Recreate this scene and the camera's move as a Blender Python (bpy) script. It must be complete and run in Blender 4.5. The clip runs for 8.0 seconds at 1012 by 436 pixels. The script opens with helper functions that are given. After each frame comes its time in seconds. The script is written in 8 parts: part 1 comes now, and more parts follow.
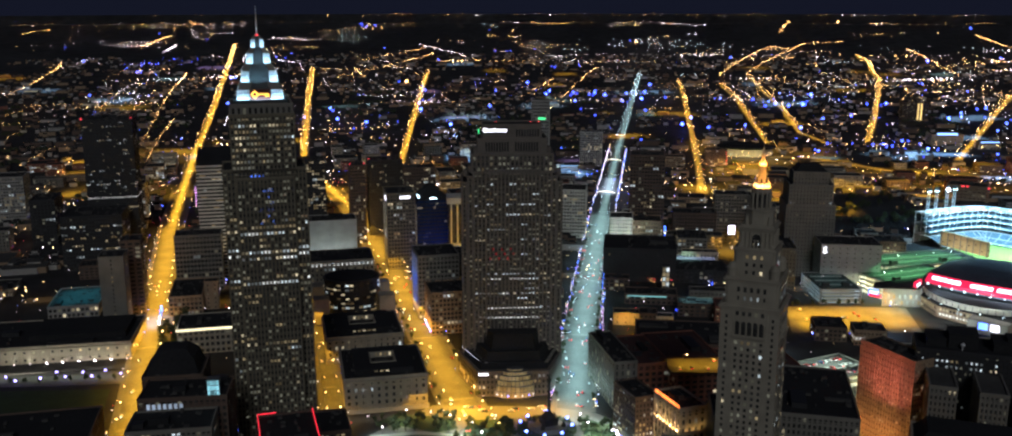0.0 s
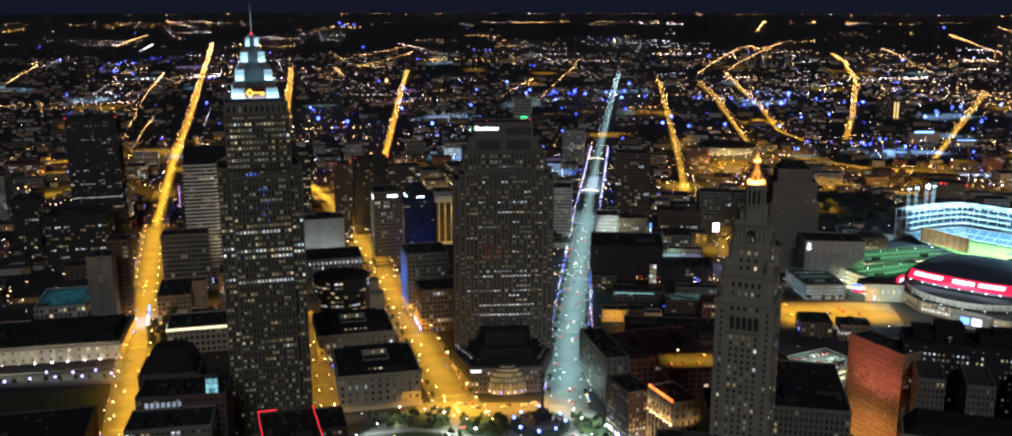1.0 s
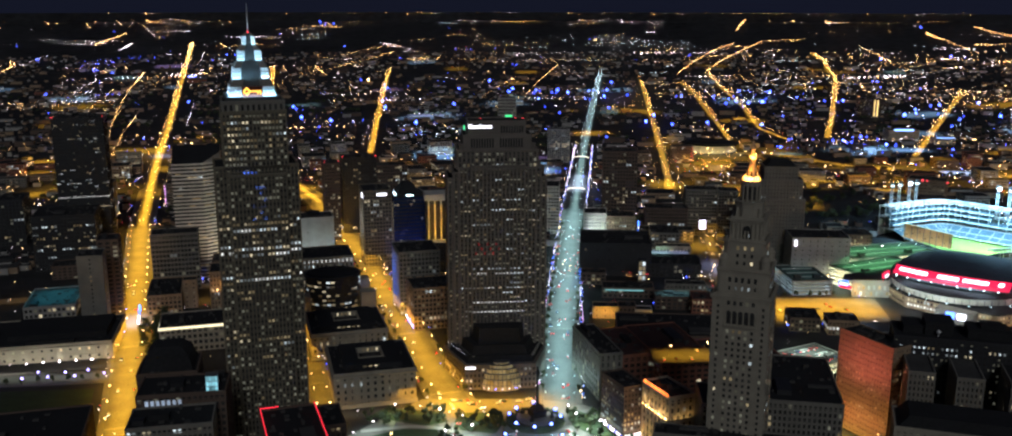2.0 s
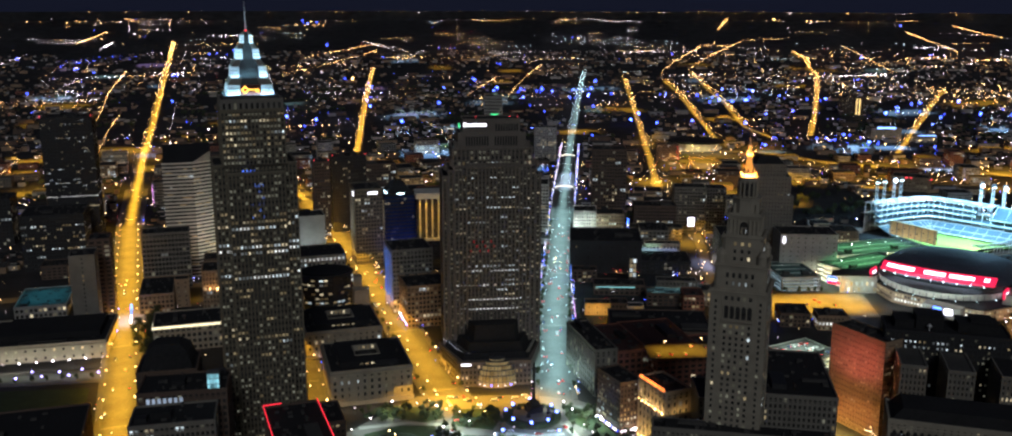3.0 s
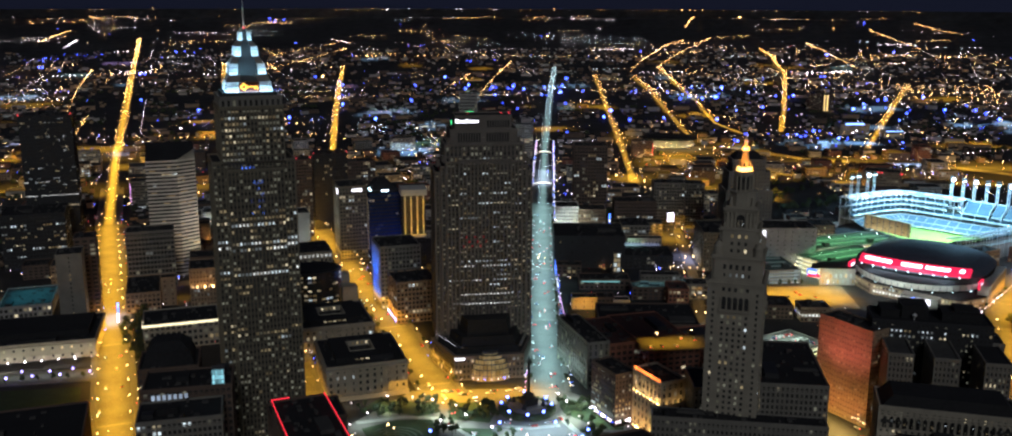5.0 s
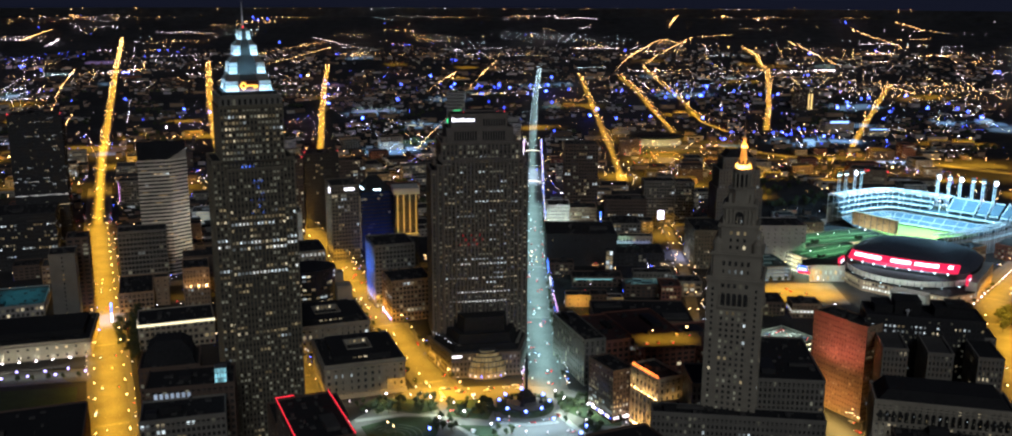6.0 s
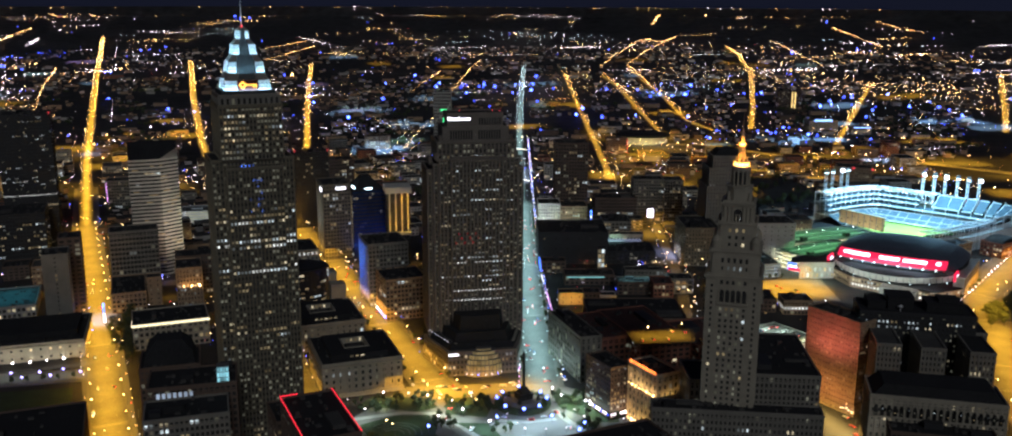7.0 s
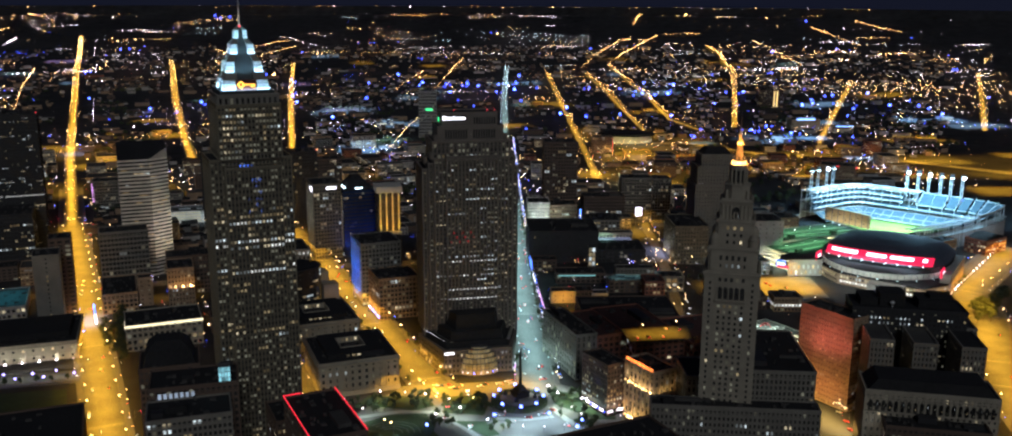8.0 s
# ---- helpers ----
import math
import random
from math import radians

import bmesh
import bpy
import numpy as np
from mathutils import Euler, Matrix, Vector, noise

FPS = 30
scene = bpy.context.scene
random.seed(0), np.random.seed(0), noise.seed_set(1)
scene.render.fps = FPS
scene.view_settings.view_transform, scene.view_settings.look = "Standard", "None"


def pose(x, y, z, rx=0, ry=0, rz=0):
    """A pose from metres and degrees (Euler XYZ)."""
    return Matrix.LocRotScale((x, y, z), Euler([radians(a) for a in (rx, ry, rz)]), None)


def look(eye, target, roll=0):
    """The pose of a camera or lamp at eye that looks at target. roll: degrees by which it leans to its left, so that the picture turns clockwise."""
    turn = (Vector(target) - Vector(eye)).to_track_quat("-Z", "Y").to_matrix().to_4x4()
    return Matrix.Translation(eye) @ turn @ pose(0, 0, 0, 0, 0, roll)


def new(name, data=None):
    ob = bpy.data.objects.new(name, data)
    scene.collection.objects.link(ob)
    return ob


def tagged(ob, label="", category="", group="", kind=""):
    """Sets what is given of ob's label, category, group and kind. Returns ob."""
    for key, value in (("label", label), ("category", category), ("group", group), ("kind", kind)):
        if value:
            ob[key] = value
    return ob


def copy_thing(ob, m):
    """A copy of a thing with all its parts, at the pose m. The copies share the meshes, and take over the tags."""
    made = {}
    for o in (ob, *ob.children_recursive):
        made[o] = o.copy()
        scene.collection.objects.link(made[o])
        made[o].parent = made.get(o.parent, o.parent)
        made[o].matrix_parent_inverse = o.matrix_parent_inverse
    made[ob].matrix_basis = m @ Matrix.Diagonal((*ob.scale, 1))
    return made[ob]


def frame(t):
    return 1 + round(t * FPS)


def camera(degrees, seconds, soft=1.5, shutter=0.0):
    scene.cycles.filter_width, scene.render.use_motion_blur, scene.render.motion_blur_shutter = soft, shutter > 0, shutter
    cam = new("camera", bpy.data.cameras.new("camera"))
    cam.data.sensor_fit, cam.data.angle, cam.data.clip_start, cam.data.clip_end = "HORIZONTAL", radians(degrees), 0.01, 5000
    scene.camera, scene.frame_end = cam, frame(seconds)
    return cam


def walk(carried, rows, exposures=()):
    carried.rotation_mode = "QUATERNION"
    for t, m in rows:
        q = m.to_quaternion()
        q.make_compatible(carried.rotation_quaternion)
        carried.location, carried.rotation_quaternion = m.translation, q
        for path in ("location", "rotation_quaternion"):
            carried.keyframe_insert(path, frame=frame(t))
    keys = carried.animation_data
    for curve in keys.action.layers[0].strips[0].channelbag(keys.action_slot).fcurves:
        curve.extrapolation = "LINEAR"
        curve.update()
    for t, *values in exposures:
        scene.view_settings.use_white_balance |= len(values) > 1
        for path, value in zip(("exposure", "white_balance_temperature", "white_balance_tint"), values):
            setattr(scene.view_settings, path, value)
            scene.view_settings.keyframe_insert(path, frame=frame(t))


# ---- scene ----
cam = camera(54.9, 8.0, 2.0)
PATH = [
    (0, (-3.52, -0.06, 291.12), (8.26, 585.18, 159.41), -0.044),
    (0.5, (-9.22, -2.29, 291.03), (9.85, 582.73, 159.13), -0.007),
    (1, (-14.78, -4.45, 290.94), (11.13, 580.25, 158.82), 0.024),
    (1.5, (-20.22, -6.56, 290.85), (12.12, 577.77, 158.49), 0.052),
    (3, (-36.06, -12.38, 290.66), (13.69, 570.53, 157.44), 0.116),
    (3.5, (-41.27, -14.12, 290.63), (13.85, 568.23, 157.09), 0.133),
    (4, (-46.49, -15.75, 290.61), (13.88, 566.00, 156.75), 0.150),
    (4.5, (-51.74, -17.26, 290.61), (13.81, 563.86, 156.44), 0.165),
    (6, (-67.95, -20.97, 290.75), (13.32, 557.95, 155.68), 0.215),
    (6.5, (-73.58, -21.90, 290.85), (13.17, 556.17, 155.51), 0.235),
    (7, (-79.38, -22.65, 290.98), (13.07, 554.47, 155.40), 0.257),
    (7.5, (-85.36, -23.23, 291.15), (13.06, 552.85, 155.35), 0.282),
    (8, (-91.55, -23.62, 291.35), (13.16, 551.31, 155.37), 0.310),
]
walk(cam, [(t, look(eye, target, roll)) for t, eye, target, roll in PATH], [(0, 0.32, 5800, 11), (8, 0.32, 5800, 11)])

# ---- world and large lights ----
night = bpy.data.worlds.new("night_sky")
scene.world = night
night.use_nodes = True
night.node_tree.nodes["Background"].inputs["Color"].default_value = (0.46, 0.52, 1.0, 1)
night.node_tree.nodes["Background"].inputs["Strength"].default_value = 0.0128

SODIUM, LED, COOL = (1.0, 0.48, 0.022), (0.62, 1.0, 0.9), (0.45, 0.72, 1.0)


# added sun lamp: an unseen fill in place of the city's own glow
def city_fill():
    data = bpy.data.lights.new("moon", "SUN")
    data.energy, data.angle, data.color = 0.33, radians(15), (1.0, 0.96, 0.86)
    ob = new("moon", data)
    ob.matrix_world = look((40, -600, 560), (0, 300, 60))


city_fill()

# the land is flat downtown and climbs to a ridge at the far rim
MID = Vector((-46.0, -16.0))
FLAT, RISE, SLOW, EYE = 2500.0, 2400.0, 3000.0, 290.6


def ridge(far):
    """Radius on the ground of a place whose distance along the plain would be far."""
    return far if far <= FLAT else FLAT + RISE * (1 - math.exp((FLAT - far) / SLOW))


def land(x, y, z=0.0):
    v = Vector((x, y)) - MID
    far = max(v.length, 1e-6)
    near = ridge(far)
    p = MID + v * (near / far)
    side = abs(math.degrees(math.atan2(v.x, v.y)))
    lift = max(0.0, min(1.0, (95 - side) / 30))
    return Vector((p.x, p.y, EYE * (1 - near / far) * lift + z * near / far))


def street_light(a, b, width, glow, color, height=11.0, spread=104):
    """An unseen strip lamp standing in for the street lamps of one stretch."""
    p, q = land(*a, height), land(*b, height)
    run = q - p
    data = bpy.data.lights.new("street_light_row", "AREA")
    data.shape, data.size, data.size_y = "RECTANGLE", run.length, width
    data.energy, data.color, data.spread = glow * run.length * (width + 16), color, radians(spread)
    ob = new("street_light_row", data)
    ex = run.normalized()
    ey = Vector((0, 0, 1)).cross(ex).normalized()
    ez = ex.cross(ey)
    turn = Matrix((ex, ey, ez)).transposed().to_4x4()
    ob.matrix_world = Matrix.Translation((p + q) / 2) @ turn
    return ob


ST_CLAIR = [(-195, 430), (-249, 632), (-337, 959), (-416, 1250), (-540, 1763), (-694, 2447), (-930, 3480), (-1240, 4850), (-1594, 6404)]
SUPERIOR = [(-12, 628), (-25, 679), (-56, 815), (-90, 958), (-106, 1034), (-205, 1390), (-328, 1723), (-371, 1956), (-489, 2659), (-726, 4161)]
EUCLID = [(58, 655), (79, 819), (105, 988), (157, 1315), (246, 1844), (400, 2720), (601, 3818)]
PAYNE = [(-150, 1480), (-163, 1840), (-184, 2403), (-207, 3075), (-232, 3948)]
CARNEGIE = [(324, 1442), (382, 1753), (466, 2222), (556, 2722), (693, 3500)]
WOODLAND = [(574, 1976), (627, 2269), (743, 2895), (812, 3379)]
KINSMAN = [(697, 1946), (694, 2144), (797, 2617), (884, 3099), (1016, 3787)]
BROADWAY = [(780, 1977), (952, 2374), (1197, 2963), (1428, 3532), (1595, 4037), (1754, 4457), (1933, 5095)]
ORANGE = [(838, 1712), (1116, 2166), (1364, 2570), (1617, 2973)]
FIFTYFIFTH = [(1315, 1870), (1617, 2298), (2231, 3184)]
ONTARIO = [(352, 430), (385, 520), (412, 589), (436, 639), (496, 743), (529, 819), (692, 960)]
THIRD = [(-107, 618), (-124, 704), (-147, 806), (-168, 897)]
NINTH = [(-460, 930), (-337, 959), (-90, 1010), (105, 1010), (260, 975), (370, 935)]
HIGHWAY = [(528, 1803), (603, 1790), (696, 1640), (784, 1600), (912, 1536), (1100, 1300)]
PROSPECT = [(186, 700), (222, 800), (251, 900), (290, 1080), (330, 1300)]
SIXTH = [(-212, 495), (-160, 520), (-107, 560), (-60, 590)]

STREETS = [
    # name, line, road width, glow, lamp colour, lamp spacing
    ("st_clair", ST_CLAIR, 24, 13.0, SODIUM, 30), ("superior", SUPERIOR, 26, 11.0, SODIUM, 32),
    ("euclid", EUCLID, 24, 6.4, LED, 36), ("payne", PAYNE, 20, 12.0, SODIUM, 34),
    ("carnegie", CARNEGIE, 18, 6.0, SODIUM, 40), ("woodland", WOODLAND, 16, 8.0, SODIUM, 36),
    ("kinsman", KINSMAN, 16, 8.0, SODIUM, 36), ("broadway", BROADWAY, 18, 9.0, SODIUM, 36),
    ("orange", ORANGE, 22, 9.0, SODIUM, 34), ("fiftyfifth", FIFTYFIFTH, 18, 9.0, SODIUM, 36),
    ("ontario", ONTARIO, 40, 10.0, SODIUM, 34), ("third", THIRD, 12, 5.0, SODIUM, 34),
    ("ninth", NINTH, 18, 0.8, SODIUM, 40), ("highway", HIGHWAY, 34, 4.0, SODIUM, 46),
    ("prospect", PROSPECT, 11, 1.2, SODIUM, 46), ("sixth", SIXTH, 10, 1.0, SODIUM, 34),
]
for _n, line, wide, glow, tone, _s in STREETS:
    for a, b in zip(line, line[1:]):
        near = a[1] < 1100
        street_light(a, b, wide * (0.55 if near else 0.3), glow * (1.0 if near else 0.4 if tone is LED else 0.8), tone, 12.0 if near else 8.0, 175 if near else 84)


def lot_light(x, y, w, d, rot, glow, color, height=14.0, spread=125):
    """An unseen area lamp over a lot, street, roof or open ground."""
    data = bpy.data.lights.new("lot_light", "AREA")
    data.shape, data.size, data.size_y = "RECTANGLE", w, d
    data.energy, data.color, data.spread = glow * w * d, color, radians(spread)
    ob = new("lot_light", data)
    base = land(x, y, height)
    ob.matrix_world = pose(*base, 0, 0, rot)
    return ob


def wash(ob, eye, aim, w, h, energy, color, spread=150):
    """An unseen strip lamp aimed at a building, in its own axes."""
    data = bpy.data.lights.new("floodlight_strip", "AREA")
    data.shape, data.size, data.size_y = "RECTANGLE", w, h
    data.energy, data.color, data.spread = energy, color, radians(spread)
    lamp = new("floodlight_strip", data)
    lamp.matrix_world = ob.matrix_world @ look(eye, aim)
    return lamp


# ---- materials ----
def surface(name, color, rough=0.8, var=0.25, fine=3.0, coarse=0.12, bump=0.15, metal=0.0, per_piece=0.0):
    """A surface with grain and broad stains at real size."""
    m = bpy.data.materials.new(name)
    m.use_nodes = True
    t = m.node_tree
    b = t.nodes["Principled BSDF"]
    b.inputs["Metallic"].default_value = metal
    geo = t.nodes.new("ShaderNodeNewGeometry")
    n1, n2 = t.nodes.new("ShaderNodeTexNoise"), t.nodes.new("ShaderNodeTexNoise")
    for n, s in ((n1, fine), (n2, coarse)):
        n.inputs["Scale"].default_value, n.inputs["Detail"].default_value = s, 5
        t.links.new(geo.outputs["Position"], n.inputs["Vector"])
    add = t.nodes.new("ShaderNodeMath")
    add.operation = "ADD"
    t.links.new(n1.outputs["Fac"], add.inputs[0])
    t.links.new(n2.outputs["Fac"], add.inputs[1])
    last = add.outputs[0]
    if per_piece:
        info = t.nodes.new("ShaderNodeObjectInfo")
        mul = t.nodes.new("ShaderNodeMath")
        mul.operation = "MULTIPLY_ADD"
        mul.inputs[1].default_value = per_piece
        t.links.new(info.outputs["Random"], mul.inputs[0])
        t.links.new(last, mul.inputs[2])
        last = mul.outputs[0]
    ramp = t.nodes.new("ShaderNodeMapRange")
    ramp.inputs["From Min"].default_value, ramp.inputs["From Max"].default_value = 0.6, 1.4
    ramp.inputs["To Min"].default_value, ramp.inputs["To Max"].default_value = 1 - var, 1 + var
    t.links.new(last, ramp.inputs["Value"])
    mix = t.nodes.new("ShaderNodeVectorMath")
    mix.operation = "SCALE"
    mix.inputs[0].default_value = color
    t.links.new(ramp.outputs[0], mix.inputs["Scale"])
    t.links.new(mix.outputs[0], b.inputs["Base Color"])
    rr = t.nodes.new("ShaderNodeMapRange")
    rr.inputs["To Min"].default_value, rr.inputs["To Max"].default_value = max(0.05, rough - 0.12), min(1.0, rough + 0.12)
    t.links.new(n2.outputs["Fac"], rr.inputs["Value"])
    t.links.new(rr.outputs[0], b.inputs["Roughness"])
    if bump:
        bp = t.nodes.new("ShaderNodeBump")
        bp.inputs["Strength"].default_value, bp.inputs["Distance"].default_value = bump, 0.05
        t.links.new(n1.outputs["Fac"], bp.inputs["Height"])
        t.links.new(bp.outputs[0], b.inputs["Normal"])
    return m


def glowing(name, color, strength, spread=0.6, sampled=False, skew=0.0):
    """A lamp or a lit pane; each piece has a brightness of its own."""
    m = bpy.data.materials.new(name)
    m.use_nodes = True
    t = m.node_tree
    b = t.nodes["Principled BSDF"]
    b.inputs["Base Color"].default_value = (*[0.5 * c for c in color], 1)
    b.inputs["Emission Color"].default_value = (*color, 1)
    info, geo = t.nodes.new("ShaderNodeObjectInfo"), t.nodes.new("ShaderNodeNewGeometry")
    add, fract, rng = t.nodes.new("ShaderNodeMath"), t.nodes.new("ShaderNodeMath"), t.nodes.new("ShaderNodeMapRange")
    add.operation, fract.operation = "ADD", "FRACT"
    t.links.new(info.outputs["Random"], add.inputs[0])
    t.links.new(geo.outputs["Random Per Island"], add.inputs[1])
    t.links.new(add.outputs[0], fract.inputs[0])
    rng.inputs["To Min"].default_value, rng.inputs["To Max"].default_value = strength * (1 - spread), strength * (1 + spread * (1.6 if skew else 1))
    last = fract
    if skew:
        last = t.nodes.new("ShaderNodeMath")
        last.operation = "POWER"
        last.inputs[1].default_value = skew
        t.links.new(fract.outputs[0], last.inputs[0])
    t.links.new(last.outputs[0], rng.inputs["Value"])
    t.links.new(rng.outputs[0], b.inputs["Emission Strength"])
    m.cycles.emission_sampling = "AUTO" if sampled else "NONE"
    return m


def glass(name, color, rough=0.08):
    m = surface(name, color, rough=rough, var=0.3, fine=0.4, coarse=0.05, bump=0)
    m.node_tree.nodes["Principled BSDF"].inputs["Specular IOR Level"].default_value = 0.6
    return m


LIMESTONE = surface("limestone", (0.35, 0.32, 0.255))
GRANITE = surface("brown_granite", (0.18, 0.158, 0.138))
DUSKSTONE = surface("dark_granite", (0.185, 0.165, 0.12))
GREYSTONE = surface("grey_granite", (0.21, 0.20, 0.175))
CONCRETE = surface("pale_concrete", (0.36, 0.35, 0.33))
BRICK = surface("red_brick", (0.26, 0.11, 0.075))
BROWN = surface("brown_brick", (0.13, 0.092, 0.072))
DARKMETAL = surface("dark_metal_cladding", (0.03, 0.031, 0.035), rough=0.55, metal=0.0)
WHITEWALL = surface("white_terracotta", (0.62, 0.60, 0.54))
CREAM = surface("cream_terracotta", (0.5, 0.42, 0.3))
TAN = surface("tan_brick", (0.32, 0.23, 0.15))
ROOFTAR = surface("roof_tar", (0.018, 0.0185, 0.021), rough=0.95, var=0.5, fine=0.6, coarse=0.05)
ROOFGREY = surface("roof_gravel", (0.07, 0.068, 0.065), rough=0.95, var=0.5, fine=0.8, coarse=0.06)
REDROOF = surface("maroon_roof", (0.085, 0.04, 0.035), rough=0.9, var=0.4)
ASPHALT = surface("asphalt", (0.115, 0.112, 0.11), rough=0.8, var=0.6, fine=0.9, coarse=0.05)
PAVING = surface("concrete_paving", (0.16, 0.155, 0.145), rough=0.85, var=0.2, fine=1.0, coarse=0.08)
PAINT = surface("road_paint", (0.22, 0.215, 0.2), rough=0.7, var=0.3)
EARTH = surface("city_ground", (0.028, 0.028, 0.03), rough=0.95, var=0.8, fine=0.03, coarse=0.004, bump=0)
GRASS = surface("grass", (0.035, 0.06, 0.026), rough=0.95, var=0.5, fine=0.8, coarse=0.08)
LEAF = surface("foliage", (0.042, 0.056, 0.028), rough=0.85, var=0.6, per_piece=0.5)
BARK = surface("bark", (0.10, 0.075, 0.05), rough=0.95)
STEEL = surface("painted_steel", (0.16, 0.16, 0.17), rough=0.5, metal=0.4)
WHITESTEEL = surface("white_steel", (0.75, 0.76, 0.78), rough=0.5)
SEATING = surface("stadium_seats", (0.06, 0.10, 0.13), rough=0.7, var=0.35, fine=1.5)
TURF = surface("floodlit_turf", (0.19, 0.33, 0.05), rough=0.95, var=0.25, fine=0.5, coarse=0.05)
CLAY = surface("infield_clay", (0.33, 0.17, 0.08), rough=0.95)
BRONZE = surface("bronze", (0.05, 0.05, 0.045), rough=0.5, metal=0.5)
RUBBER = surface("tyre_rubber", (0.02, 0.02, 0.02), rough=0.9)
GLASS = glass("window_glass", (0.05, 0.05, 0.05), 0.25)
BLUEGLASS = glass("blue_glass", (0.02, 0.035, 0.09))
WARM = glowing("warm_lit_pane", (1.0, 0.80, 0.46), 0.26, 0.95, skew=1.8)
COOLPANE = glowing("cool_lit_pane", (0.92, 1.0, 0.96), 0.30, 0.95, skew=1.8)
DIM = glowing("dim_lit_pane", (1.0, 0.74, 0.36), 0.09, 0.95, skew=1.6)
BLUEPANE = glowing("blue_lit_pane", (0.14, 0.28, 1.0), 0.5, 0.8)
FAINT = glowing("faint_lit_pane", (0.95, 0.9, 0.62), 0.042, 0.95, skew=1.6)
BRIGHT = glowing("bright_lit_pane", (1.0, 0.96, 0.84), 0.62, 0.6)
PANES = [GLASS, WARM, COOLPANE, DIM, BLUEPANE, FAINT, BRIGHT]
SPANDREL = surface("bronze_spandrel", (0.105, 0.094, 0.074), rough=0.4, var=0.4, fine=0.5)
L_SODIUM = glowing("sodium_lamp", (1.0, 0.60, 0.22), 8.0, 0.75)
L_WHITE = glowing("white_lamp", (0.96, 0.78, 0.80), 12.0, 0.9, skew=2.2)
L_BLUE = glowing("blue_lamp", (0.06, 0.10, 1.0), 8.0, 0.85, skew=1.8)
L_LEDHEAD = glowing("cold_street_lamp", (0.8, 1.0, 1.0), 0.9, 0.5)
L_FAR = glowing("far_sodium_lamp", (1.0, 0.50, 0.15), 12.0, 0.9, skew=2.0)
L_YARD = glowing("yard_floodlamp", (1.0, 0.72, 0.4), 6.0, 0.6)
L_LED = glowing("led_lamp", (0.75, 0.98, 1.0), 4.5, 0.5)
L_RED = glowing("red_lamp", (1.0, 0.06, 0.07), 1.6, 0.5)
L_GREEN = glowing("green_lamp", (0.12, 1.0, 0.3), 1.2, 0.4)
L_PINK = glowing("pink_lamp", (0.9, 0.4, 0.9), 2.0, 0.6)
L_FLOOD = glowing("stadium_floodlight", (0.85, 0.94, 1.0), 9.0, 0.3)
CROWNPANEL = surface("crown_panel", (0.72, 0.76, 0.78), rough=0.5, var=0.12)
L_AMBER = glowing("amber_sign", (1.0, 0.5, 0.06), 2.0, 0.2)
L_SIGNRED = glowing("red_sign", (1.0, 0.02, 0.08), 1.0, 0.1)
L_SIGNWHITE = glowing("white_sign", (1.0, 0.95, 0.97), 2.2, 0.2)
L_NEON = glowing("red_neon", (1.0, 0.03, 0.05), 1.1, 0.2)
L_NEONORANGE = glowing("orange_neon", (1.0, 0.2, 0.03), 2.2, 0.3)
L_SCREEN = glowing("video_screen", (0.95, 0.85, 1.0), 2.4, 0.2)
L_LEDBLUE = glowing("blue_led_strip", (0.08, 0.2, 1.0), 3.0, 0.6)


# ---- builders ----
def part(name, bm, material, parent, label="", kind=""):
    """Links a bmesh as one mesh object under a thing or a part."""
    data = bpy.data.meshes.new(name)
    bm.to_mesh(data)
    bm.free()
    for m in material if isinstance(material, (list, tuple)) else [material]:
        data.materials.append(m)
    ob = new(name, data)
    ob.parent = parent
    return tagged(ob, label=label, kind=kind)


def thing(name, label, category, m, group="", kind=""):
    ob = new(name)
    ob.matrix_world = m
    return tagged(ob, label, category, group, kind)


def solid(name, bm, material, label, category, m=None, group="", kind=""):
    ob = part(name, bm, material, None)
    if m is not None:
        ob.matrix_world = m
    return tagged(ob, label, category, group, kind)


def box(bm, x0, y0, z0, x1, y1, z1, mi=0):
    v = [bm.verts.new(c) for c in ((x0, y0, z0), (x1, y0, z0), (x1, y1, z0), (x0, y1, z0), (x0, y0, z1), (x1, y0, z1), (x1, y1, z1), (x0, y1, z1))]
    for f in ((3, 2, 1, 0), (4, 5, 6, 7), (0, 1, 5, 4), (1, 2, 6, 5), (2, 3, 7, 6), (3, 0, 4, 7)):
        bm.faces.new([v[i] for i in f]).material_index = mi


def prism(bm, pts, z0, z1, mi=0, top=1.0, centre=None):
    """An upright prism over a polygon; its top may be smaller than its foot."""
    n = len(pts)
    cx, cy = centre or (sum(p[0] for p in pts) / n, sum(p[1] for p in pts) / n)
    lo = [bm.verts.new((x, y, z0)) for x, y in pts]
    hi = [bm.verts.new((cx + (x - cx) * top, cy + (y - cy) * top, z1)) for x, y in pts]
    bm.faces.new(lo[::-1]).material_index = mi
    bm.faces.new(hi).material_index = mi
    for i in range(n):
        j = (i + 1) % n
        bm.faces.new((lo[i], lo[j], hi[j], hi[i])).material_index = mi


def ring(n, r, cx=0.0, cy=0.0, ry=None, turn=0.0):
    return [(cx + r * math.cos(turn + 2 * math.pi * i / n), cy + (ry or r) * math.sin(turn + 2 * math.pi * i / n)) for i in range(n)]


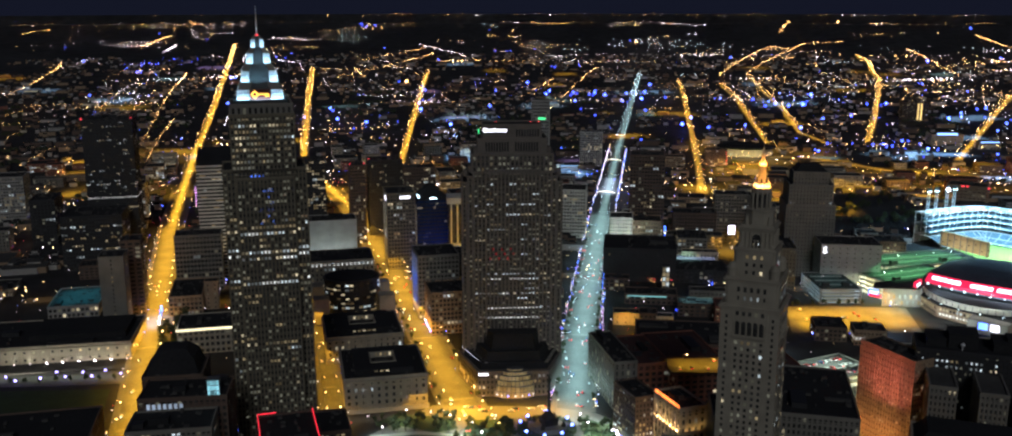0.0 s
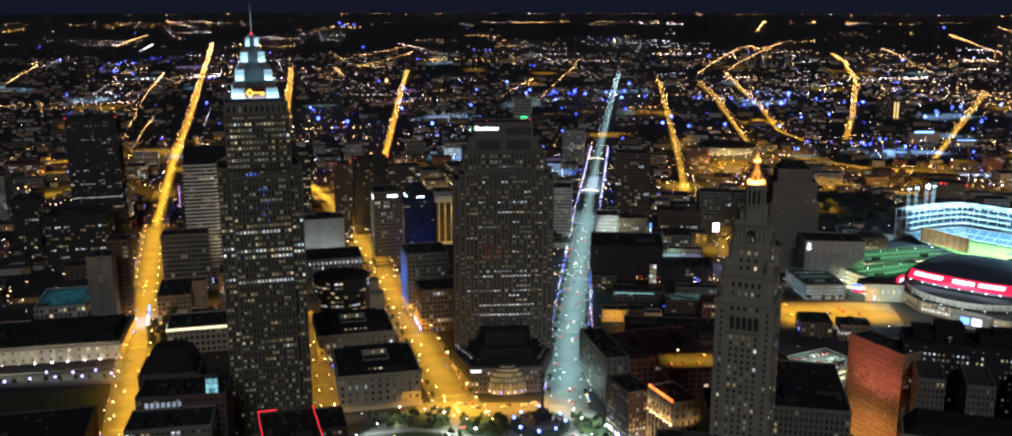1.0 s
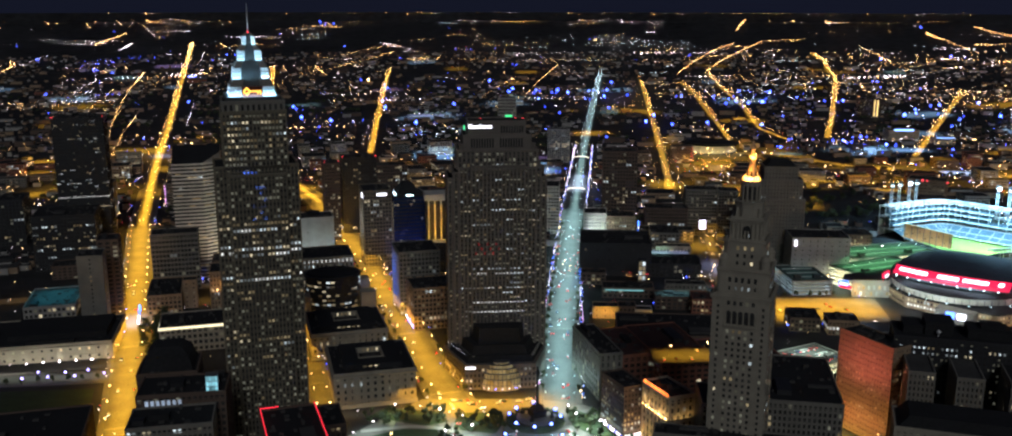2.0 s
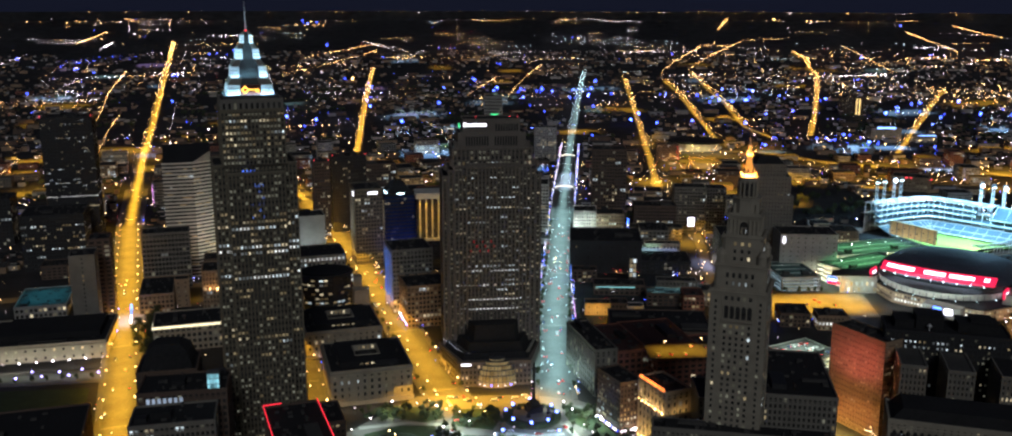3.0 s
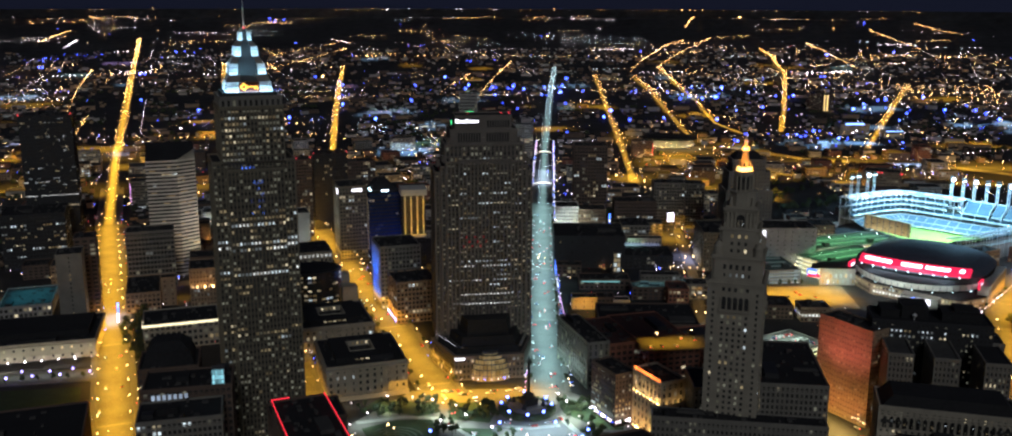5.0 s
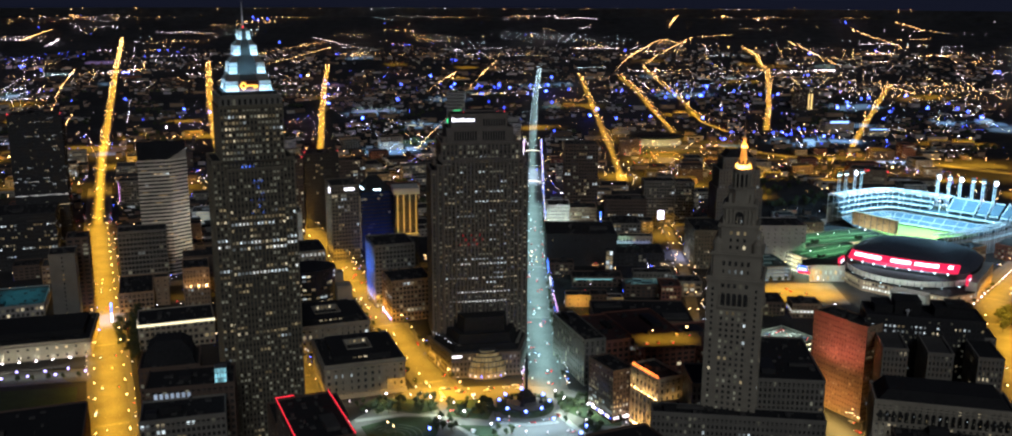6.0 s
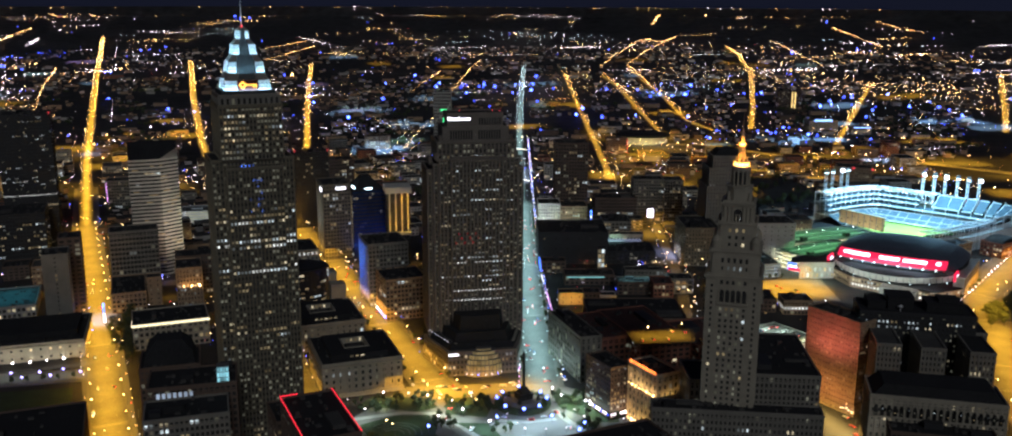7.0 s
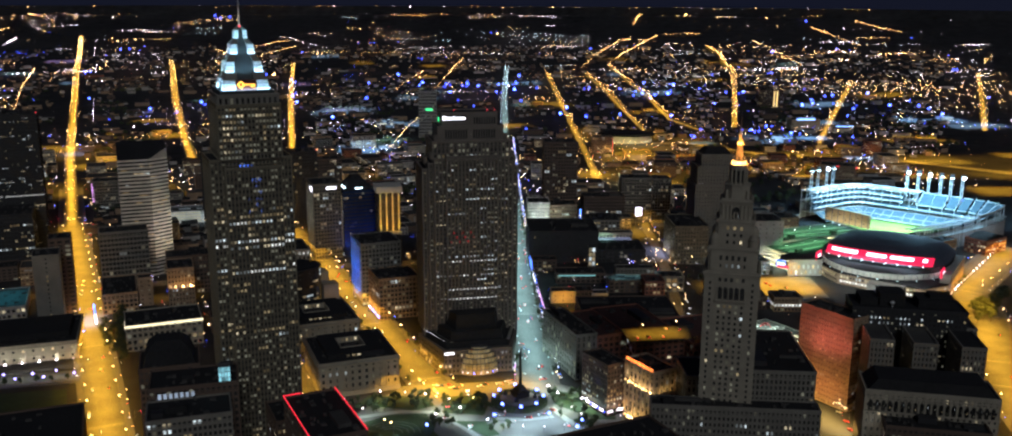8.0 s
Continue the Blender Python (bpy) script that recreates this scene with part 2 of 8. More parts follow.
def blob(bm, p, r, mi=0):
    """A small eight-sided lamp globe."""
    x, y, z = p
    v = [bm.verts.new(c) for c in ((x + r, y, z), (x, y + r, z), (x - r, y, z), (x, y - r, z), (x, y, z + r), (x, y, z - r))]
    for i in range(4):
        j = (i + 1) % 4
        bm.faces.new((v[i], v[j], v[4])).material_index = mi
        bm.faces.new((v[j], v[i], v[5])).material_index = mi


def rect_sides(x0, y0, x1, y1):
    """Start, direction, outward normal and length of each side: front first."""
    return [((x0, y0), (1, 0), (0, -1), x1 - x0), ((x1, y0), (0, 1), (1, 0), y1 - y0),
            ((x1, y1), (-1, 0), (0, 1), x1 - x0), ((x0, y1), (0, -1), (-1, 0), y1 - y0)]


PANE_MESHES = {}


def pane_mesh(w, h, kind):
    """A window pane in its reveal, 0.12 m proud of the wall's core."""
    key = (round(w, 2), round(h, 2), kind)
    if key not in PANE_MESHES:
        bm = bmesh.new()
        box(bm, -w / 2, -0.12, -h / 2, w / 2, 0.05, h / 2)
        data = bpy.data.meshes.new("window")
        bm.to_mesh(data)
        bm.free()
        data.materials.append(PANES[kind])
        PANE_MESHES[key] = data
    return PANE_MESHES[key]


SINGLE = []


def windows(parent, sides, z0, z1, floors, pitch, lit, rng, fill=(0.62, 0.55), singles=0, mixes=(0.5, 0.3, 0.2), bands=None, skip=0.0, faint=0.1, spandrel=False):
    """Rows of panes on the sides given. The first ones on the front are objects, the rest one mesh."""
    verts, faces, kinds = [], [], []
    fh = (z1 - z0) / floors
    count = 0
    for s, (p, u, n, length) in enumerate(sides):
        bays = max(1, round(length / pitch))
        bw = length / bays
        for b in range(bays if spandrel else 0):
            cx, cy, w, i = p[0] + u[0] * bw * (b + 0.5), p[1] + u[1] * bw * (b + 0.5), bw * fill[0], len(verts)
            for sx, z in ((-1, z0), (1, z0), (1, z1), (-1, z1)):
                verts.append((cx + u[0] * w / 2 * sx + n[0] * 0.05, cy + u[1] * w / 2 * sx + n[1] * 0.05, z))
            faces.append((i, i + 1, i + 2, i + 3))
            kinds.append(len(PANES))
        for f in range(floors):
            zc = z0 + (f + 0.52) * fh
            chance = (bands or {}).get(f)
            if chance is None:
                chance = lit * rng.choice((0.2, 0.5, 0.8, 1.2, 2.4))
            run = 0
            for b in range(bays):
                if skip and rng.random() < skip:
                    continue
                if run > 0:
                    run -= 1
                    k = keep
                elif rng.random() < chance * 0.6:
                    k = keep = rng.choices((1, 2, 3), mixes)[0] if chance < 1 else rng.choice((1, 2, 2, 6)) if chance < 1.5 else 6
                    run = rng.choice((0, 0, 1, 1, 2))
                else:
                    k = 5 if rng.random() < faint else 0
                w, h = bw * fill[0], fh * fill[1]
                cx, cy = p[0] + u[0] * bw * (b + 0.5), p[1] + u[1] * bw * (b + 0.5)
                if count < singles and s == 0:
                    ob = new("window", pane_mesh(w, h, k))
                    ob.parent = parent
                    ob.matrix_basis = Matrix(((u[0], -n[0], 0, cx), (u[1], -n[1], 0, cy), (0, 0, 1, zc), (0, 0, 0, 1)))
                    SINGLE.append(ob)
                    count += 1
                    continue
                o = 0.12
                i = len(verts)
                for sx, sz in ((-1, -1), (1, -1), (1, 1), (-1, 1)):
                    verts.append((cx + u[0] * w / 2 * sx + n[0] * o, cy + u[1] * w / 2 * sx + n[1] * o, zc + sz * h / 2))
                faces.append((i, i + 1, i + 2, i + 3))
                kinds.append(k)
    if not faces:
        return
    data = bpy.data.meshes.new("glazing")
    data.from_pydata(verts, [], faces)
    for m in PANES + [SPANDREL]:
        data.materials.append(m)
    data.polygons.foreach_set("material_index", kinds)
    ob = new("glazing", data)
    ob.parent = parent
    tagged(ob, kind="stuff")


def walls(bm, x0, y0, x1, y1, z0, z1, pitch, pier=0.35, pier_w=0.3):
    """One wall shell with piers between its bays."""
    pts = []
    for p, u, n, length in rect_sides(x0, y0, x1, y1):
        bays = max(1, round(length / pitch))
        bw = length / bays
        hw = pier_w * bw / 2
        if not pier:
            pts.append(p)
            continue
        for b in range(bays + 1):
            c = bw * b
            for s, o in ((-hw, 0.0), (-hw, pier), (hw, pier), (hw, 0.0)):
                k = c + s
                if (b == 0 and s < 0) or (b == bays and s > 0):
                    continue
                if b == 0 and s > 0 and o == pier:
                    pts.append((p[0] + n[0] * pier - u[0] * pier, p[1] + n[1] * pier - u[1] * pier))
                pts.append((p[0] + u[0] * k + n[0] * o, p[1] + u[1] * k + n[1] * o))
    prism(bm, pts, z0, z1)


def ring_wall(bm, x0, y0, x1, y1, z0, z1, thick):
    """One closed rim, as of a parapet or a floor band."""
    o = [(x0, y0), (x1, y0), (x1, y1), (x0, y1)]
    i = [(x0 + thick, y0 + thick), (x1 - thick, y0 + thick), (x1 - thick, y1 - thick), (x0 + thick, y1 - thick)]
    v = [[bm.verts.new((*p, z)) for p in loop] for loop, z in ((o, z0), (o, z1), (i, z1), (i, z0))]
    for k in range(4):
        for j in range(4):
            bm.faces.new((v[k][j], v[k][(j + 1) % 4], v[(k + 1) % 4][(j + 1) % 4], v[(k + 1) % 4][j]))


OCCUPIED = []


def block(parent, x0, y0, x1, y1, z0, z1, wall, floors, pitch, lit, rng, singles=0, fill=(0.62, 0.55), pier=0.35, pier_w=0.3, band=0.0,
          parapet=1.1, roof=None, label="", base=0.0, bands=None, mixes=(0.5, 0.3, 0.2), skip=0.0, clutter=True, faint=0.1, spandrel=False):
    """One storeyed block of a building: wall, roof deck, windows."""
    bm = bmesh.new()
    walls(bm, x0, y0, x1, y1, z0, z1, pitch, pier, pier_w)
    if pier and z1 - z0 > 12:
        for z in (z0 + 4.4, z1 - 3.0):
            o = pier + 0.14
            ring_wall(bm, x0 - o, y0 - o, x1 + o, y1 + o, z - 0.25, z + 0.3, o + 0.05)
    part("wall", bm, wall, parent, label)
    if band:
        for f in range(floors + 1):
            bm = bmesh.new()
            z, fh = z0 + f * (z1 - z0) / floors, (z1 - z0) / floors
            ring_wall(bm, x0 - band, y0 - band, x1 + band, y1 + band, max(z - fh * 0.17, z0), min(z + fh * 0.17, z1 - 0.7), band + 0.1)
            part("floor_band", bm, wall, parent)
    if parapet:
        bm = bmesh.new()
        o = pier + 0.15
        ring_wall(bm, x0 - o, y0 - o, x1 + o, y1 + o, z1 - 0.6, z1 + parapet, o + 0.4)
        part("parapet", bm, wall, parent)
    bm = bmesh.new()
    box(bm, x0 + 0.45, y0 + 0.45, z1 + 0.005, x1 - 0.45, y1 - 0.45, z1 + 0.15)
    deck = part("roof", bm, roof or ROOFTAR, parent)
    if clutter and x1 - x0 > 12 and y1 - y0 > 12:
        for _ in range(rng.randint(1, 2)):
            w, d, h = rng.uniform(2, 0.3 * (x1 - x0)), rng.uniform(2, 0.3 * (y1 - y0)), rng.uniform(1.2, 4.0)
            cx, cy = rng.uniform(x0 + 2 + w / 2, x1 - 2 - w / 2), rng.uniform(y0 + 2 + d / 2, y1 - 2 - d / 2)
            bm = bmesh.new()
            box(bm, cx - w / 2, cy - d / 2, z1 + 0.15, cx + w / 2, cy + d / 2, z1 + h)
            box(bm, cx - w / 2 - 0.15, cy - d / 2 - 0.15, z1 + h, cx + w / 2 + 0.15, cy + d / 2 + 0.15, z1 + h + 0.25)
            part("plant_room", bm, rng.choice((ROOFGREY, ROOFTAR, DARKMETAL)), deck)
        bm = bmesh.new()
        own = random.Random(round(100 * (x1 + y1 + z1)))
        for _ in range(min(26, int((x1 - x0) * (y1 - y0) / 70))):
            cx, cy = own.uniform(x0 + 2, x1 - 2), own.uniform(y0 + 2, y1 - 2)
            if own.random() < 0.3:
                prism(bm, ring(8, own.uniform(0.3, 0.9), cx, cy), z1 + 0.15, z1 + own.uniform(0.8, 2.4))
            else:
                w, d = own.uniform(0.5, 1.8), own.uniform(0.5, 1.8)
                box(bm, cx - w, cy - d, z1 + 0.15, cx + w, cy + d, z1 + own.uniform(0.6, 1.9))
        part("roof_unit", bm, ROOFGREY, deck, kind="stuff")
    windows(parent, rect_sides(x0, y0, x1, y1), z0 + base, z1 - 0.8, floors, pitch, lit, rng, fill, singles, mixes, bands, skip, faint, spandrel)


def building(name, label, fl, w, d, h, rot, wall, floors, pitch=4.0, lit=0.12, seed=1, group="downtown buildings", **more):
    """A plain building from its front left corner."""
    ob = thing(name, label, "building", pose(fl[0], fl[1], 0, 0, 0, rot), group)
    mid = ob.matrix_world @ Vector((w / 2, d / 2, 0))
    OCCUPIED.append((mid.x, mid.y, w / 2, d / 2, rot))
    block(ob, 0, 0, w, d, 0, h, wall, floors, pitch, lit, random.Random(seed), **more)
    return ob


# ---- ground, streets and pavements ----
def ground():
    bm = bmesh.new()
    radii = [1, 200, 400, 600, 800, 1000, 1300, 1600, 1900, 2200] + [2450 + 55 * i for i in range(44)] + [4893]
    spokes = 180
    rows = []
    for r in radii:
        far = r if r <= FLAT else FLAT - SLOW * math.log(1 - (r - FLAT) / RISE)
        rows.append([bm.verts.new(land(MID.x + far * math.cos(2 * math.pi * i / spokes), MID.y + far * math.sin(2 * math.pi * i / spokes))) for i in range(spokes)])
    bm.faces.new(rows[0])
    for a, b in zip(rows, rows[1:]):
        for i in range(spokes):
            j = (i + 1) % spokes
            bm.faces.new((a[i], b[i], b[j], a[j]))
    ob = solid("ground", bm, EARTH, "dark city ground that climbs to a distant ridge", "ground", kind="structure")
    return ob


ground()


def samples(line, step):
    """Points every step metres along a line, with the direction there."""
    out = []
    if len(line) < 2:
        return out
    for a, b in zip(line, line[1:]):
        v = Vector(b) - Vector(a)
        n = max(1, round(v.length / step))
        out += [(Vector(a) + v * (i / n), v.normalized()) for i in range(n)]
    out.append((Vector(line[-1]), (Vector(line[-1]) - Vector(line[-2])).normalized()))
    return out


def ribbon(bm, line, left, right, z, step=40.0, top=None, narrow=False):
    """A strip beside a line, from left to right of it; a height makes it a solid kerbed strip."""
    rows = []
    for p, u in samples(line, step):
        n = Vector((u.y, -u.x))
        lift = z + 0.0005 * max(0.0, p.length - 900)
        k = 0.72 if narrow and p.y > 1500 else 1.0
        a, b = p + n * left * k, p + n * right * k
        row = [bm.verts.new(land(a.x, a.y, lift)), bm.verts.new(land(b.x, b.y, lift))]
        if top:
            row += [bm.verts.new(land(b.x, b.y, -0.1)), bm.verts.new(land(a.x, a.y, -0.1))]
        rows.append(row)
    for r, s in zip(rows, rows[1:]):
        bm.faces.new((r[0], r[1], s[1], s[0]))
        if top:
            bm.faces.new((r[1], r[2], s[2], s[1]))
            bm.faces.new((r[3], r[0], s[0], s[3]))


def near_part(line, limit):
    out = [p for p in line if p[1] <= limit]
    if len(out) < len(line) and out:
        a, b = out[-1], line[len(out)]
        k = (limit - a[1]) / (b[1] - a[1])
        out.append((a[0] + (b[0] - a[0]) * k, limit))
    return out


for lift, (sname, line, wide, _g, _c, _s) in enumerate(STREETS):
    bm = bmesh.new()
    ribbon(bm, line, -wide / 2, wide / 2, 0.05 + 0.006 * lift, narrow=True)
    solid("road", bm, ASPHALT, "worn asphalt city street lit by street lamps", "road", kind="structure")
for sname, line, wide, _g, _c, _s in STREETS:
    if line in (ST_CLAIR, SUPERIOR, EUCLID, ONTARIO, THIRD):
        near = near_part(line, 1500)
        for side in (-1, 1):
            bm = bmesh.new()
            a, b = sorted((side * wide / 2, side * (wide / 2 + 4.5)))
            ribbon(bm, near, a, b, 0.2, 40, True)
            solid("pavement", bm, PAVING, "concrete pavement along the street", "pavement", kind="structure")
        bm = bmesh.new()
        for p, u in samples(near, 15.0):
            n = Vector((u.y, -u.x))
            for off in (-wide / 5, wide / 5):
                c = p + n * off
                q = [c - u * 1.6 - n * 0.12, c - u * 1.6 + n * 0.12, c + u * 1.6 + n * 0.12, c + u * 1.6 - n * 0.12]
                bm.faces.new([bm.verts.new((*v, 0.17)) for v in q])
        for p, u in samples(near, 150.0)[1:]:
            n = Vector((u.y, -u.x))
            k = -wide / 2 + 1
            while k < wide / 2 - 1:
                c = p + n * k
                q = [c - u * 2 - n * 0.35, c - u * 2 + n * 0.35, c + u * 2 + n * 0.35, c + u * 2 - n * 0.35]
                bm.faces.new([bm.verts.new((*v, 0.172)) for v in q])
                k += 1.5
        solid("road_marking", bm, PAINT, "white painted lane dashes and crosswalk bars", "road marking", kind="stuff")


# ---- street lamps ----
def street_lamp(glow, label):
    bm = bmesh.new()
    prism(bm, ring(6, 0.16), 0, 9.0, top=0.6)
    prism(bm, ring(8, 0.3), 0, 0.5, top=0.8)
    box(bm, -0.07, -0.05, 8.85, 2.2, 0.05, 9.0)
    pole = solid("street_lamp", bm, STEEL, label, "street lamp", group="street lamps")
    bm = bmesh.new()
    prism(bm, ring(8, 0.5, 2.2), 8.2, 8.75, top=0.8)
    prism(bm, ring(8, 0.4, 2.2), 8.75, 9.1, top=0.4)
    part("lamp_head", bm, glow, pole)
    return pole


LAMP = {"s": street_lamp(L_SODIUM, "steel street lamp with a glowing orange sodium head"), "e": street_lamp(L_LEDHEAD, "steel street lamp with a cold white head")}
placed = set()
rng = random.Random(5)
for _n, line, wide, _g, tone, gap in STREETS:
    key = "e" if tone is LED else "s"
    for p, u in samples(near_part(line, 1250), gap):
        for side in (-1, 1):
            n = Vector((u.y, -u.x)) * side
            q = p + n * (wide / 2 + 0.8)
            if q.y > 1250 or q.y < 440:
                continue
            m = pose(q.x, q.y, 0.1, 0, 0, math.degrees(math.atan2(-n.y, -n.x)))
            if key in placed:
                copy_thing(LAMP[key], m)
            else:
                LAMP[key].matrix_world = m
                placed.add(key)


def far_lamps(name, points, glow, label):
    bm = bmesh.new()
    verts, faces = [], []
    for (x, y, z), r in points:
        i = len(verts)
        verts += [(x + r, y, z), (x, y + r, z), (x - r, y, z), (x, y - r, z), (x, y, z + r), (x, y, z - r)]
        for a in range(4):
            b = (a + 1) % 4
            faces += [(i + a, i + b, i + 4), (i + b, i + a, i + 5)]
    bm.free()
    data = bpy.data.meshes.new(name)
    data.from_pydata(verts, [], faces)
    data.materials.append(glow)
    return tagged(new(name, data), label, "distant lights", kind="stuff")


def glint(x, y, z, size):
    p = land(x, y, z)
    return (tuple(p), 0.58 * size * max(0.5, (p - Vector((MID.x, MID.y, EYE))).length / 1500))


pts = {"s": [], "w": [], "b": [], "r": [], "e": [], "f": []}
for _n, line, wide, _g, tone, gap in STREETS:
    for p, u in samples(line, gap):
        if p.y < 1250:
            continue
        for side in (-1, 1):
            q = p + Vector((u.y, -u.x)) * side * (wide * 0.24)
            pts["e" if tone is LED else "s"].append(glint(q.x + rng.uniform(-3, 3), q.y + rng.uniform(-6, 6), 10, rng.uniform(0.3, 0.85)))
# streets too far off to show more than their lamps
FAR_ROWS = [
    [(882, 3698), (1095, 4320), (1577, 5585), (1768, 5961)], [(1016, 3787), (1264, 4444), (1770, 5647), (2094, 6386), (2488, 6663)],
    [(2512, 8337), (3594, 11626), (4869, 15218)], [(2426, 5608), (2179, 4843), (1927, 4093), (1781, 3664)],
    [(3930, 7823), (3249, 6137), (2812, 5039)], [(5294, 9538), (4525, 7798), (4141, 6795)],
    [(-1416, 2868), (-1544, 3361), (-1839, 4328)], [(-683, 1903), (-804, 2366), (-972, 3009), (-1156, 3834)],
    [(-607, 1715), (-698, 2084), (-757, 2365)], [(-814, 1686), (-834, 1805), (-848, 1907)], [(-681, 1482), (-720, 1621), (-747, 1752)],
    [(91, 2814), (160, 3156), (243, 3534)], [(215, 2841), (303, 3314), (384, 3735), (479, 4196)], [(-576, 4712), (-468, 5247), (-328, 5846)],
    [(-2071, 6048), (-2271, 6970), (-2470, 7937)], [(-4440, 14896), (-3378, 11822), (-3104, 11238)], [(18, 1778), (68, 2030), (128, 2298)],
    [(-1193, 2401), (-1227, 2690)], [(-543, 3730), (-456, 4058), (-269, 5213)],
]
for line in FAR_ROWS:
    mean = sum(Vector(p).length for p in line) / len(line)
    for p, u in samples(line, max(12, mean * 0.0075)):
        q = p + Vector((u.y, -u.x)) * rng.uniform(-1, 1) * mean * 0.0006
        pts["s"].append(glint(q.x, q.y, 10, rng.uniform(0.45, 0.9)))
# the last lights on the ridge
for i in range(150):
    a = radians(-24 + 54 * i / 149 + rng.uniform(-0.15, 0.15))
    far = rng.uniform(16600, 17400)
    if math.degrees(a) < -7 and rng.random() < 0.8:
        continue
    pts[rng.choice("ssw")].append(glint(MID.x + far * math.sin(a), MID.y + far * math.cos(a), 32, rng.uniform(0.2, 0.75)))
# scattered homes and yards, denser in some quarters
for i in range(9500):
    a = radians(rng.uniform(-40, 36))
    dep = radians(1.12 + 9.4 * rng.random() ** 1.3)
    far = EYE / math.tan(dep)
    x, y = MID.x + far * math.sin(a), MID.y + far * math.cos(a)
    k = noise.noise(Vector((math.degrees(a) * 0.22, math.degrees(dep) * 0.75, 3.1)))
    if k + rng.uniform(-0.3, 0.3) < (0.12 if far > 6000 else 0.04 if far > 4200 else 0.08) or (far < 2600 and rng.random() < 0.55):
        continue
    # the woods and parks under the ridge hold few lights
    if far > 6200 and rng.random() > (0.11 if abs(math.degrees(a) + 1) > 15 else 0.4) or 3600 < far <= 6200 and rng.random() > 0.55:
        continue
    c = rng.random()
    tint = noise.noise(Vector((math.degrees(a) * 0.3, math.degrees(dep) * 1.1, 9.7)))
    kind = "b" if c < 0.05 + 0.4 * max(0, tint) else "r" if c > 0.965 else "e" if c > 0.92 else "w" if c > 0.56 else "s"
    size = (0.34 + 0.6 * rng.random() ** 3) * (0.78 + 0.02 * math.degrees(dep)) * (rng.uniform(1.6, 4.2) if kind == "b" else 1.0) * (1.8 if rng.random() < 0.05 else 1.0) * (1.4 if far > 3600 else 1.0)
    run = rng.choice((1, 1, 2, 4, 7, 11)) if kind in "swe" else rng.choice((1, 1, 2))
    cross = rng.random() < 0.78
    u = Vector((math.cos(radians(14)), math.sin(radians(14)))) if cross else Vector((-math.sin(radians(12)), math.cos(radians(12))))
    for j in range(run):
        q = Vector((x, y)) + u * (j + rng.uniform(-0.3, 0.3)) * (9 + far * 0.0026) * (1 if cross else 3.4)
        pts[kind if rng.random() < 0.85 else rng.choice("sw")].append(glint(q.x, q.y, 8, size * rng.uniform(0.6, 1.15)))
# brighter quarters: works, campus, harbour and yards
for mx, my, sx, sy, count, kinds, big in ((1690, 2680, 330, 330, 420, "sssswf", 1.0), (1250, 3200, 420, 420, 200, "sswf", 0.8), (20, 1690, 70, 120, 60, "ssbw", 1.0), (340, 1420, 50, 90, 40, "sfw", 1.2), (480, 1740, 90, 120, 70, "ssfw", 1.1), (900, 2700, 200, 260, 40, "Bbw", 1.0), (840, 1840, 150, 130, 50, "Bbbe", 1.0), (320, 2800, 300, 400, 24, "B", 1.0), (590, 2140, 260, 240, 26, "Bbb", 1.0), (-300, 2400, 420, 600, 40, "Bbb", 1.0), (1250, 2250, 260, 260, 90, "eewB", 0.9), (1150, 6300, 330, 700, 130, "wee", 0.7), (-3300, 11500, 900, 1600, 110, "ssw", 0.7), (-1500, 4500, 160, 330, 40, "bbbw", 1.1),
                                          (-60, 2100, 110, 140, 70, "eewb", 0.9), (1280, 1900, 230, 190, 90, "wbbes", 1.0), (760, 1900, 160, 150, 80, "sswb", 0.9), (960, 2850, 110, 190, 60, "bwe", 0.9),
                                          (380, 1620, 110, 120, 70, "sswp", 0.9), (-760, 1850, 170, 220, 80, "ssw", 0.8), (60, 3300, 200, 420, 70, "sswb", 0.8), (2400, 4300, 500, 700, 130, "ssw", 0.8)):
    for _ in range(count):
        kind = rng.choice(kinds)
        if kind == "B":
            pts["b"].append(glint(rng.gauss(mx, sx * 0.6), rng.gauss(my, sy * 0.6), 12, rng.uniform(2.0, 4.4)))
            continue
        pts["r" if kind == "p" else kind].append(glint(rng.gauss(mx, sx * 0.6), rng.gauss(my, sy * 0.6), 9, big * rng.uniform(0.35, 1.0)))
for _ in range(150):
    x, y = (rng.uniform(420, 1400), rng.uniform(1230, 1950)) if rng.random() < 0.6 else (rng.uniform(-760, 60), rng.uniform(1320, 2100))
    pts[rng.choice("sssww")].append(glint(x, y, 11, rng.uniform(0.7, 1.5)))
far_lamps("distant_street_lamps", pts["s"], L_FAR, "thousands of orange street lamps across the far districts")
far_lamps("distant_white_lamps", pts["w"], L_WHITE, "scattered white yard and house lights far away")
far_lamps("distant_blue_lamps", pts["b"], L_BLUE, "scattered blue-white lamps in the far districts")
far_lamps("distant_yard_lamps", pts["f"], L_YARD, "dazzling golden lamps over the far yards")
far_lamps("distant_red_lamps", pts["r"], L_RED, "scattered red lights far away")
far_lamps("distant_cold_lamps", pts["e"], L_LED, "cold white lamps along the far avenue")


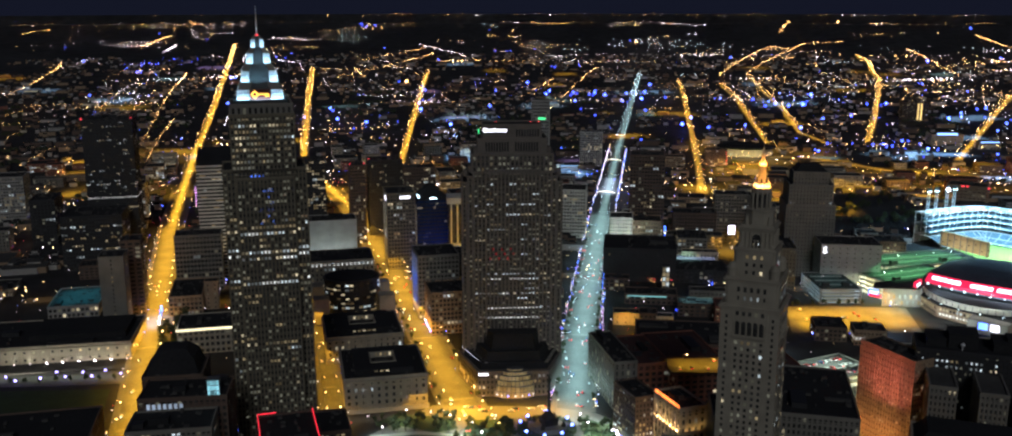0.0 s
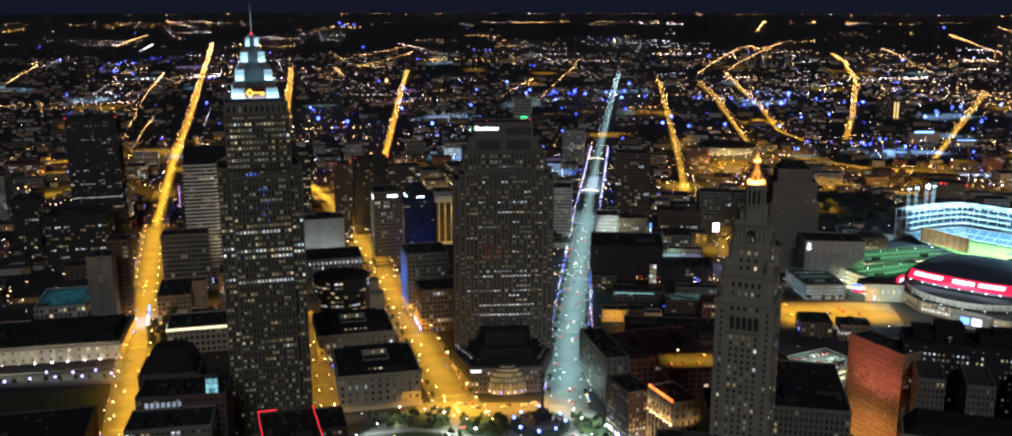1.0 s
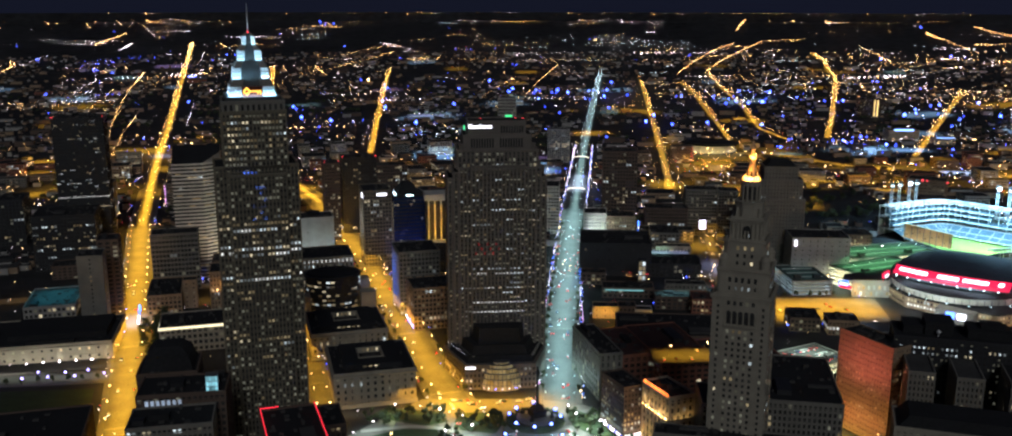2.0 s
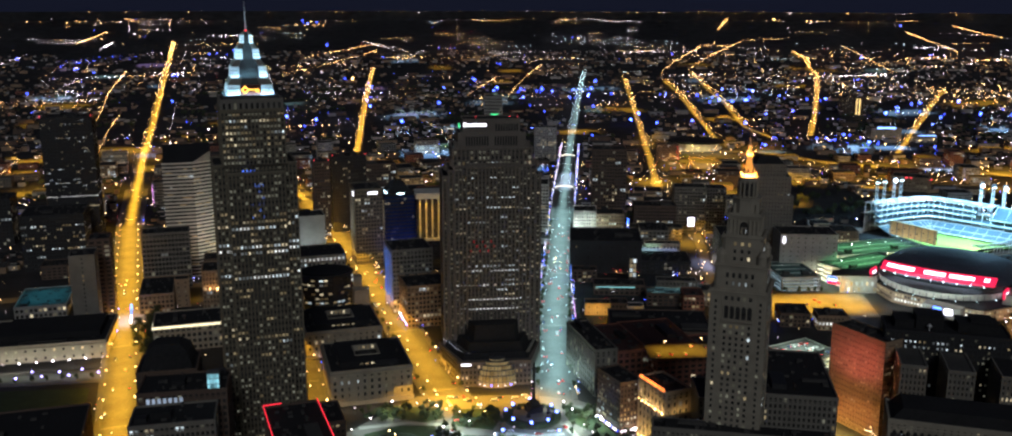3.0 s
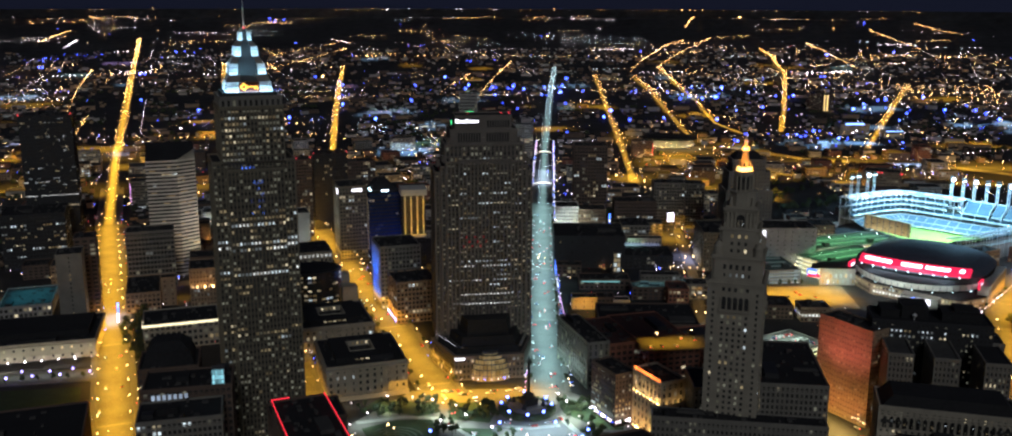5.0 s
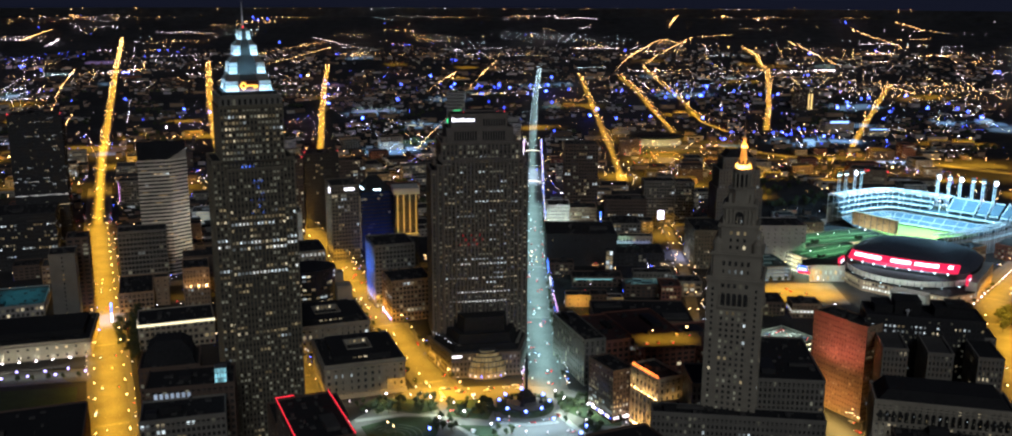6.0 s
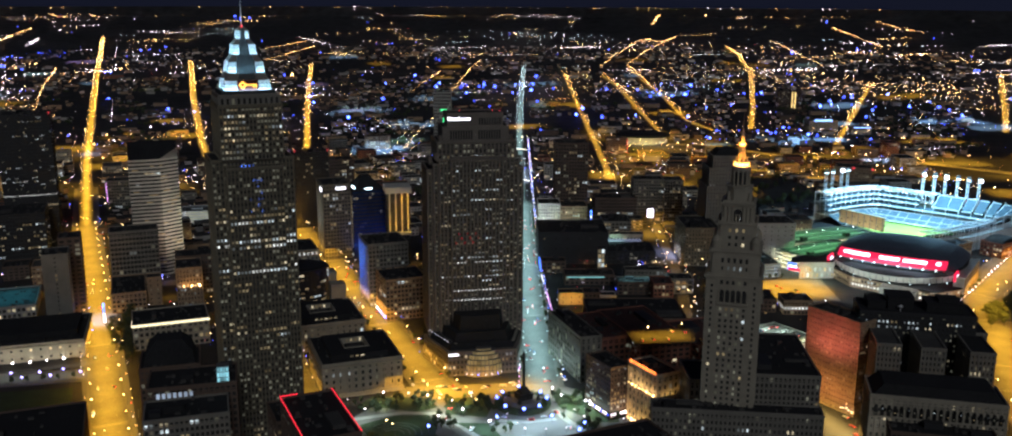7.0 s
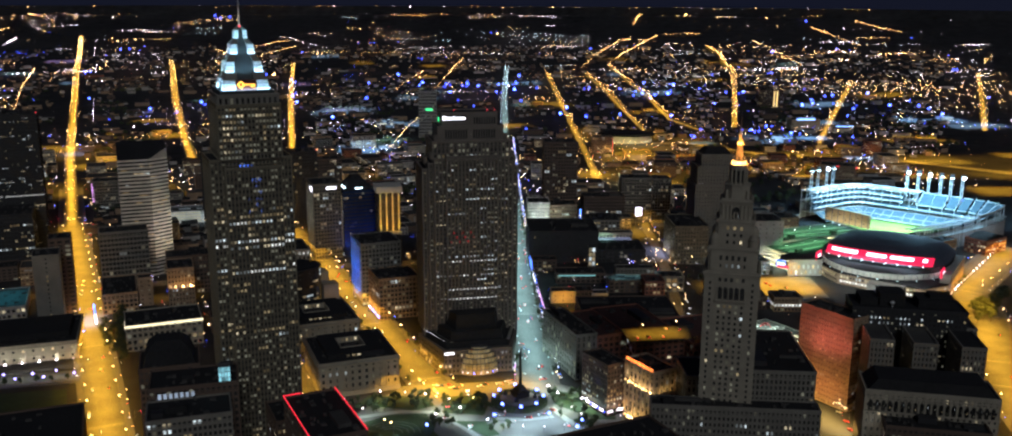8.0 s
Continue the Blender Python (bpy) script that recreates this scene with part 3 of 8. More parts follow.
# ---- the tallest tower ----
def tall_tower():
    rng = random.Random(11)
    ob = thing("skyscraper", "tall granite skyscraper with a floodlit stepped pyramid crown and spire", "skyscraper", pose(-145, 614, 0, 0, 0, 14), "downtown buildings")
    mix = (0.2, 0.12, 0.68)
    lines = {39: 0.9, 38: 0.8, 37: 1.2, 36: 0.4, 34: 1.4, 33: 1.2, 30: 0.5, 29: 1.4, 27: 0.4, 26: 0.3, 20: 0.3, 19: 0.8, 16: 0.3, 12: 0.35}
    lines.update({f: 0.03 + 0.05 * (f % 3 == 0) for f in range(26) if f not in lines})
    kw = dict(fill=(0.56, 0.42), pier=0.5, pier_w=0.3, bands=lines, mixes=mix, clutter=False, faint=0.28, spandrel=True)
    block(ob, -25, -17, 25, 17, 0, 188, DUSKSTONE, 47, 2.27, 0.1, rng, **kw)
    block(ob, -17, -25, 17, 25, 0, 184, DUSKSTONE, 46, 2.27, 0.1, rng, singles=300, **kw)
    block(ob, -19, -19, 19, 19, 188, 222, DUSKSTONE, 9, 2.3, 0.3, rng, fill=(0.56, 0.44), pier=0.5, pier_w=0.34, mixes=(0.5, 0.1, 0.4), clutter=False, faint=0.6, spandrel=True, bands={8: 0.5, 7: 0.98, 6: 0.3, 5: 0.7, 4: 0.8, 3: 0.5, 1: 0.3})
    block(ob, -18.2, -18.2, 18.2, 18.2, 222.01, 228, GREYSTONE, 1, 3.2, 0.05, rng, fill=(0.45, 0.72), pier=0.6, pier_w=0.4, clutter=False)
    bm = bmesh.new()
    box(bm, -16.4, -16.4, 228, 16.4, 16.4, 231)
    prism(bm, [(-11.6, -11.6), (11.6, -11.6), (11.6, 11.6), (-11.6, 11.6)], 231, 269, top=0.08)
    part("crown", bm, surface("crown_metal", (0.045, 0.055, 0.06), rough=0.6), ob, "dark grey metal pyramid roof")
    tiers = ((231, 237.2, 14.2, 8.4, 1700), (241.5, 248.2, 11.2, 5.0, 1250), (252.5, 258.6, 7.4, 4.2, 800), (262, 267, 4.0, 2.5, 400))
    for i, (z0, z1, half, wide, power) in enumerate(tiers):
        nxt = tiers[i + 1] if i < 3 else (270, 270, 1.0, 0.8, 0)
        for sx in (-1, 1):
            for sy in (-1, 1):
                x1, y1 = sx * half, sy * half
                x0, y0 = sx * (half - wide), sy * (half - wide)
                pts4 = [(min(x0, x1), min(y0, y1)), (max(x0, x1), min(y0, y1)), (max(x0, x1), max(y0, y1)), (min(x0, x1), max(y0, y1))]
                bm = bmesh.new()
                prism(bm, pts4, z0, z1, 0, 0.94, (0, 0))
                step = part("crown_step", bm, CROWNPANEL, ob, "pale floodlit corner step")
                bm = bmesh.new()
                g = 0.93
                prism(bm, [(x * g, y * g) for x, y in pts4], z1 + 0.005, nxt[0], 0, nxt[2] / (half * g), (0, 0))
                part("setback", bm, GREYSTONE, step, "grey sloping stone setback")
                for k in range(1, 3):
                    z = z0 + (z1 - z0) * k / 3
                    g = 1 - 0.06 * k / 3
                    bm = bmesh.new()
                    prism(bm, [(x * g + math.copysign(0.12, x), y * g + math.copysign(0.12, y)) for x, y in pts4], z - 0.1, z + 0.1)
                    part("panel_joint", bm, STEEL, step)
        for ax, ay in ((0, -1), (-1, 0), (1, 0), (0, 1)):
            o = half + 1.6
            wash(ob, (ax * o, ay * o, z0 + 0.3), (ax * half * 0.84, ay * half * 0.84, z0 + 6.0), 2 * half, 0.6, power, (0.50, 0.86, 1.0), 160)
    for k in range(20):
        bm = bmesh.new()
        x, z = (-3.4 + 2.27 * rng.randrange(4), 155.6 + 3.98 * rng.randrange(6)) if k < 14 else (-8 + 2.27 * rng.randrange(8), 184.6)
        box(bm, x - 0.45, -25.4, z, x + 0.45, -24.9, z + 1.7)
        part("window", bm, BLUEPANE, ob, "blue lit window")
    bm = bmesh.new()
    prism(bm, ring(6, 0.5), 267, 287.5, top=0.15)
    part("spire", bm, WHITESTEEL, ob)
    bm = bmesh.new()
    blob(bm, (0, 0, 269.5), 1.1)
    blob(bm, (2, -1, 268), 0.6)
    part("beacon", bm, L_RED, ob, "red aircraft beacon")
    bm = bmesh.new()
    box(bm, -6.2, -15.0, 231.1, 6.2, -9.0, 237.2)
    sign = part("sign", bm, surface("sign_panel", (0.12, 0.03, 0.02), rough=0.4), ob, "dark red sign panel")
    bm = bmesh.new()
    outer, inner = ring(4, 2.5, -3.3, 234.4), ring(4, 1.3, -3.3, 234.4)
    vo = [[bm.verts.new((x, y, z)) for x, z in outer] for y in (-15.35, -15.03)]
    vi = [[bm.verts.new((x, y, z)) for x, z in inner] for y in (-15.35, -15.03)]
    for i in range(4):
        j = (i + 1) % 4
        bm.faces.new((vo[0][i], vo[0][j], vi[0][j], vi[0][i]))
        bm.faces.new((vo[0][j], vo[0][i], vo[1][i], vo[1][j]))
        bm.faces.new((vi[0][i], vi[0][j], vi[1][j], vi[1][i]))
    box(bm, -1.2, -15.35, 234.0, 5.2, -15.03, 234.9)
    box(bm, 3.0, -15.35, 232.7, 3.7, -15.03, 234.0)
    box(bm, 4.4, -15.35, 232.7, 5.2, -15.03, 234.0)
    part("sign_emblem", bm, L_AMBER, sign, "glowing orange ring and bar emblem")


tall_tower()


# ---- broad granite tower with a glazed podium ----
def bank_tower():
    rng = random.Random(21)
    ob = thing("office_tower", "broad brown granite office tower with stepped shoulders and glazed podium", "office tower", pose(16, 712, 0, 0, 0, 2), "downtown buildings")
    lines = {5: 0.5, 6: 0.3, 8: 1.5, 10: 1.5, 13: 1.1, 16: 1.0, 17: 0.9, 21: 0.5, 24: 0.8, 27: 0.4, 29: 0.9, 31: 0.7, 33: 0.4}
    kw = dict(fill=(0.46, 0.25), pier=0.9, pier_w=0.4, clutter=False, faint=0.3, spandrel=True)
    block(ob, -20, 0, 20, 30, 20, 167, GRANITE, 38, 2.9, 0.11, rng, singles=300, bands=lines, mixes=(0.2, 0.7, 0.1), **kw)
    block(ob, -29, 3, 29, 42, 20, 165, GRANITE, 38, 2.9, 0.09, rng, bands={8: 0.7, 10: 0.6, 16: 0.8, 17: 0.7, 24: 0.6, 29: 0.6, 31: 0.6}, **kw)
    block(ob, -33, 6.5, 33, 45, 20, 161, GRANITE, 36, 2.9, 0.12, rng, **kw)
    block(ob, -37.5, 10, 37.5, 48, 20, 156, GRANITE, 36, 2.9, 0.14, rng, mixes=(0.7, 0.1, 0.2), **kw)
    block(ob, -30, 4.5, 30, 42, 165, 178, GRANITE, 3, 3.1, 0.15, rng, bands={0: 0.3, 1: 0.06, 2: 0.18}, **dict(kw, fill=(0.5, 0.55)))
    block(ob, -26, 8, 26, 38, 178, 189, GRANITE, 1, 60, 0.0, rng, **dict(kw, fill=(0.02, 0.02), pier=0, spandrel=False))
    block(ob, -22, 12, 22, 34, 189, 199, GRANITE, 1, 60, 0.0, rng, **dict(kw, fill=(0.02, 0.02), pier=0, spandrel=False))
    # dark louvre slots in groups under the roof
    for x0, y0, z0, z1, n in ((-20, 7.9, 180, 187, 9), (2, 7.9, 180, 187, 9), (3, 11.9, 190.5, 196, 9)):
        for k in range(n):
            bm = bmesh.new()
            box(bm, x0 + 2.0 * k, y0 - 0.06, z0, x0 + 2.0 * k + 1.25, y0 + 0.3, z1)
            part("louvre", bm, GLASS, ob)
    for x0, y0, x1, y1, z in ((-31.2, 3.2, 31.2, 43, 165.2), (-27.2, 6.6, 27.2, 39, 178.2), (-23.2, 10.8, 23.2, 35, 189.2), (-34.5, 5.2, 34.5, 46, 161.4), (-21.6, -1.6, 21.6, 30, 165.4)):
        bm = bmesh.new()
        ring_wall(bm, x0, y0, x1, y1, z - 0.7, z + 0.5, 1.4)
        part("ledge", bm, GRANITE, ob)
    for sx in (-1, 1):
        for x, y, z in ((31.5, 6.5, 165), (27.5, 9.5, 178), (35.3, 12, 161)):
            bm = bmesh.new()
            prism(bm, ring(8, 1.7, sx * x, y), z, z + 4.5)
            prism(bm, ring(8, 1.9, sx * x, y), z + 4.5, z + 5.2)
            part("corner_turret", bm, GRANITE, ob)
    # red reflections in the glass are put in as glowing panes
    red = glowing("red_reflection_glow", (1.0, 0.05, 0.06), 0.11, 0.7)
    for k in range(9):
        bm = bmesh.new()
        box(bm, -17.6 + 2.2 * k, -0.95, 99.0 + 3.6 * (k * 5 % 3), -16.6 + 2.2 * k, -0.2, 100.6 + 3.6 * (k * 5 % 3))
        part("window", bm, red, ob, "window with a red reflection put in as glow")
    bm = bmesh.new()
    for x in (-12, 14, 20):
        blob(bm, (x, 14, 201.4), 0.5)
    part("beacon", bm, L_RED, ob, "red roof beacons")
    bm = bmesh.new()
    box(bm, -22, 11.2, 193.6, -3, 11.6, 197.6)
    sign = part("sign", bm, DARKMETAL, ob)
    x = -21.5
    for k in range(10):
        bm = bmesh.new()
        w = (2.4, 1.3, 1.2, 1.3, 1.2, 0.6, 1.3, 1.2, 1.4, 1.2)[k]
        box(bm, x, 11.0, 194.2, x + w, 11.18, 197.2 if k in (0, 4) else 196.4)
        x += w + 0.5
        part("sign_bar", bm, L_SIGNWHITE, sign, "glowing white sign bar")
    bm = bmesh.new()
    box(bm, -25.4, 9, 193.6, -24.4, 9.6, 197)
    part("sign_edge", bm, L_GREEN, sign, "green lit sign edge")
    # podium
    bm = bmesh.new()
    prism(bm, [(-28, -28), (26, -28), (40, 16), (-42, 18)], 0, 20)
    part("podium", bm, GRANITE, ob)
    for s, z0, z1 in ((0.93, 20, 25), (0.78, 25, 32), (0.6, 32, 44)):
        bm = bmesh.new()
        prism(bm, [(-28 * s, -26 * s), (26 * s, -26 * s), (40 * s, 12), (-42 * s, 12)], z0 + 0.004, z1, 0, 0.93, (0, 10))
        part("podium_roof", bm, ROOFTAR, ob)
    for k in range(7):
        lamp_bm = bmesh.new()
        blob(lamp_bm, (-38.5 + 1.9 * k, 8 - 4.6 * k, 26.2), 0.35)
        part("roof_lamp", lamp_bm, L_SIGNWHITE, ob)
    rows = [((-28, -28), (1, 0), (0, -1), 15.5), ((10.5, -28), (1, 0), (0, -1), 15.5)]
    v = Vector((-28 + 42, -28 - 18))
    windows(ob, rows, 1, 18, 4, 3.4, 0.25, rng, (0.45, 0.5))
    u = v.normalized()
    windows(ob, [((-42, 18), (u.x, u.y), (u.y, -u.x), v.length)], 1, 18, 4, 3.4, 0.2, rng, (0.45, 0.6))
    strip_bm = bmesh.new()
    box(strip_bm, -27.5, -28.6, 17.2, -20.0, -28.1, 18.6)
    part("podium_sign", strip_bm, L_SIGNWHITE, ob, "white lit sign bar")
    for k in range(9):
        rib = bmesh.new()
        box(rib, -36 + 1.7 * k, 10 - 4 * k, 24.2, -33.5 + 1.7 * k, 10.6 - 4 * k, 25.2)
        part("roof_rib", rib, GREYSTONE, ob)
        rib = bmesh.new()
        box(rib, 33.5 - 1.3 * k, 10 - 4 * k, 24.2, 36 - 1.3 * k, 10.6 - 4 * k, 25.2)
        part("roof_rib", rib, GREYSTONE, ob)
    # glazed bow with an arched top
    frame_bm, glow = bmesh.new(), bmesh.new()
    n = 14
    tiers = [(0.4, 4.6, 15.0), (5.0, 9.2, 14.8), (9.6, 13.4, 14.0), (13.8, 17.0, 12.4), (17.4, 19.8, 9.8), (20.1, 21.6, 6.0)]
    for z0, z1, r in tiers:
        for i in range(n):
            a0, a1 = math.pi + math.pi * i / n + 0.015, math.pi + math.pi * (i + 1) / n - 0.015
            q = [(r * math.cos(a0), -26 + 0.5 * r * math.sin(a0)), (r * math.cos(a1), -26 + 0.5 * r * math.sin(a1))]
            glow.faces.new([glow.verts.new((q[0][0], q[0][1], z0)), glow.verts.new((q[1][0], q[1][1], z0)), glow.verts.new((q[1][0], q[1][1], z1)), glow.verts.new((q[0][0], q[0][1], z1))])
        prism(frame_bm, ring(28, r + 0.3, 0, -26, 0.5 * (r + 0.3)), z1, z1 + 0.4)
        for i in range(n + 1):
            a = math.pi + math.pi * i / n
            x, y = (r + 0.12) * math.cos(a), -26 + 0.5 * (r + 0.12) * math.sin(a)
            box(frame_bm, x - 0.14, y - 0.14, z0 - 0.4, x + 0.14, y + 0.14, z1)
    bowpart = part("atrium_frame", frame_bm, STEEL, ob)
    part("atrium_glazing", glow, glowing("lit_atrium", (1.0, 0.8, 0.36), 0.075, 0.95), bowpart, "softly lit atrium glass", "stuff")
    for k in range(9):
        a = math.pi + math.pi * (k + 0.5) / 9
        bm = bmesh.new()
        blob(bm, (15.8 * math.cos(a), -26 + 8.6 * math.sin(a), 2.6), 0.55)
        part("entrance_lamp", bm, L_SIGNWHITE if k % 3 else L_BLUE, bowpart)


bank_tower()


# ---- stepped railway tower ----
def station_tower():
    rng = random.Random(31)
    ob = thing("landmark_tower", "pale stone tower with stepped tiers and an orange floodlit spire", "tower", pose(141.4, 501.2, 0, 0, 0, -25), "downtown buildings")
    kw = dict(clutter=False, mixes=(0.3, 0.45, 0.25), faint=0.25)

    def shell(name, half, z0, z1, notch=0.0):
        """One stone tier, its corners cut back where notch is given."""
        bm = bmesh.new()
        if notch:
            q = half - notch
            prism(bm, [(-q, -half), (q, -half), (q, -q), (half, -q), (half, q), (q, q), (q, half), (-q, half), (-q, q), (-half, q), (-half, -q), (-q, -q)], z0, z1)
        else:
            prism(bm, [(-half, -half), (half, -half), (half, half), (-half, half)], z0, z1)
        return part(name, bm, LIMESTONE, ob)

    def cornice(half, z, out=0.9, tall=1.0):
        bm = bmesh.new()
        ring_wall(bm, -half - out * 0.5, -half - out * 0.5, half + out * 0.5, half + out * 0.5, z - tall, z - tall * 0.45, out * 0.5 + 0.3)
        ring_wall(bm, -half - out, -half - out, half + out, half + out, z - tall * 0.45, z, out + 0.3)
        ring_wall(bm, -half, -half, half, half, z + 0.01, z + 1.1, 0.45)
        part("cornice", bm, LIMESTONE, ob)

    # plain shaft: five close rows of windows between broad corner piers, one row in each pier
    shell("shaft", 15.5, 0, 132)
    for k, (p, u, n, length) in enumerate(rect_sides(-15.5, -15.5, 15.5, 15.5)):
        def along(c, wide):
            return ((p[0] + u[0] * (c - wide / 2), p[1] + u[1] * (c - wide / 2)), u, n, wide)
        windows(ob, [along(15.5, 16.5)], 0, 114, 33, 3.3, 0.16, rng, (0.42, 0.5), 300 if k == 0 else 0, **{q: w for q, w in kw.items() if q != "clutter"})
        windows(ob, [along(3.4, 3), along(27.6, 3)], 0, 128, 37, 3, 0.12, rng, (0.4, 0.5), faint=0.2)
        windows(ob, [along(15.5, 16.5)], 126, 131, 1, 3.3, 0.05, rng, (0.5, 0.45), faint=0.2)
        for c in (6.6, 24.4):
            bm = bmesh.new()
            x, y = p[0] + u[0] * c, p[1] + u[1] * c
            hx, hy = abs(u[0]) * 0.5 + abs(n[0]) * 0.3, abs(u[1]) * 0.5 + abs(n[1]) * 0.3
            box(bm, x - hx, y - hy, 0, x + hx, y + hy, 130)
            part("pilaster", bm, LIMESTONE, ob)
        # arcade of five tall round-headed openings over a balcony
        for i in range(5):
            c = 15.5 + 3.15 * (i - 2)
            x, y = p[0] + u[0] * c + n[0] * 0.12, p[1] + u[1] * c + n[1] * 0.12
            bm = bmesh.new()
            loop = [(-1.05, 116.8), (1.05, 116.8)] + [(1.05 * math.cos(a), 123.2 + 1.05 * math.sin(a)) for a in (0, 0.6, 1.2, 1.57, 1.94, 2.54, 3.14)]
            vs = [bm.verts.new((x + u[0] * d, y + u[1] * d, z)) for d, z in loop]
            bm.faces.new(vs)
            part("arched_opening", bm, GLASS, ob)
            for d in (-1.55, 1.55) if i == 4 else (-1.55,):
                bm = bmesh.new()
                prism(bm, ring(8, 0.42, x + u[0] * d + n[0] * 0.3, y + u[1] * d + n[1] * 0.3), 116.6, 123.4)
                part("column", bm, LIMESTONE, ob)
        bm = bmesh.new()
        x, y = p[0] + u[0] * 15.5 + n[0] * 0.8, p[1] + u[1] * 15.5 + n[1] * 0.8
        hx, hy = abs(u[0]) * 8.6 + abs(n[0]) * 0.8, abs(u[1]) * 8.6 + abs(n[1]) * 0.8
        box(bm, x - hx, y - hy, 115.4, x + hx, y + hy, 116.5)
        part("balcony", bm, LIMESTONE, ob)
    cornice(15.5, 132.6, 1.1, 2.2)
    shell("tier", 14.0, 132.61, 146, 1.2)
    for p, u, n, length in rect_sides(-14.0, -14.0, 14.0, 14.0):
        mid = ((p[0] + u[0] * 5.5, p[1] + u[1] * 5.5), u, n, 17)
        windows(ob, [mid], 134, 139, 1, 3.4, 0.5, rng, (0.3, 0.4), mixes=(0.2, 0.6, 0.2))
        windows(ob, [mid], 139, 143.6, 1, 3.4, 0.0, rng, (0.46, 0.6), faint=0.1)
    cornice(14.0, 147, 0.8, 1.4)
    shell("tier", 10.9, 147.01, 162, 1.4)
    for p, u, n, length in rect_sides(-10.9, -10.9, 10.9, 10.9):
        mid = ((p[0] + u[0] * 5.2, p[1] + u[1] * 5.2), u, n, 11.4)
        windows(ob, [mid], 148, 160.5, 3, 3.8, 0.35, rng, (0.36, 0.46), mixes=(0.2, 0.6, 0.2))
    for sx in (-1, 1):
        for sy in (-1, 1):
            bm = bmesh.new()
            prism(bm, ring(12, 2.7, sx * 11.0, sy * 11.0), 147.01, 152)
            prism(bm, ring(12, 3.0, sx * 11.0, sy * 11.0), 152, 152.7)
            for z, r0 in ((152.7, 2.5), (153.8, 2.1), (154.7, 1.3)):
                prism(bm, ring(12, r0, sx * 11.0, sy * 11.0), z, z + (1.1 if z < 154 else 0.9), top=0.84 if z < 154 else 0.4)
            part("corner_turret", bm, LIMESTONE, ob)
            bm = bmesh.new()
            prism(bm, ring(8, 1.0, sx * 8.4, sy * 8.4), 162.01, 164.4)
            prism(bm, ring(8, 1.0, sx * 8.4, sy * 8.4), 164.4, 166, top=0.2)
            part("urn", bm, LIMESTONE, ob)
    cornice(10.9, 162.6, 0.6, 1.2)
    # columned temple tier with an arch in each face
    shell("tier", 8.4, 162.61, 172.5)
    for p, u, n, length in rect_sides(-8.4, -8.4, 8.4, 8.4):
        for c, z1 in ((1.0, 171.5), (3.2, 171.5), (5.4, 171.5), (11.4, 171.5), (13.6, 171.5), (15.8, 171.5), (7.6, 167.5), (9.2, 167.5)):
            bm = bmesh.new()
            x, y = p[0] + u[0] * c + n[0] * 0.45, p[1] + u[1] * c + n[1] * 0.45
            prism(bm, ring(8, 0.5, x, y), 162.62, z1 - 0.6, top=0.86)
            prism(bm, ring(8, 0.7, x, y), z1 - 0.6, z1)
            part("column", bm, LIMESTONE, ob)
        bm = bmesh.new()
        x, y = p[0] + u[0] * 8.4 + n[0] * 0.1, p[1] + u[1] * 8.4 + n[1] * 0.1
        loop = [(-2.2, 163), (2.2, 163)] + [(2.2 * math.cos(a), 168.4 + 2.2 * math.sin(a)) for a in (0, 0.5, 1.05, 1.57, 2.09, 2.64, 3.14)]
        bm.faces.new([bm.verts.new((x + u[0] * d, y + u[1] * d, z)) for d, z in loop])
        part("arched_opening", bm, GLASS, ob)
        for d in (-1.1, 1.1):
            bm = bmesh.new()
            hx, hy = abs(u[0]) * 0.35 + abs(n[0]) * 0.1, abs(u[1]) * 0.35 + abs(n[1]) * 0.1
            bx, by = x + u[0] * d + n[0] * 0.12, y + u[1] * d + n[1] * 0.12
            box(bm, bx - hx, by - hy, 164.4, bx + hx, by + hy, 165.8)
            part("lit_window", bm, WARM if d < 0 else COOLPANE, ob)
    cornice(8.6, 174.4, 1.1, 1.9)
    # eight-sided drum with buttresses, then the tall columned lantern
    bm = bmesh.new()
    prism(bm, ring(8, 7.9, turn=math.pi / 8), 174.41, 182.4, top=0.96)
    prism(bm, ring(8, 8.2, turn=math.pi / 8), 182.4, 183.2)
    prism(bm, ring(16, 4.1), 183.2, 192)
    prism(bm, ring(16, 5.3), 192, 193.99)
    part("drum", bm, LIMESTONE, ob)
    for i in range(4):
        a = math.pi / 4 + math.pi * i / 2
        bm = bmesh.new()
        prism(bm, ring(6, 1.2, 8.3 * math.cos(a), 8.3 * math.sin(a)), 174.41, 180, top=0.5)
        part("buttress", bm, LIMESTONE, ob)
    for i in range(12):
        a = 2 * math.pi * (i + 0.5) / 12
        bm = bmesh.new()
        prism(bm, ring(6, 0.6, 5.0 * math.cos(a), 5.0 * math.sin(a)), 183.2, 192)
        part("column", bm, LIMESTONE, ob)
    bm = bmesh.new()
    prism(bm, ring(16, 4.16), 184, 191)
    part("lantern_glazing", bm, GLASS, ob)
    glow = glowing("gallery_lamps", (1.0, 0.68, 0.26), 3.0, 0.2)
    bm = bmesh.new()
    prism(bm, ring(16, 4.0), 194.3, 196.2)
    part("lit_gallery", bm, glow, ob, "bright ring of gallery lamps")
    bm = bmesh.new()
    prism(bm, ring(16, 4.7), 194.0, 194.29)
    for i in range(16):
        a = 2 * math.pi * i / 16
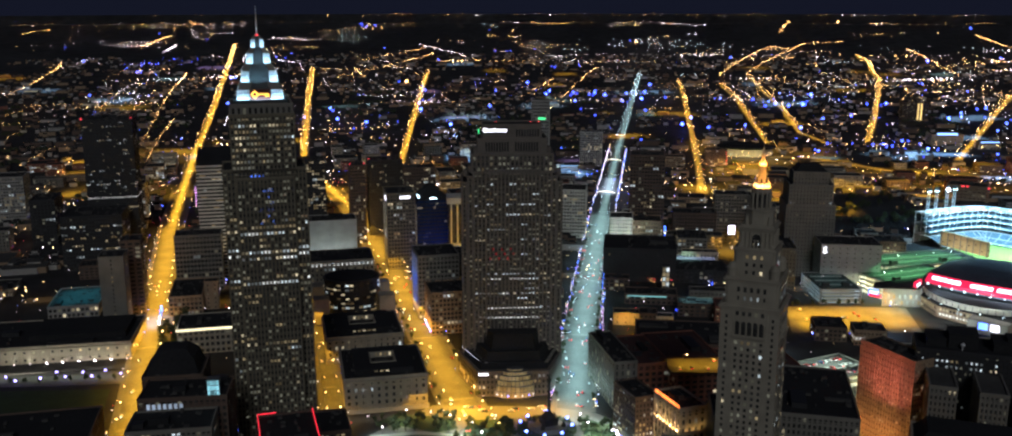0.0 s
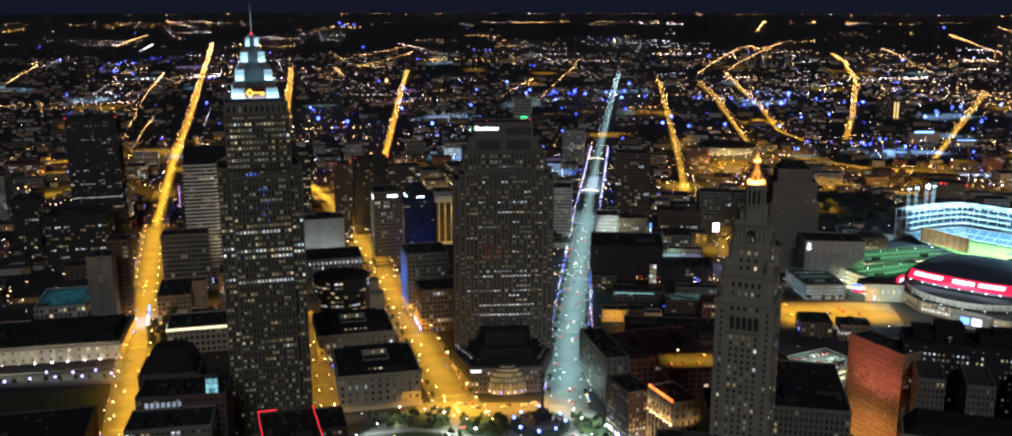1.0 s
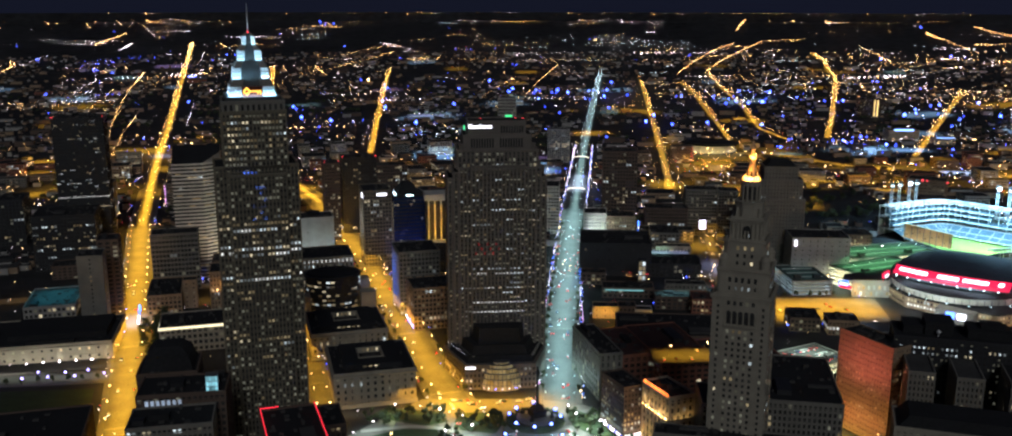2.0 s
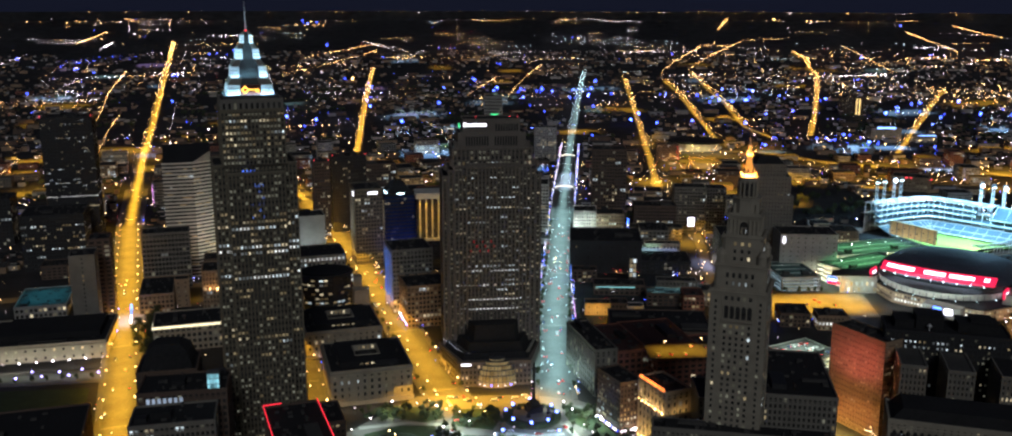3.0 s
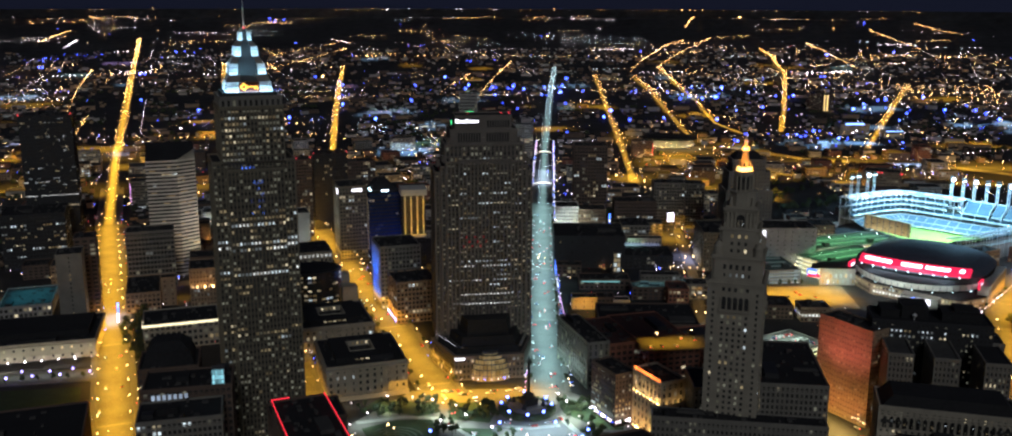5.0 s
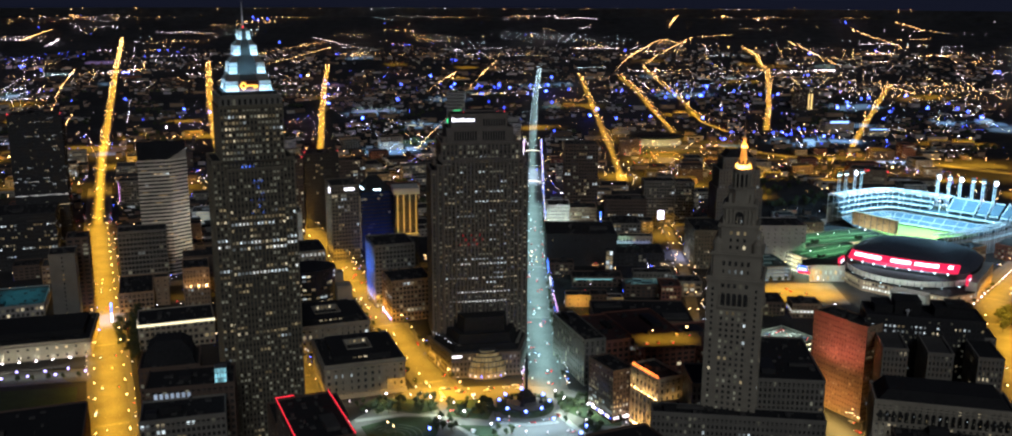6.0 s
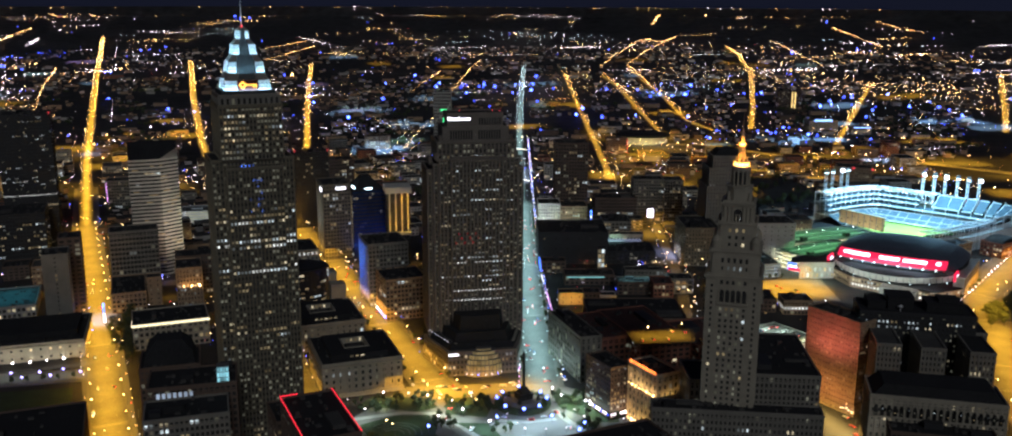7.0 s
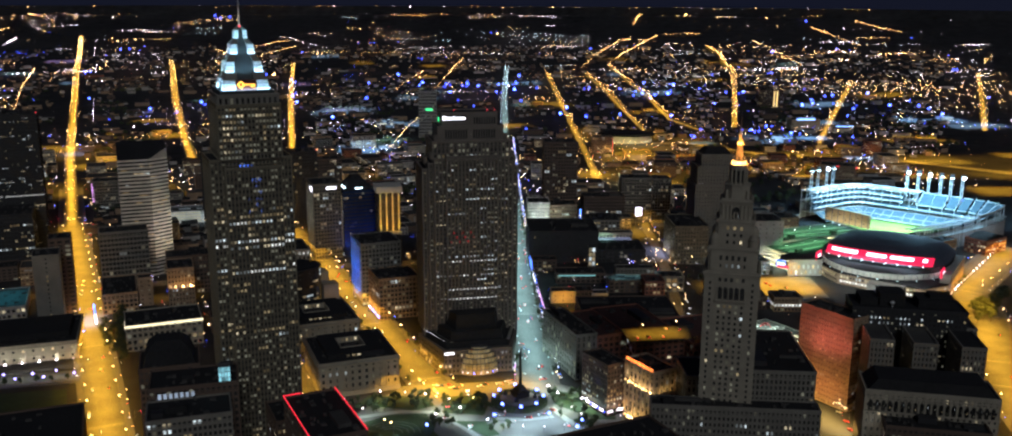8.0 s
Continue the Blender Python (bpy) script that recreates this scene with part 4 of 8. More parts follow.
        prism(bm, ring(5, 0.38, 4.35 * math.cos(a), 4.35 * math.sin(a)), 194.29, 197.0, top=0.3)
    part("cresting", bm, CREAM, ob)
    bm = bmesh.new()
    prism(bm, ring(12, 3.3), 195.6, 199.4, top=0.68)
    prism(bm, ring(12, 2.24), 199.4, 202.6, top=0.82)
    prism(bm, ring(12, 1.84), 202.6, 205.6, top=0.84)
    spire = part("spire", bm, CREAM, ob, "orange floodlit conical spire")
    for i in range(6):
        a = 2 * math.pi * i / 6
        bm = bmesh.new()
        prism(bm, ring(5, 0.62, 3.0 * math.cos(a), 3.0 * math.sin(a)), 196, 199.8, top=0.2)
        part("lucarne", bm, CREAM, spire)
        a += math.pi / 6
        bm = bmesh.new()
        prism(bm, ring(6, 0.5, 2.62 * math.cos(a), 2.62 * math.sin(a)), 197.0, 199.0, top=0.5)
        part("dark_opening", bm, BRONZE, spire)
    bm = bmesh.new()
    prism(bm, ring(12, 2.1), 205.6, 206.2)
    for i in range(8):
        a = 2 * math.pi * i / 8
        prism(bm, ring(5, 0.3, 1.8 * math.cos(a), 1.8 * math.sin(a)), 206.2, 208.2, top=0.4)
    part("balcony", bm, CREAM, ob)
    bm = bmesh.new()
    prism(bm, ring(12, 1.5), 206.21, 207.2)
    part("lit_gallery", bm, glow, ob)
    bm = bmesh.new()
    prism(bm, ring(12, 1.15), 207.2, 211.0, top=0.75)
    prism(bm, ring(10, 1.2), 211.0, 211.6)
    prism(bm, ring(10, 0.75), 211.6, 216.5, top=0.1)
    part("lantern", bm, CREAM, ob)
    for ax, ay in ((0, -1), (-1, 0), (1, 0), (0, 1)):
        for r, z, up, power in ((5.2, 194.6, 202, 3000), (2.6, 206.0, 212, 1100)):
            wash(ob, (ax * r, ay * r, z), (ax * r * 0.25, ay * r * 0.25, up), r * 1.2, 0.5, power, (1.0, 0.34, 0.03), 150)
    bm = bmesh.new()
    prism(bm, ring(6, 0.18), 215.5, 226, top=0.5)
    part("flagpole", bm, STEEL, ob)
    return ob


station_tower()

# ---- street blocks ----
bld = building
bld("office_tower", "black curtain-wall office tower with a few lit floors", (-460, 1102), 54, 40, 157, 12, DARKMETAL, 40, 2.2, 0.06, 41, fill=(0.5, 0.26), pier=0.2, pier_w=0.15, faint=0.04, bands={14: 1.2, 17: 1.6, 21: 1.0, 22: 0.3, 34: 0.3}, mixes=(0.3, 0.6, 0.1))
bld("office_building", "glass office block with glittering windows", (-690, 1275), 70, 40, 60, 12, CONCRETE, 14, 3.2, 0.3, 42, fill=(0.6, 0.4), mixes=(0.4, 0.3, 0.3))
bld("office_building", "dark office block with a black flat roof", (-552, 1154), 28, 45, 55, 12, DARKMETAL, 13, 4, 0.06, 43, pier=0.2)
bld("office_building", "dark glass office block with scattered lit windows", (-466, 1038), 63, 55, 60, 12, DARKMETAL, 14, 3.2, 0.06, 44, pier=0.2, fill=(0.6, 0.4), mixes=(0.3, 0.5, 0.2), faint=0.05, bands={5: 0.5, 8: 0.7, 11: 0.8})
bld("apartment_slab", "blank grey concrete slab tower with one window strip", (-344, 830), 21, 26, 70, 12, GREYSTONE, 18, 20, 0.4, 45, fill=(0.06, 0.4), pier=0, mixes=(0.2, 0.2, 0.6))
# the shade on this grey slab is put into its darker brown wall
bld("apartment_slab", "grey concrete slab tower with its shade put in as darker brown", (-344, 881), 19, 24, 72, 12, BROWN, 18, 6, 0.04, 46, pier=0)
bld("office_building", "grid-fronted office block with a flat black roof", (-318, 957), 45, 26, 58, 12, GREYSTONE, 12, 3.4, 0.03, 47, faint=0.02, fill=(0.88, 0.68), pier=0.5, pier_w=0.2, band=0.45, singles=52, mixes=(0.3, 0.3, 0.4))
bld("low_building", "low dark-roofed brick block beside the street", (-302, 880), 30, 60, 18, 12, TAN, 4, 3.6, 0.15, 48, singles=40)
bld("stair_tower", "tan stair tower lit by a street lamp", (-274, 899), 13, 14, 27, 12, TAN, 6, 7, 0.05, 49, fill=(0.2, 0.3), pier=0, clutter=False)
bld("office_building", "grey granite office block behind the tall tower", (-198, 1010), 56, 30, 60, 12, CONCRETE, 2, 60, 0.0, 50, fill=(0.02, 0.02), pier=0)
bld("bank_building", "pale stone bank block with a row of lit top windows", (-180, 920), 66, 45, 40, 12, LIMESTONE, 8, 4.2, 0.1, 51, fill=(0.4, 0.5), bands={7: 1.6, 6: 0.2}, singles=64)
bld("office_building", "black tower with gold-lit windows", (-250, 1228), 40, 30, 90, 12, DARKMETAL, 24, 3.2, 0.3, 52, mixes=(0.6, 0.1, 0.3))
bld("office_building", "slim brick tower with a gold-lit flank", (-168, 1158), 18, 30, 95, 12, BROWN, 24, 3.2, 0.2, 53)
bld("office_building", "dark brown office tower", (-150, 1196), 42, 30, 95, 12, DARKMETAL, 24, 3.2, 0.03, 54, faint=0.03)
bld("office_building", "long mid-rise office block with dim windows", (-132, 1371), 56, 30, 55, 12, BROWN, 12, 3.5, 0.2, 55)
bld("office_building", "concrete office tower with lit roof signs", (-112, 1040), 30, 40, 84, 12, DUSKSTONE, 20, 3.2, 0.05, 56, faint=0.06)
bld("bank_building", "grey bank block with blue floodlit flank", (-67, 866), 38, 40, 60, 12, GREYSTONE, 14, 3.6, 0.1, 57)
bld("bank_building", "stone block with warm uplit pilasters", (-53, 822), 38, 37, 38, 12, TAN, 9, 3.6, 0.1, 58, singles=32)
bld("office_building", "white-trimmed office block with grey front", (89, 1182), 30, 40, 60, -8, WHITEWALL, 14, 3.2, 0.06, 59)
bld("hospital_tower", "distant tower with a green lit sign", (87, 1950), 35, 28, 93, -8, CONCRETE, 14, 4, 0.05, 60)
bld("apartment_tower", "distant apartment block with pale ends", (163, 1719), 39, 25, 60, -8, CONCRETE, 15, 3.4, 0.2, 61)
bld("office_building", "dark brown office tower with blue-lit windows", (165, 1125), 40, 34, 112, -8, BROWN, 27, 3.4, 0.1, 62)
bld("office_building", "white terracotta office block with regular windows", (138, 1091), 26, 30, 45, -8, WHITEWALL, 11, 3.0, 0.03, 63, fill=(0.4, 0.5), singles=44)
bld("office_building", "tan office block with regular windows", (164, 1087), 32, 30, 42, -8, TAN, 10, 3.0, 0.08, 64, fill=(0.5, 0.5), singles=44)
bld("theatre_block", "huge dark windowless block with a black roof", (119, 990), 76, 60, 35, -8, DARKMETAL, 3, 12, 0.05, 65, fill=(0.1, 0.2), pier=0.2)
bld("department_store", "grey stone department store with tall pilasters", (87.4, 657), 17, 66, 36, 10, GREYSTONE, 7, 4.4, 0.03, 66, fill=(0.35, 0.7), singles=32)
bld("warehouse", "dark brick block with a maroon roof behind the department store", (105.2, 661), 24, 60, 33, 10, BRICK, 7, 4.4, 0.04, 320, roof=REDROOF)
bld("hotel", "dark brick corner hotel with many small windows", (92.5, 589), 16, 30, 38, 20, BROWN, 11, 2.6, 0.25, 67, fill=(0.4, 0.5), singles=90)
bld("hotel", "cream hotel front floodlit between its pilasters", (115.3, 557), 18, 31, 44, 20, CREAM, 8, 4.2, 0.15, 68, fill=(0.35, 0.55), pier=0.7, singles=32)
bld("office_tower", "stepped grey telephone tower", (314, 1003), 50, 44, 78, -8, GREYSTONE, 19, 3.4, 0.0, 69, faint=0.02, fill=(0.24, 0.42), pier=0.6, pier_w=0.5)
bld("office_building", "blank tan box with a white roof sign", (339, 960), 60, 40, 45, -8, CONCRETE, 9, 8, 0.02, 70, fill=(0.2, 0.2), pier=0)
ob = bld("office_building", "tall narrow block washed in red light", (263.5, 568), 18, 46, 69, 23, TAN, 18, 2.3, 0.05, 71, fill=(0.24, 0.36), pier=0.18, singles=160)
for y, z, r in ((3.5, 4.2, 0.9), (5.5, 5.2, 1.2), (8.0, 4.6, 0.7), (10.5, 3.8, 0.6), (1.0, 3.6, 0.6)):
    bm = bmesh.new()
    blob(bm, (-0.9, y, z), r * 0.6)
    box(bm, -0.8, y - 0.08, z - 0.08, 0.0, y + 0.08, z + 0.08)
    part("entrance_lamp", bm, L_YARD, ob)
ob = bld("office_complex", "dark stone office slab with lit top windows", (268, 578), 76, 30, 75, -20, DARKMETAL, 20, 2.8, 0.06, 72, clutter=False, bands={18: 0.95, 17: 0.4, 14: 0.2, 10: 0.2}, fill=(0.42, 0.4), singles=90, faint=0.2, mixes=(0.2, 0.7, 0.1))
for x0, y0, x1, y1, z1 in ((6, 9, 18, 27, 80.5), (19, 8, 36, 26, 84.5), (45, 8, 70, 25, 81.5), (53, 11, 66, 22, 84)):
    bm = bmesh.new()
    box(bm, x0, y0, 75.16, x1, y1, z1 - 0.4)
    box(bm, x0 - 0.4, y0 - 0.4, z1 - 0.4, x1 + 0.4, y1 + 0.4, z1)
    part("plant_room", bm, ROOFTAR, ob)
bm = bmesh.new()
prism(bm, ring(8, 0.3, 27, 5), 75.16, 77.5)
blob(bm, (27, 5, 78.6), 1.7)
part("roof_dome", bm, WHITESTEEL, ob, "pale round dome on the roof")
block(ob, 76.01, 2, 84, 26, 0, 63, GREYSTONE, 16, 2.6, 0.05, random.Random(91), fill=(0.4, 0.5), pier=0.3, clutter=False)
for k, (x, y) in enumerate(((262, 543), (288, 533), (317, 523))):
    bld("office_wing", "pale stone office wing with tall window bays", (x, y), 15, 36, 64 - k, -20, GREYSTONE, 16, 2.4, 0.05, 73 + 20 * k, fill=(0.4, 0.55), pier=0.4, singles=40, clutter=False, roof=ROOFGREY if k < 2 else ROOFTAR)
bld("post_office", "long stone block with tall window bays and a dark hipped roof", (232, 495), 78, 30, 50, -22, LIMESTONE, 9, 3.6, 0.05, 74, fill=(0.36, 0.42), pier=0.5, singles=104, clutter=False, bands={7: 0.0, 6: 0.3})
bld("office_building", "dark block with a flat black roof before the stone block", (236, 476), 60, 20, 34, -22, BROWN, 9, 3.2, 0.02, 98)
bld("low_building", "low dark-roofed block with a row of warm windows", (312, 788), 26, 22, 13, -10, TAN, 3, 3.2, 0.1, 321, bands={1: 1.6}, mixes=(0.9, 0.0, 0.1))
bld("low_building", "low dark-roofed block beside the parking lot", (282, 800), 26, 30, 12, -10, BROWN, 3, 3.6, 0.1, 322)
bld("courthouse", "pale stone courthouse with a recessed dark roof well", (-105.4, 653.4), 59, 62, 26, 11, LIMESTONE, 5, 5.2, 0.08, 75, fill=(0.36, 0.5), pier=0.3, singles=32)
bld("library", "pale stone library with a black flat roof", (-134, 752), 62, 62, 22, 12, LIMESTONE, 4, 5.2, 0.12, 76, fill=(0.36, 0.55), pier=0.3, singles=40)
bld("assembly_hall", "long pale classical hall with a black roof", (-420, 752), 122, 70, 14, 9, LIMESTONE, 2, 7.0, 0.05, 77, fill=(0.25, 0.4), pier=0.4, singles=34)
bld("civic_building", "stone block with a bright lit cornice", (-262, 776), 60, 40, 22, 12, LIMESTONE, 4, 4.4, 0.1, 78, singles=32)
bld("office_building", "old brick block with a steep dark roof", (-207, 543), 34, 32, 73, 8, BROWN, 19, 2.6, 0.04, 79, singles=32)
bld("hotel", "brick block with a row of lit top windows", (-194, 499), 47, 28, 78, 6, BROWN, 20, 3.0, 0.04, 80, mixes=(0.3, 0.5, 0.2), singles=44)
bld("office_building", "low pale block with rows of windows", (-191, 470), 43, 26, 72, 8, GREYSTONE, 19, 2.6, 0.10, 81, singles=32)
bld("hotel", "dark hotel block with red neon roof edges", (-105.3, 409), 27, 55, 84, 15.5, BROWN, 24, 3.2, 0.12, 82, singles=32)
bld("annex", "low dark annex with a black roof", (-130, 543), 44, 32, 34, 14, BROWN, 9, 3.2, 0.2, 94)
bld("station_block", "dark stone station front with rows of windows", (90, 489), 98, 13, 53, -15.4, GREYSTONE, 13, 2.6, 0.05, 83, fill=(0.45, 0.5), singles=100)
bld("station_wing", "station wing with a column screen and a black roof", (160, 539.5), 56, 80, 50, -14, GREYSTONE, 12, 3.0, 0.03, 84, fill=(0.5, 0.6), singles=32)
bld("station_wing", "pale stone wing with tall arched windows", (131, 538), 24, 34, 48, -8, LIMESTONE, 9, 3.0, 0.06, 93, fill=(0.4, 0.6), singles=50, clutter=False)
bld("office_building", "dark flat-roofed block close to the square", (28, 378), 60, 50, 68, 16, BROWN, 18, 3.0, 0.05, 85)
bld("civic_hall", "broad dark hall with a flat black roof", (-377, 459), 150, 100, 36, 12, BROWN, 8, 4.0, 0.03, 95, pier=0.4)
bld("warehouse", "dark block with a maroon roof", (130.5, 645), 42, 86, 32, 8, BRICK, 8, 5, 0.03, 86, roof=REDROOF)
bld("warehouse", "dark block with a maroon roof and skylight", (175, 640), 52, 60, 30, 8, BRICK, 7, 5, 0.03, 87, roof=REDROOF)
bld("warehouse", "low dark block with a black roof", (118, 752), 84, 58, 17, -8, BROWN, 4, 5, 0.03, 88)


bld("warehouse", "dark low block with a black roof and lit doors", (116.5, 955.9), 24.8, 16, 12, -8, BROWN, 3, 5, 0.05, 301)
bld("warehouse", "tan-walled low block washed by a yellow lamp", (111.3, 846.4), 23.5, 14, 11, -8, TAN, 2, 9, 0.0, 302, fill=(0.1, 0.3), pier=0)
bld("warehouse", "low flat-roofed brick block with roof plant", (134.8, 841.4), 15.5, 16, 12, -8, BROWN, 3, 4, 0.05, 303)
bld("warehouse", "small pale block with a lit end wall", (149.6, 837.2), 14.8, 12, 10, -8, CONCRETE, 2, 4, 0.2, 304)
bld("warehouse", "long low pale block with dark windows", (194.0, 907.2), 39.4, 14, 13, -8, GREYSTONE, 3, 4, 0.06, 305)
bld("warehouse", "dark low block with a black roof", (130.9, 908.7), 50.3, 22, 10, -8, BROWN, 2, 5, 0.03, 306)
bld("warehouse", "dark low block with a black roof", (175.5, 869.3), 35.9, 20, 12, -8, BROWN, 3, 5, 0.03, 307)
bld("warehouse", "dark old block with a maroon roof", (205.2, 846.7), 18.9, 26, 16, -8, BRICK, 4, 4, 0.03, 308, roof=REDROOF)
bld("warehouse", "low pale-walled block with one lit window", (225.9, 864.5), 24.5, 20, 15, -8, GREYSTONE, 3, 6, 0.08, 309)
bld("warehouse", "dark low block with a broad black roof", (193.9, 978.9), 52.8, 40, 14, -8, DARKMETAL, 3, 5, 0.06, 310, mixes=(0.2, 0.6, 0.2))
bld("parking_deck", "open roof parking deck lit green by lamps", (195.3, 1017.0), 48.7, 26, 13, -8, CONCRETE, 3, 6, 0.1, 311, roof=ROOFGREY, clutter=False)
bld("office_building", "low yellow-lit block behind the parking deck", (212.2, 1037.1), 38.3, 14, 18, -8, CREAM, 3, 4, 0.05, 312)
bld("office_building", "old stone office block along the lamp-lit side street", (275.6, 959.0), 36.1, 60, 42, -8, DUSKSTONE, 10, 3.4, 0.06, 313, fill=(0.36, 0.45), singles=40)
bld("office_building", "grey flat-topped apartment block with dim windows", (275.2, 1159.2), 38.3, 26, 58, -8, GREYSTONE, 14, 3.2, 0.03, 314)
bld("office_building", "grey apartment block with dim windows", (316.7, 1159.0), 23.5, 26, 56, -8, GREYSTONE, 14, 3.2, 0.05, 315)
bld("office_building", "dark block with a pale blank end wall", (221.7, 1145.6), 51.6, 30, 38, -8, BROWN, 9, 3.4, 0.08, 316)
bld("parking_garage", "low parking garage with lit decks", (206.5, 1127.0), 69.6, 20, 16, -8, DUSKSTONE, 4, 4, 0.12, 317, fill=(0.8, 0.35))


bld("office_building", "small stone block with lamp-lit front and a black roof", (-243.6, 880), 23, 34, 40, 10, TAN, 9, 3.0, 0.12, 318, fill=(0.36, 0.5), singles=40)
bld("office_building", "dark flat-roofed block behind the small stone block", (-252, 930), 40, 26, 38, 10, BROWN, 9, 3.4, 0.06, 319)
# striped tower with a sloping roof
def striped_tower():
    rng = random.Random(91)
    ob = thing("striped_tower", "office tower striped with pale bands under a sloping dark roof", "office tower", pose(-304, 1000, 0, 0, 0, 12), "downtown buildings")
    block(ob, 0, 0, 30, 36, 0, 122, DARKMETAL, 32, 3.0, 0.07, rng, faint=0.0, pier=0, fill=(0.98, 0.5), parapet=0, clutter=False, mixes=(0.2, 0.4, 0.4))
    bm = bmesh.new()
    foot = [(30, 0.2), (48, 10), (48, 36), (30, 35.8)]
    prism(bm, foot, 0, 122)
    part("wall", bm, DARKMETAL, ob)
    v = Vector((18, 9.8))
    u = v.normalized()
    windows(ob, [((30, 0.2), (u.x, u.y), (u.y, -u.x), v.length)], 0, 121, 32, 2.6, 0.12, rng, (0.9, 0.45), 0, (0.6, 0.02, 0.38), faint=0.0)
    loop_out = [(-0.35, -0.35), (30.1, -0.35), (48.35, 9.7), (48.35, 36.35), (-0.35, 36.35)]
    for k in range(33):
        z = k * 121.0 / 32
        bm = bmesh.new()
        prism(bm, loop_out, z, z + 1.75)
        part("floor_band", bm, WHITEWALL, ob, "pale concrete floor band")
    bm = bmesh.new()
    v = [bm.verts.new(c) for c in ((0, 0, 122.9), (30, 0, 122.9), (48, 10, 133), (48, 36, 137), (0, 36, 137), (0, 0, 122.3), (30, 0, 122.3), (48, 10, 122.3), (48, 36, 122.3), (0, 36, 122.3))]
    for f in ((0, 1, 2, 3, 4), (5, 6, 1, 0), (6, 7, 2, 1), (7, 8, 3, 2), (8, 9, 4, 3), (9, 5, 0, 4), (9, 8, 7, 6, 5)):
        bm.faces.new([v[i] for i in f])
    part("sloping_roof", bm, ROOFTAR, ob)
    bm = bmesh.new()
    for loop in (((30.1, -0.2, 122.4), (48.2, 9.8, 122.4), (48.2, 9.8, 132.6), (30.1, -0.2, 122.9)), ((48.2, 9.8, 122.4), (48.2, 36, 122.4), (48.2, 36, 136.6), (48.2, 9.8, 132.6))):
        bm.faces.new([bm.verts.new(c) for c in loop])
    bmesh.ops.solidify(bm, geom=bm.faces[:], thickness=0.15)
    part("gable", bm, CONCRETE, ob)


striped_tower()


# ---- lit details of the street blocks ----
def strip(parent_name_ob, name, a, b, glow, label=""):
    bm = bmesh.new()
    box(bm, *[min(p, q) for p, q in zip(a, b)], *[max(p, q) for p, q in zip(a, b)])
    return part(name, bm, glow, parent_name_ob, label)


def find(name, label):
    for o in bpy.data.objects:
        if o.name.split(".")[0] == name and o.get("label") == label:
            return o


# unseen washes on two sides of the small stone block, and lit windows
ob = find("office_building", "small stone block with lamp-lit front and a black roof")
wash(ob, (12, -6, 22), (12, -0.3, 30), 20, 1, 900, (1.0, 0.5, 0.12), 140)
wash(ob, (-4, 16, 18), (-0.3, 16, 30), 28, 1, 1500, (1.0, 0.9, 0.55), 130)
for k in range(6):
    strip(ob, "lit_window", (2 + 3.5 * k, -0.7, 22.2), (3.4 + 3.5 * k, -0.45, 24.2), L_SODIUM if k % 2 else WARM)
# bright cornice
ob = find("civic_building", "stone block with a bright lit cornice")
strip(ob, "cornice_light", (-0.9, -0.9, 20.6), (60.9, -0.62, 22.4), glowing("cornice_glow", (1.0, 0.86, 0.5), 1.5, 0.1), "warm white cornice lights")
strip(ob, "cornice_light", (-0.9, -0.6, 20.6), (-0.62, 14, 22.4), bpy.data.materials["cornice_glow"])
for k in range(27):
    strip(ob, "dentil", (0.2 + 2.2 * k, -1.0, 20.9), (0.9 + 2.2 * k, -0.9, 21.5), GREYSTONE)
ob = find("hotel", "brick block with a row of lit top windows")
for k in range(7):
    strip(ob, "lit_window", (4.5 + 2.9 * k, -0.7, 72.4), (6.3 + 2.9 * k, -0.45, 75.4), glowing("lit_top_row", (0.75, 0.86, 1.0), 0.24, 0.5) if k == 0 else bpy.data.materials["lit_top_row"])
bm = bmesh.new()
for k in range(4):
    for f in range(3):
        box(bm, 37.0 + 1.6 * k, 1.0, 78.4 + 3.0 * f, 38.4 + 1.6 * k, 1.3, 81.0 + 3.0 * f)
lantern = part("roof_lantern", bm, glowing("lantern_glass", (0.45, 0.95, 1.0), 0.35, 0.8), ob, "cyan-lit glass roof lantern")
bm = bmesh.new()
box(bm, 36.8, 1.35, 78.2, 43.4, 7, 87.6)
part("lantern_core", bm, STEEL, lantern)
ob = find("post_office", "long stone block with tall window bays and a dark hipped roof")
bm = bmesh.new()
prism(bm, [(1.5, 1.5), (76.5, 1.5), (76.5, 28.5), (1.5, 28.5)], 50.2, 57, 0, 0.84)
part("hipped_roof", bm, ROOFTAR, ob)
for k in range(20):
    x = 3.4 + 3.75 * k
    bm = bmesh.new()
    bm.faces.new([bm.verts.new((x + dx, -0.56, z)) for dx, z in ((-1.1, 37.5), (1.1, 37.5), (1.1, 43), (0.9, 43.9), (0.5, 44.5), (0, 44.7), (-0.5, 44.5), (-0.9, 43.9), (-1.1, 43))])
    bmesh.ops.solidify(bm, geom=bm.faces[:], thickness=0.3)
    arch = part("arched_window", bm, GLASS, ob)
    strip(arch, "pane_light", (x - 0.3 + 0.3 * (k % 3), -0.62, 38.4 + 1.1 * (k * 7 % 4)), (x + 0.3 + 0.2 * (k % 3), -0.57, 39.2 + 1.1 * (k * 7 % 4)), (FAINT, COOLPANE, FAINT, DIM)[k % 4])
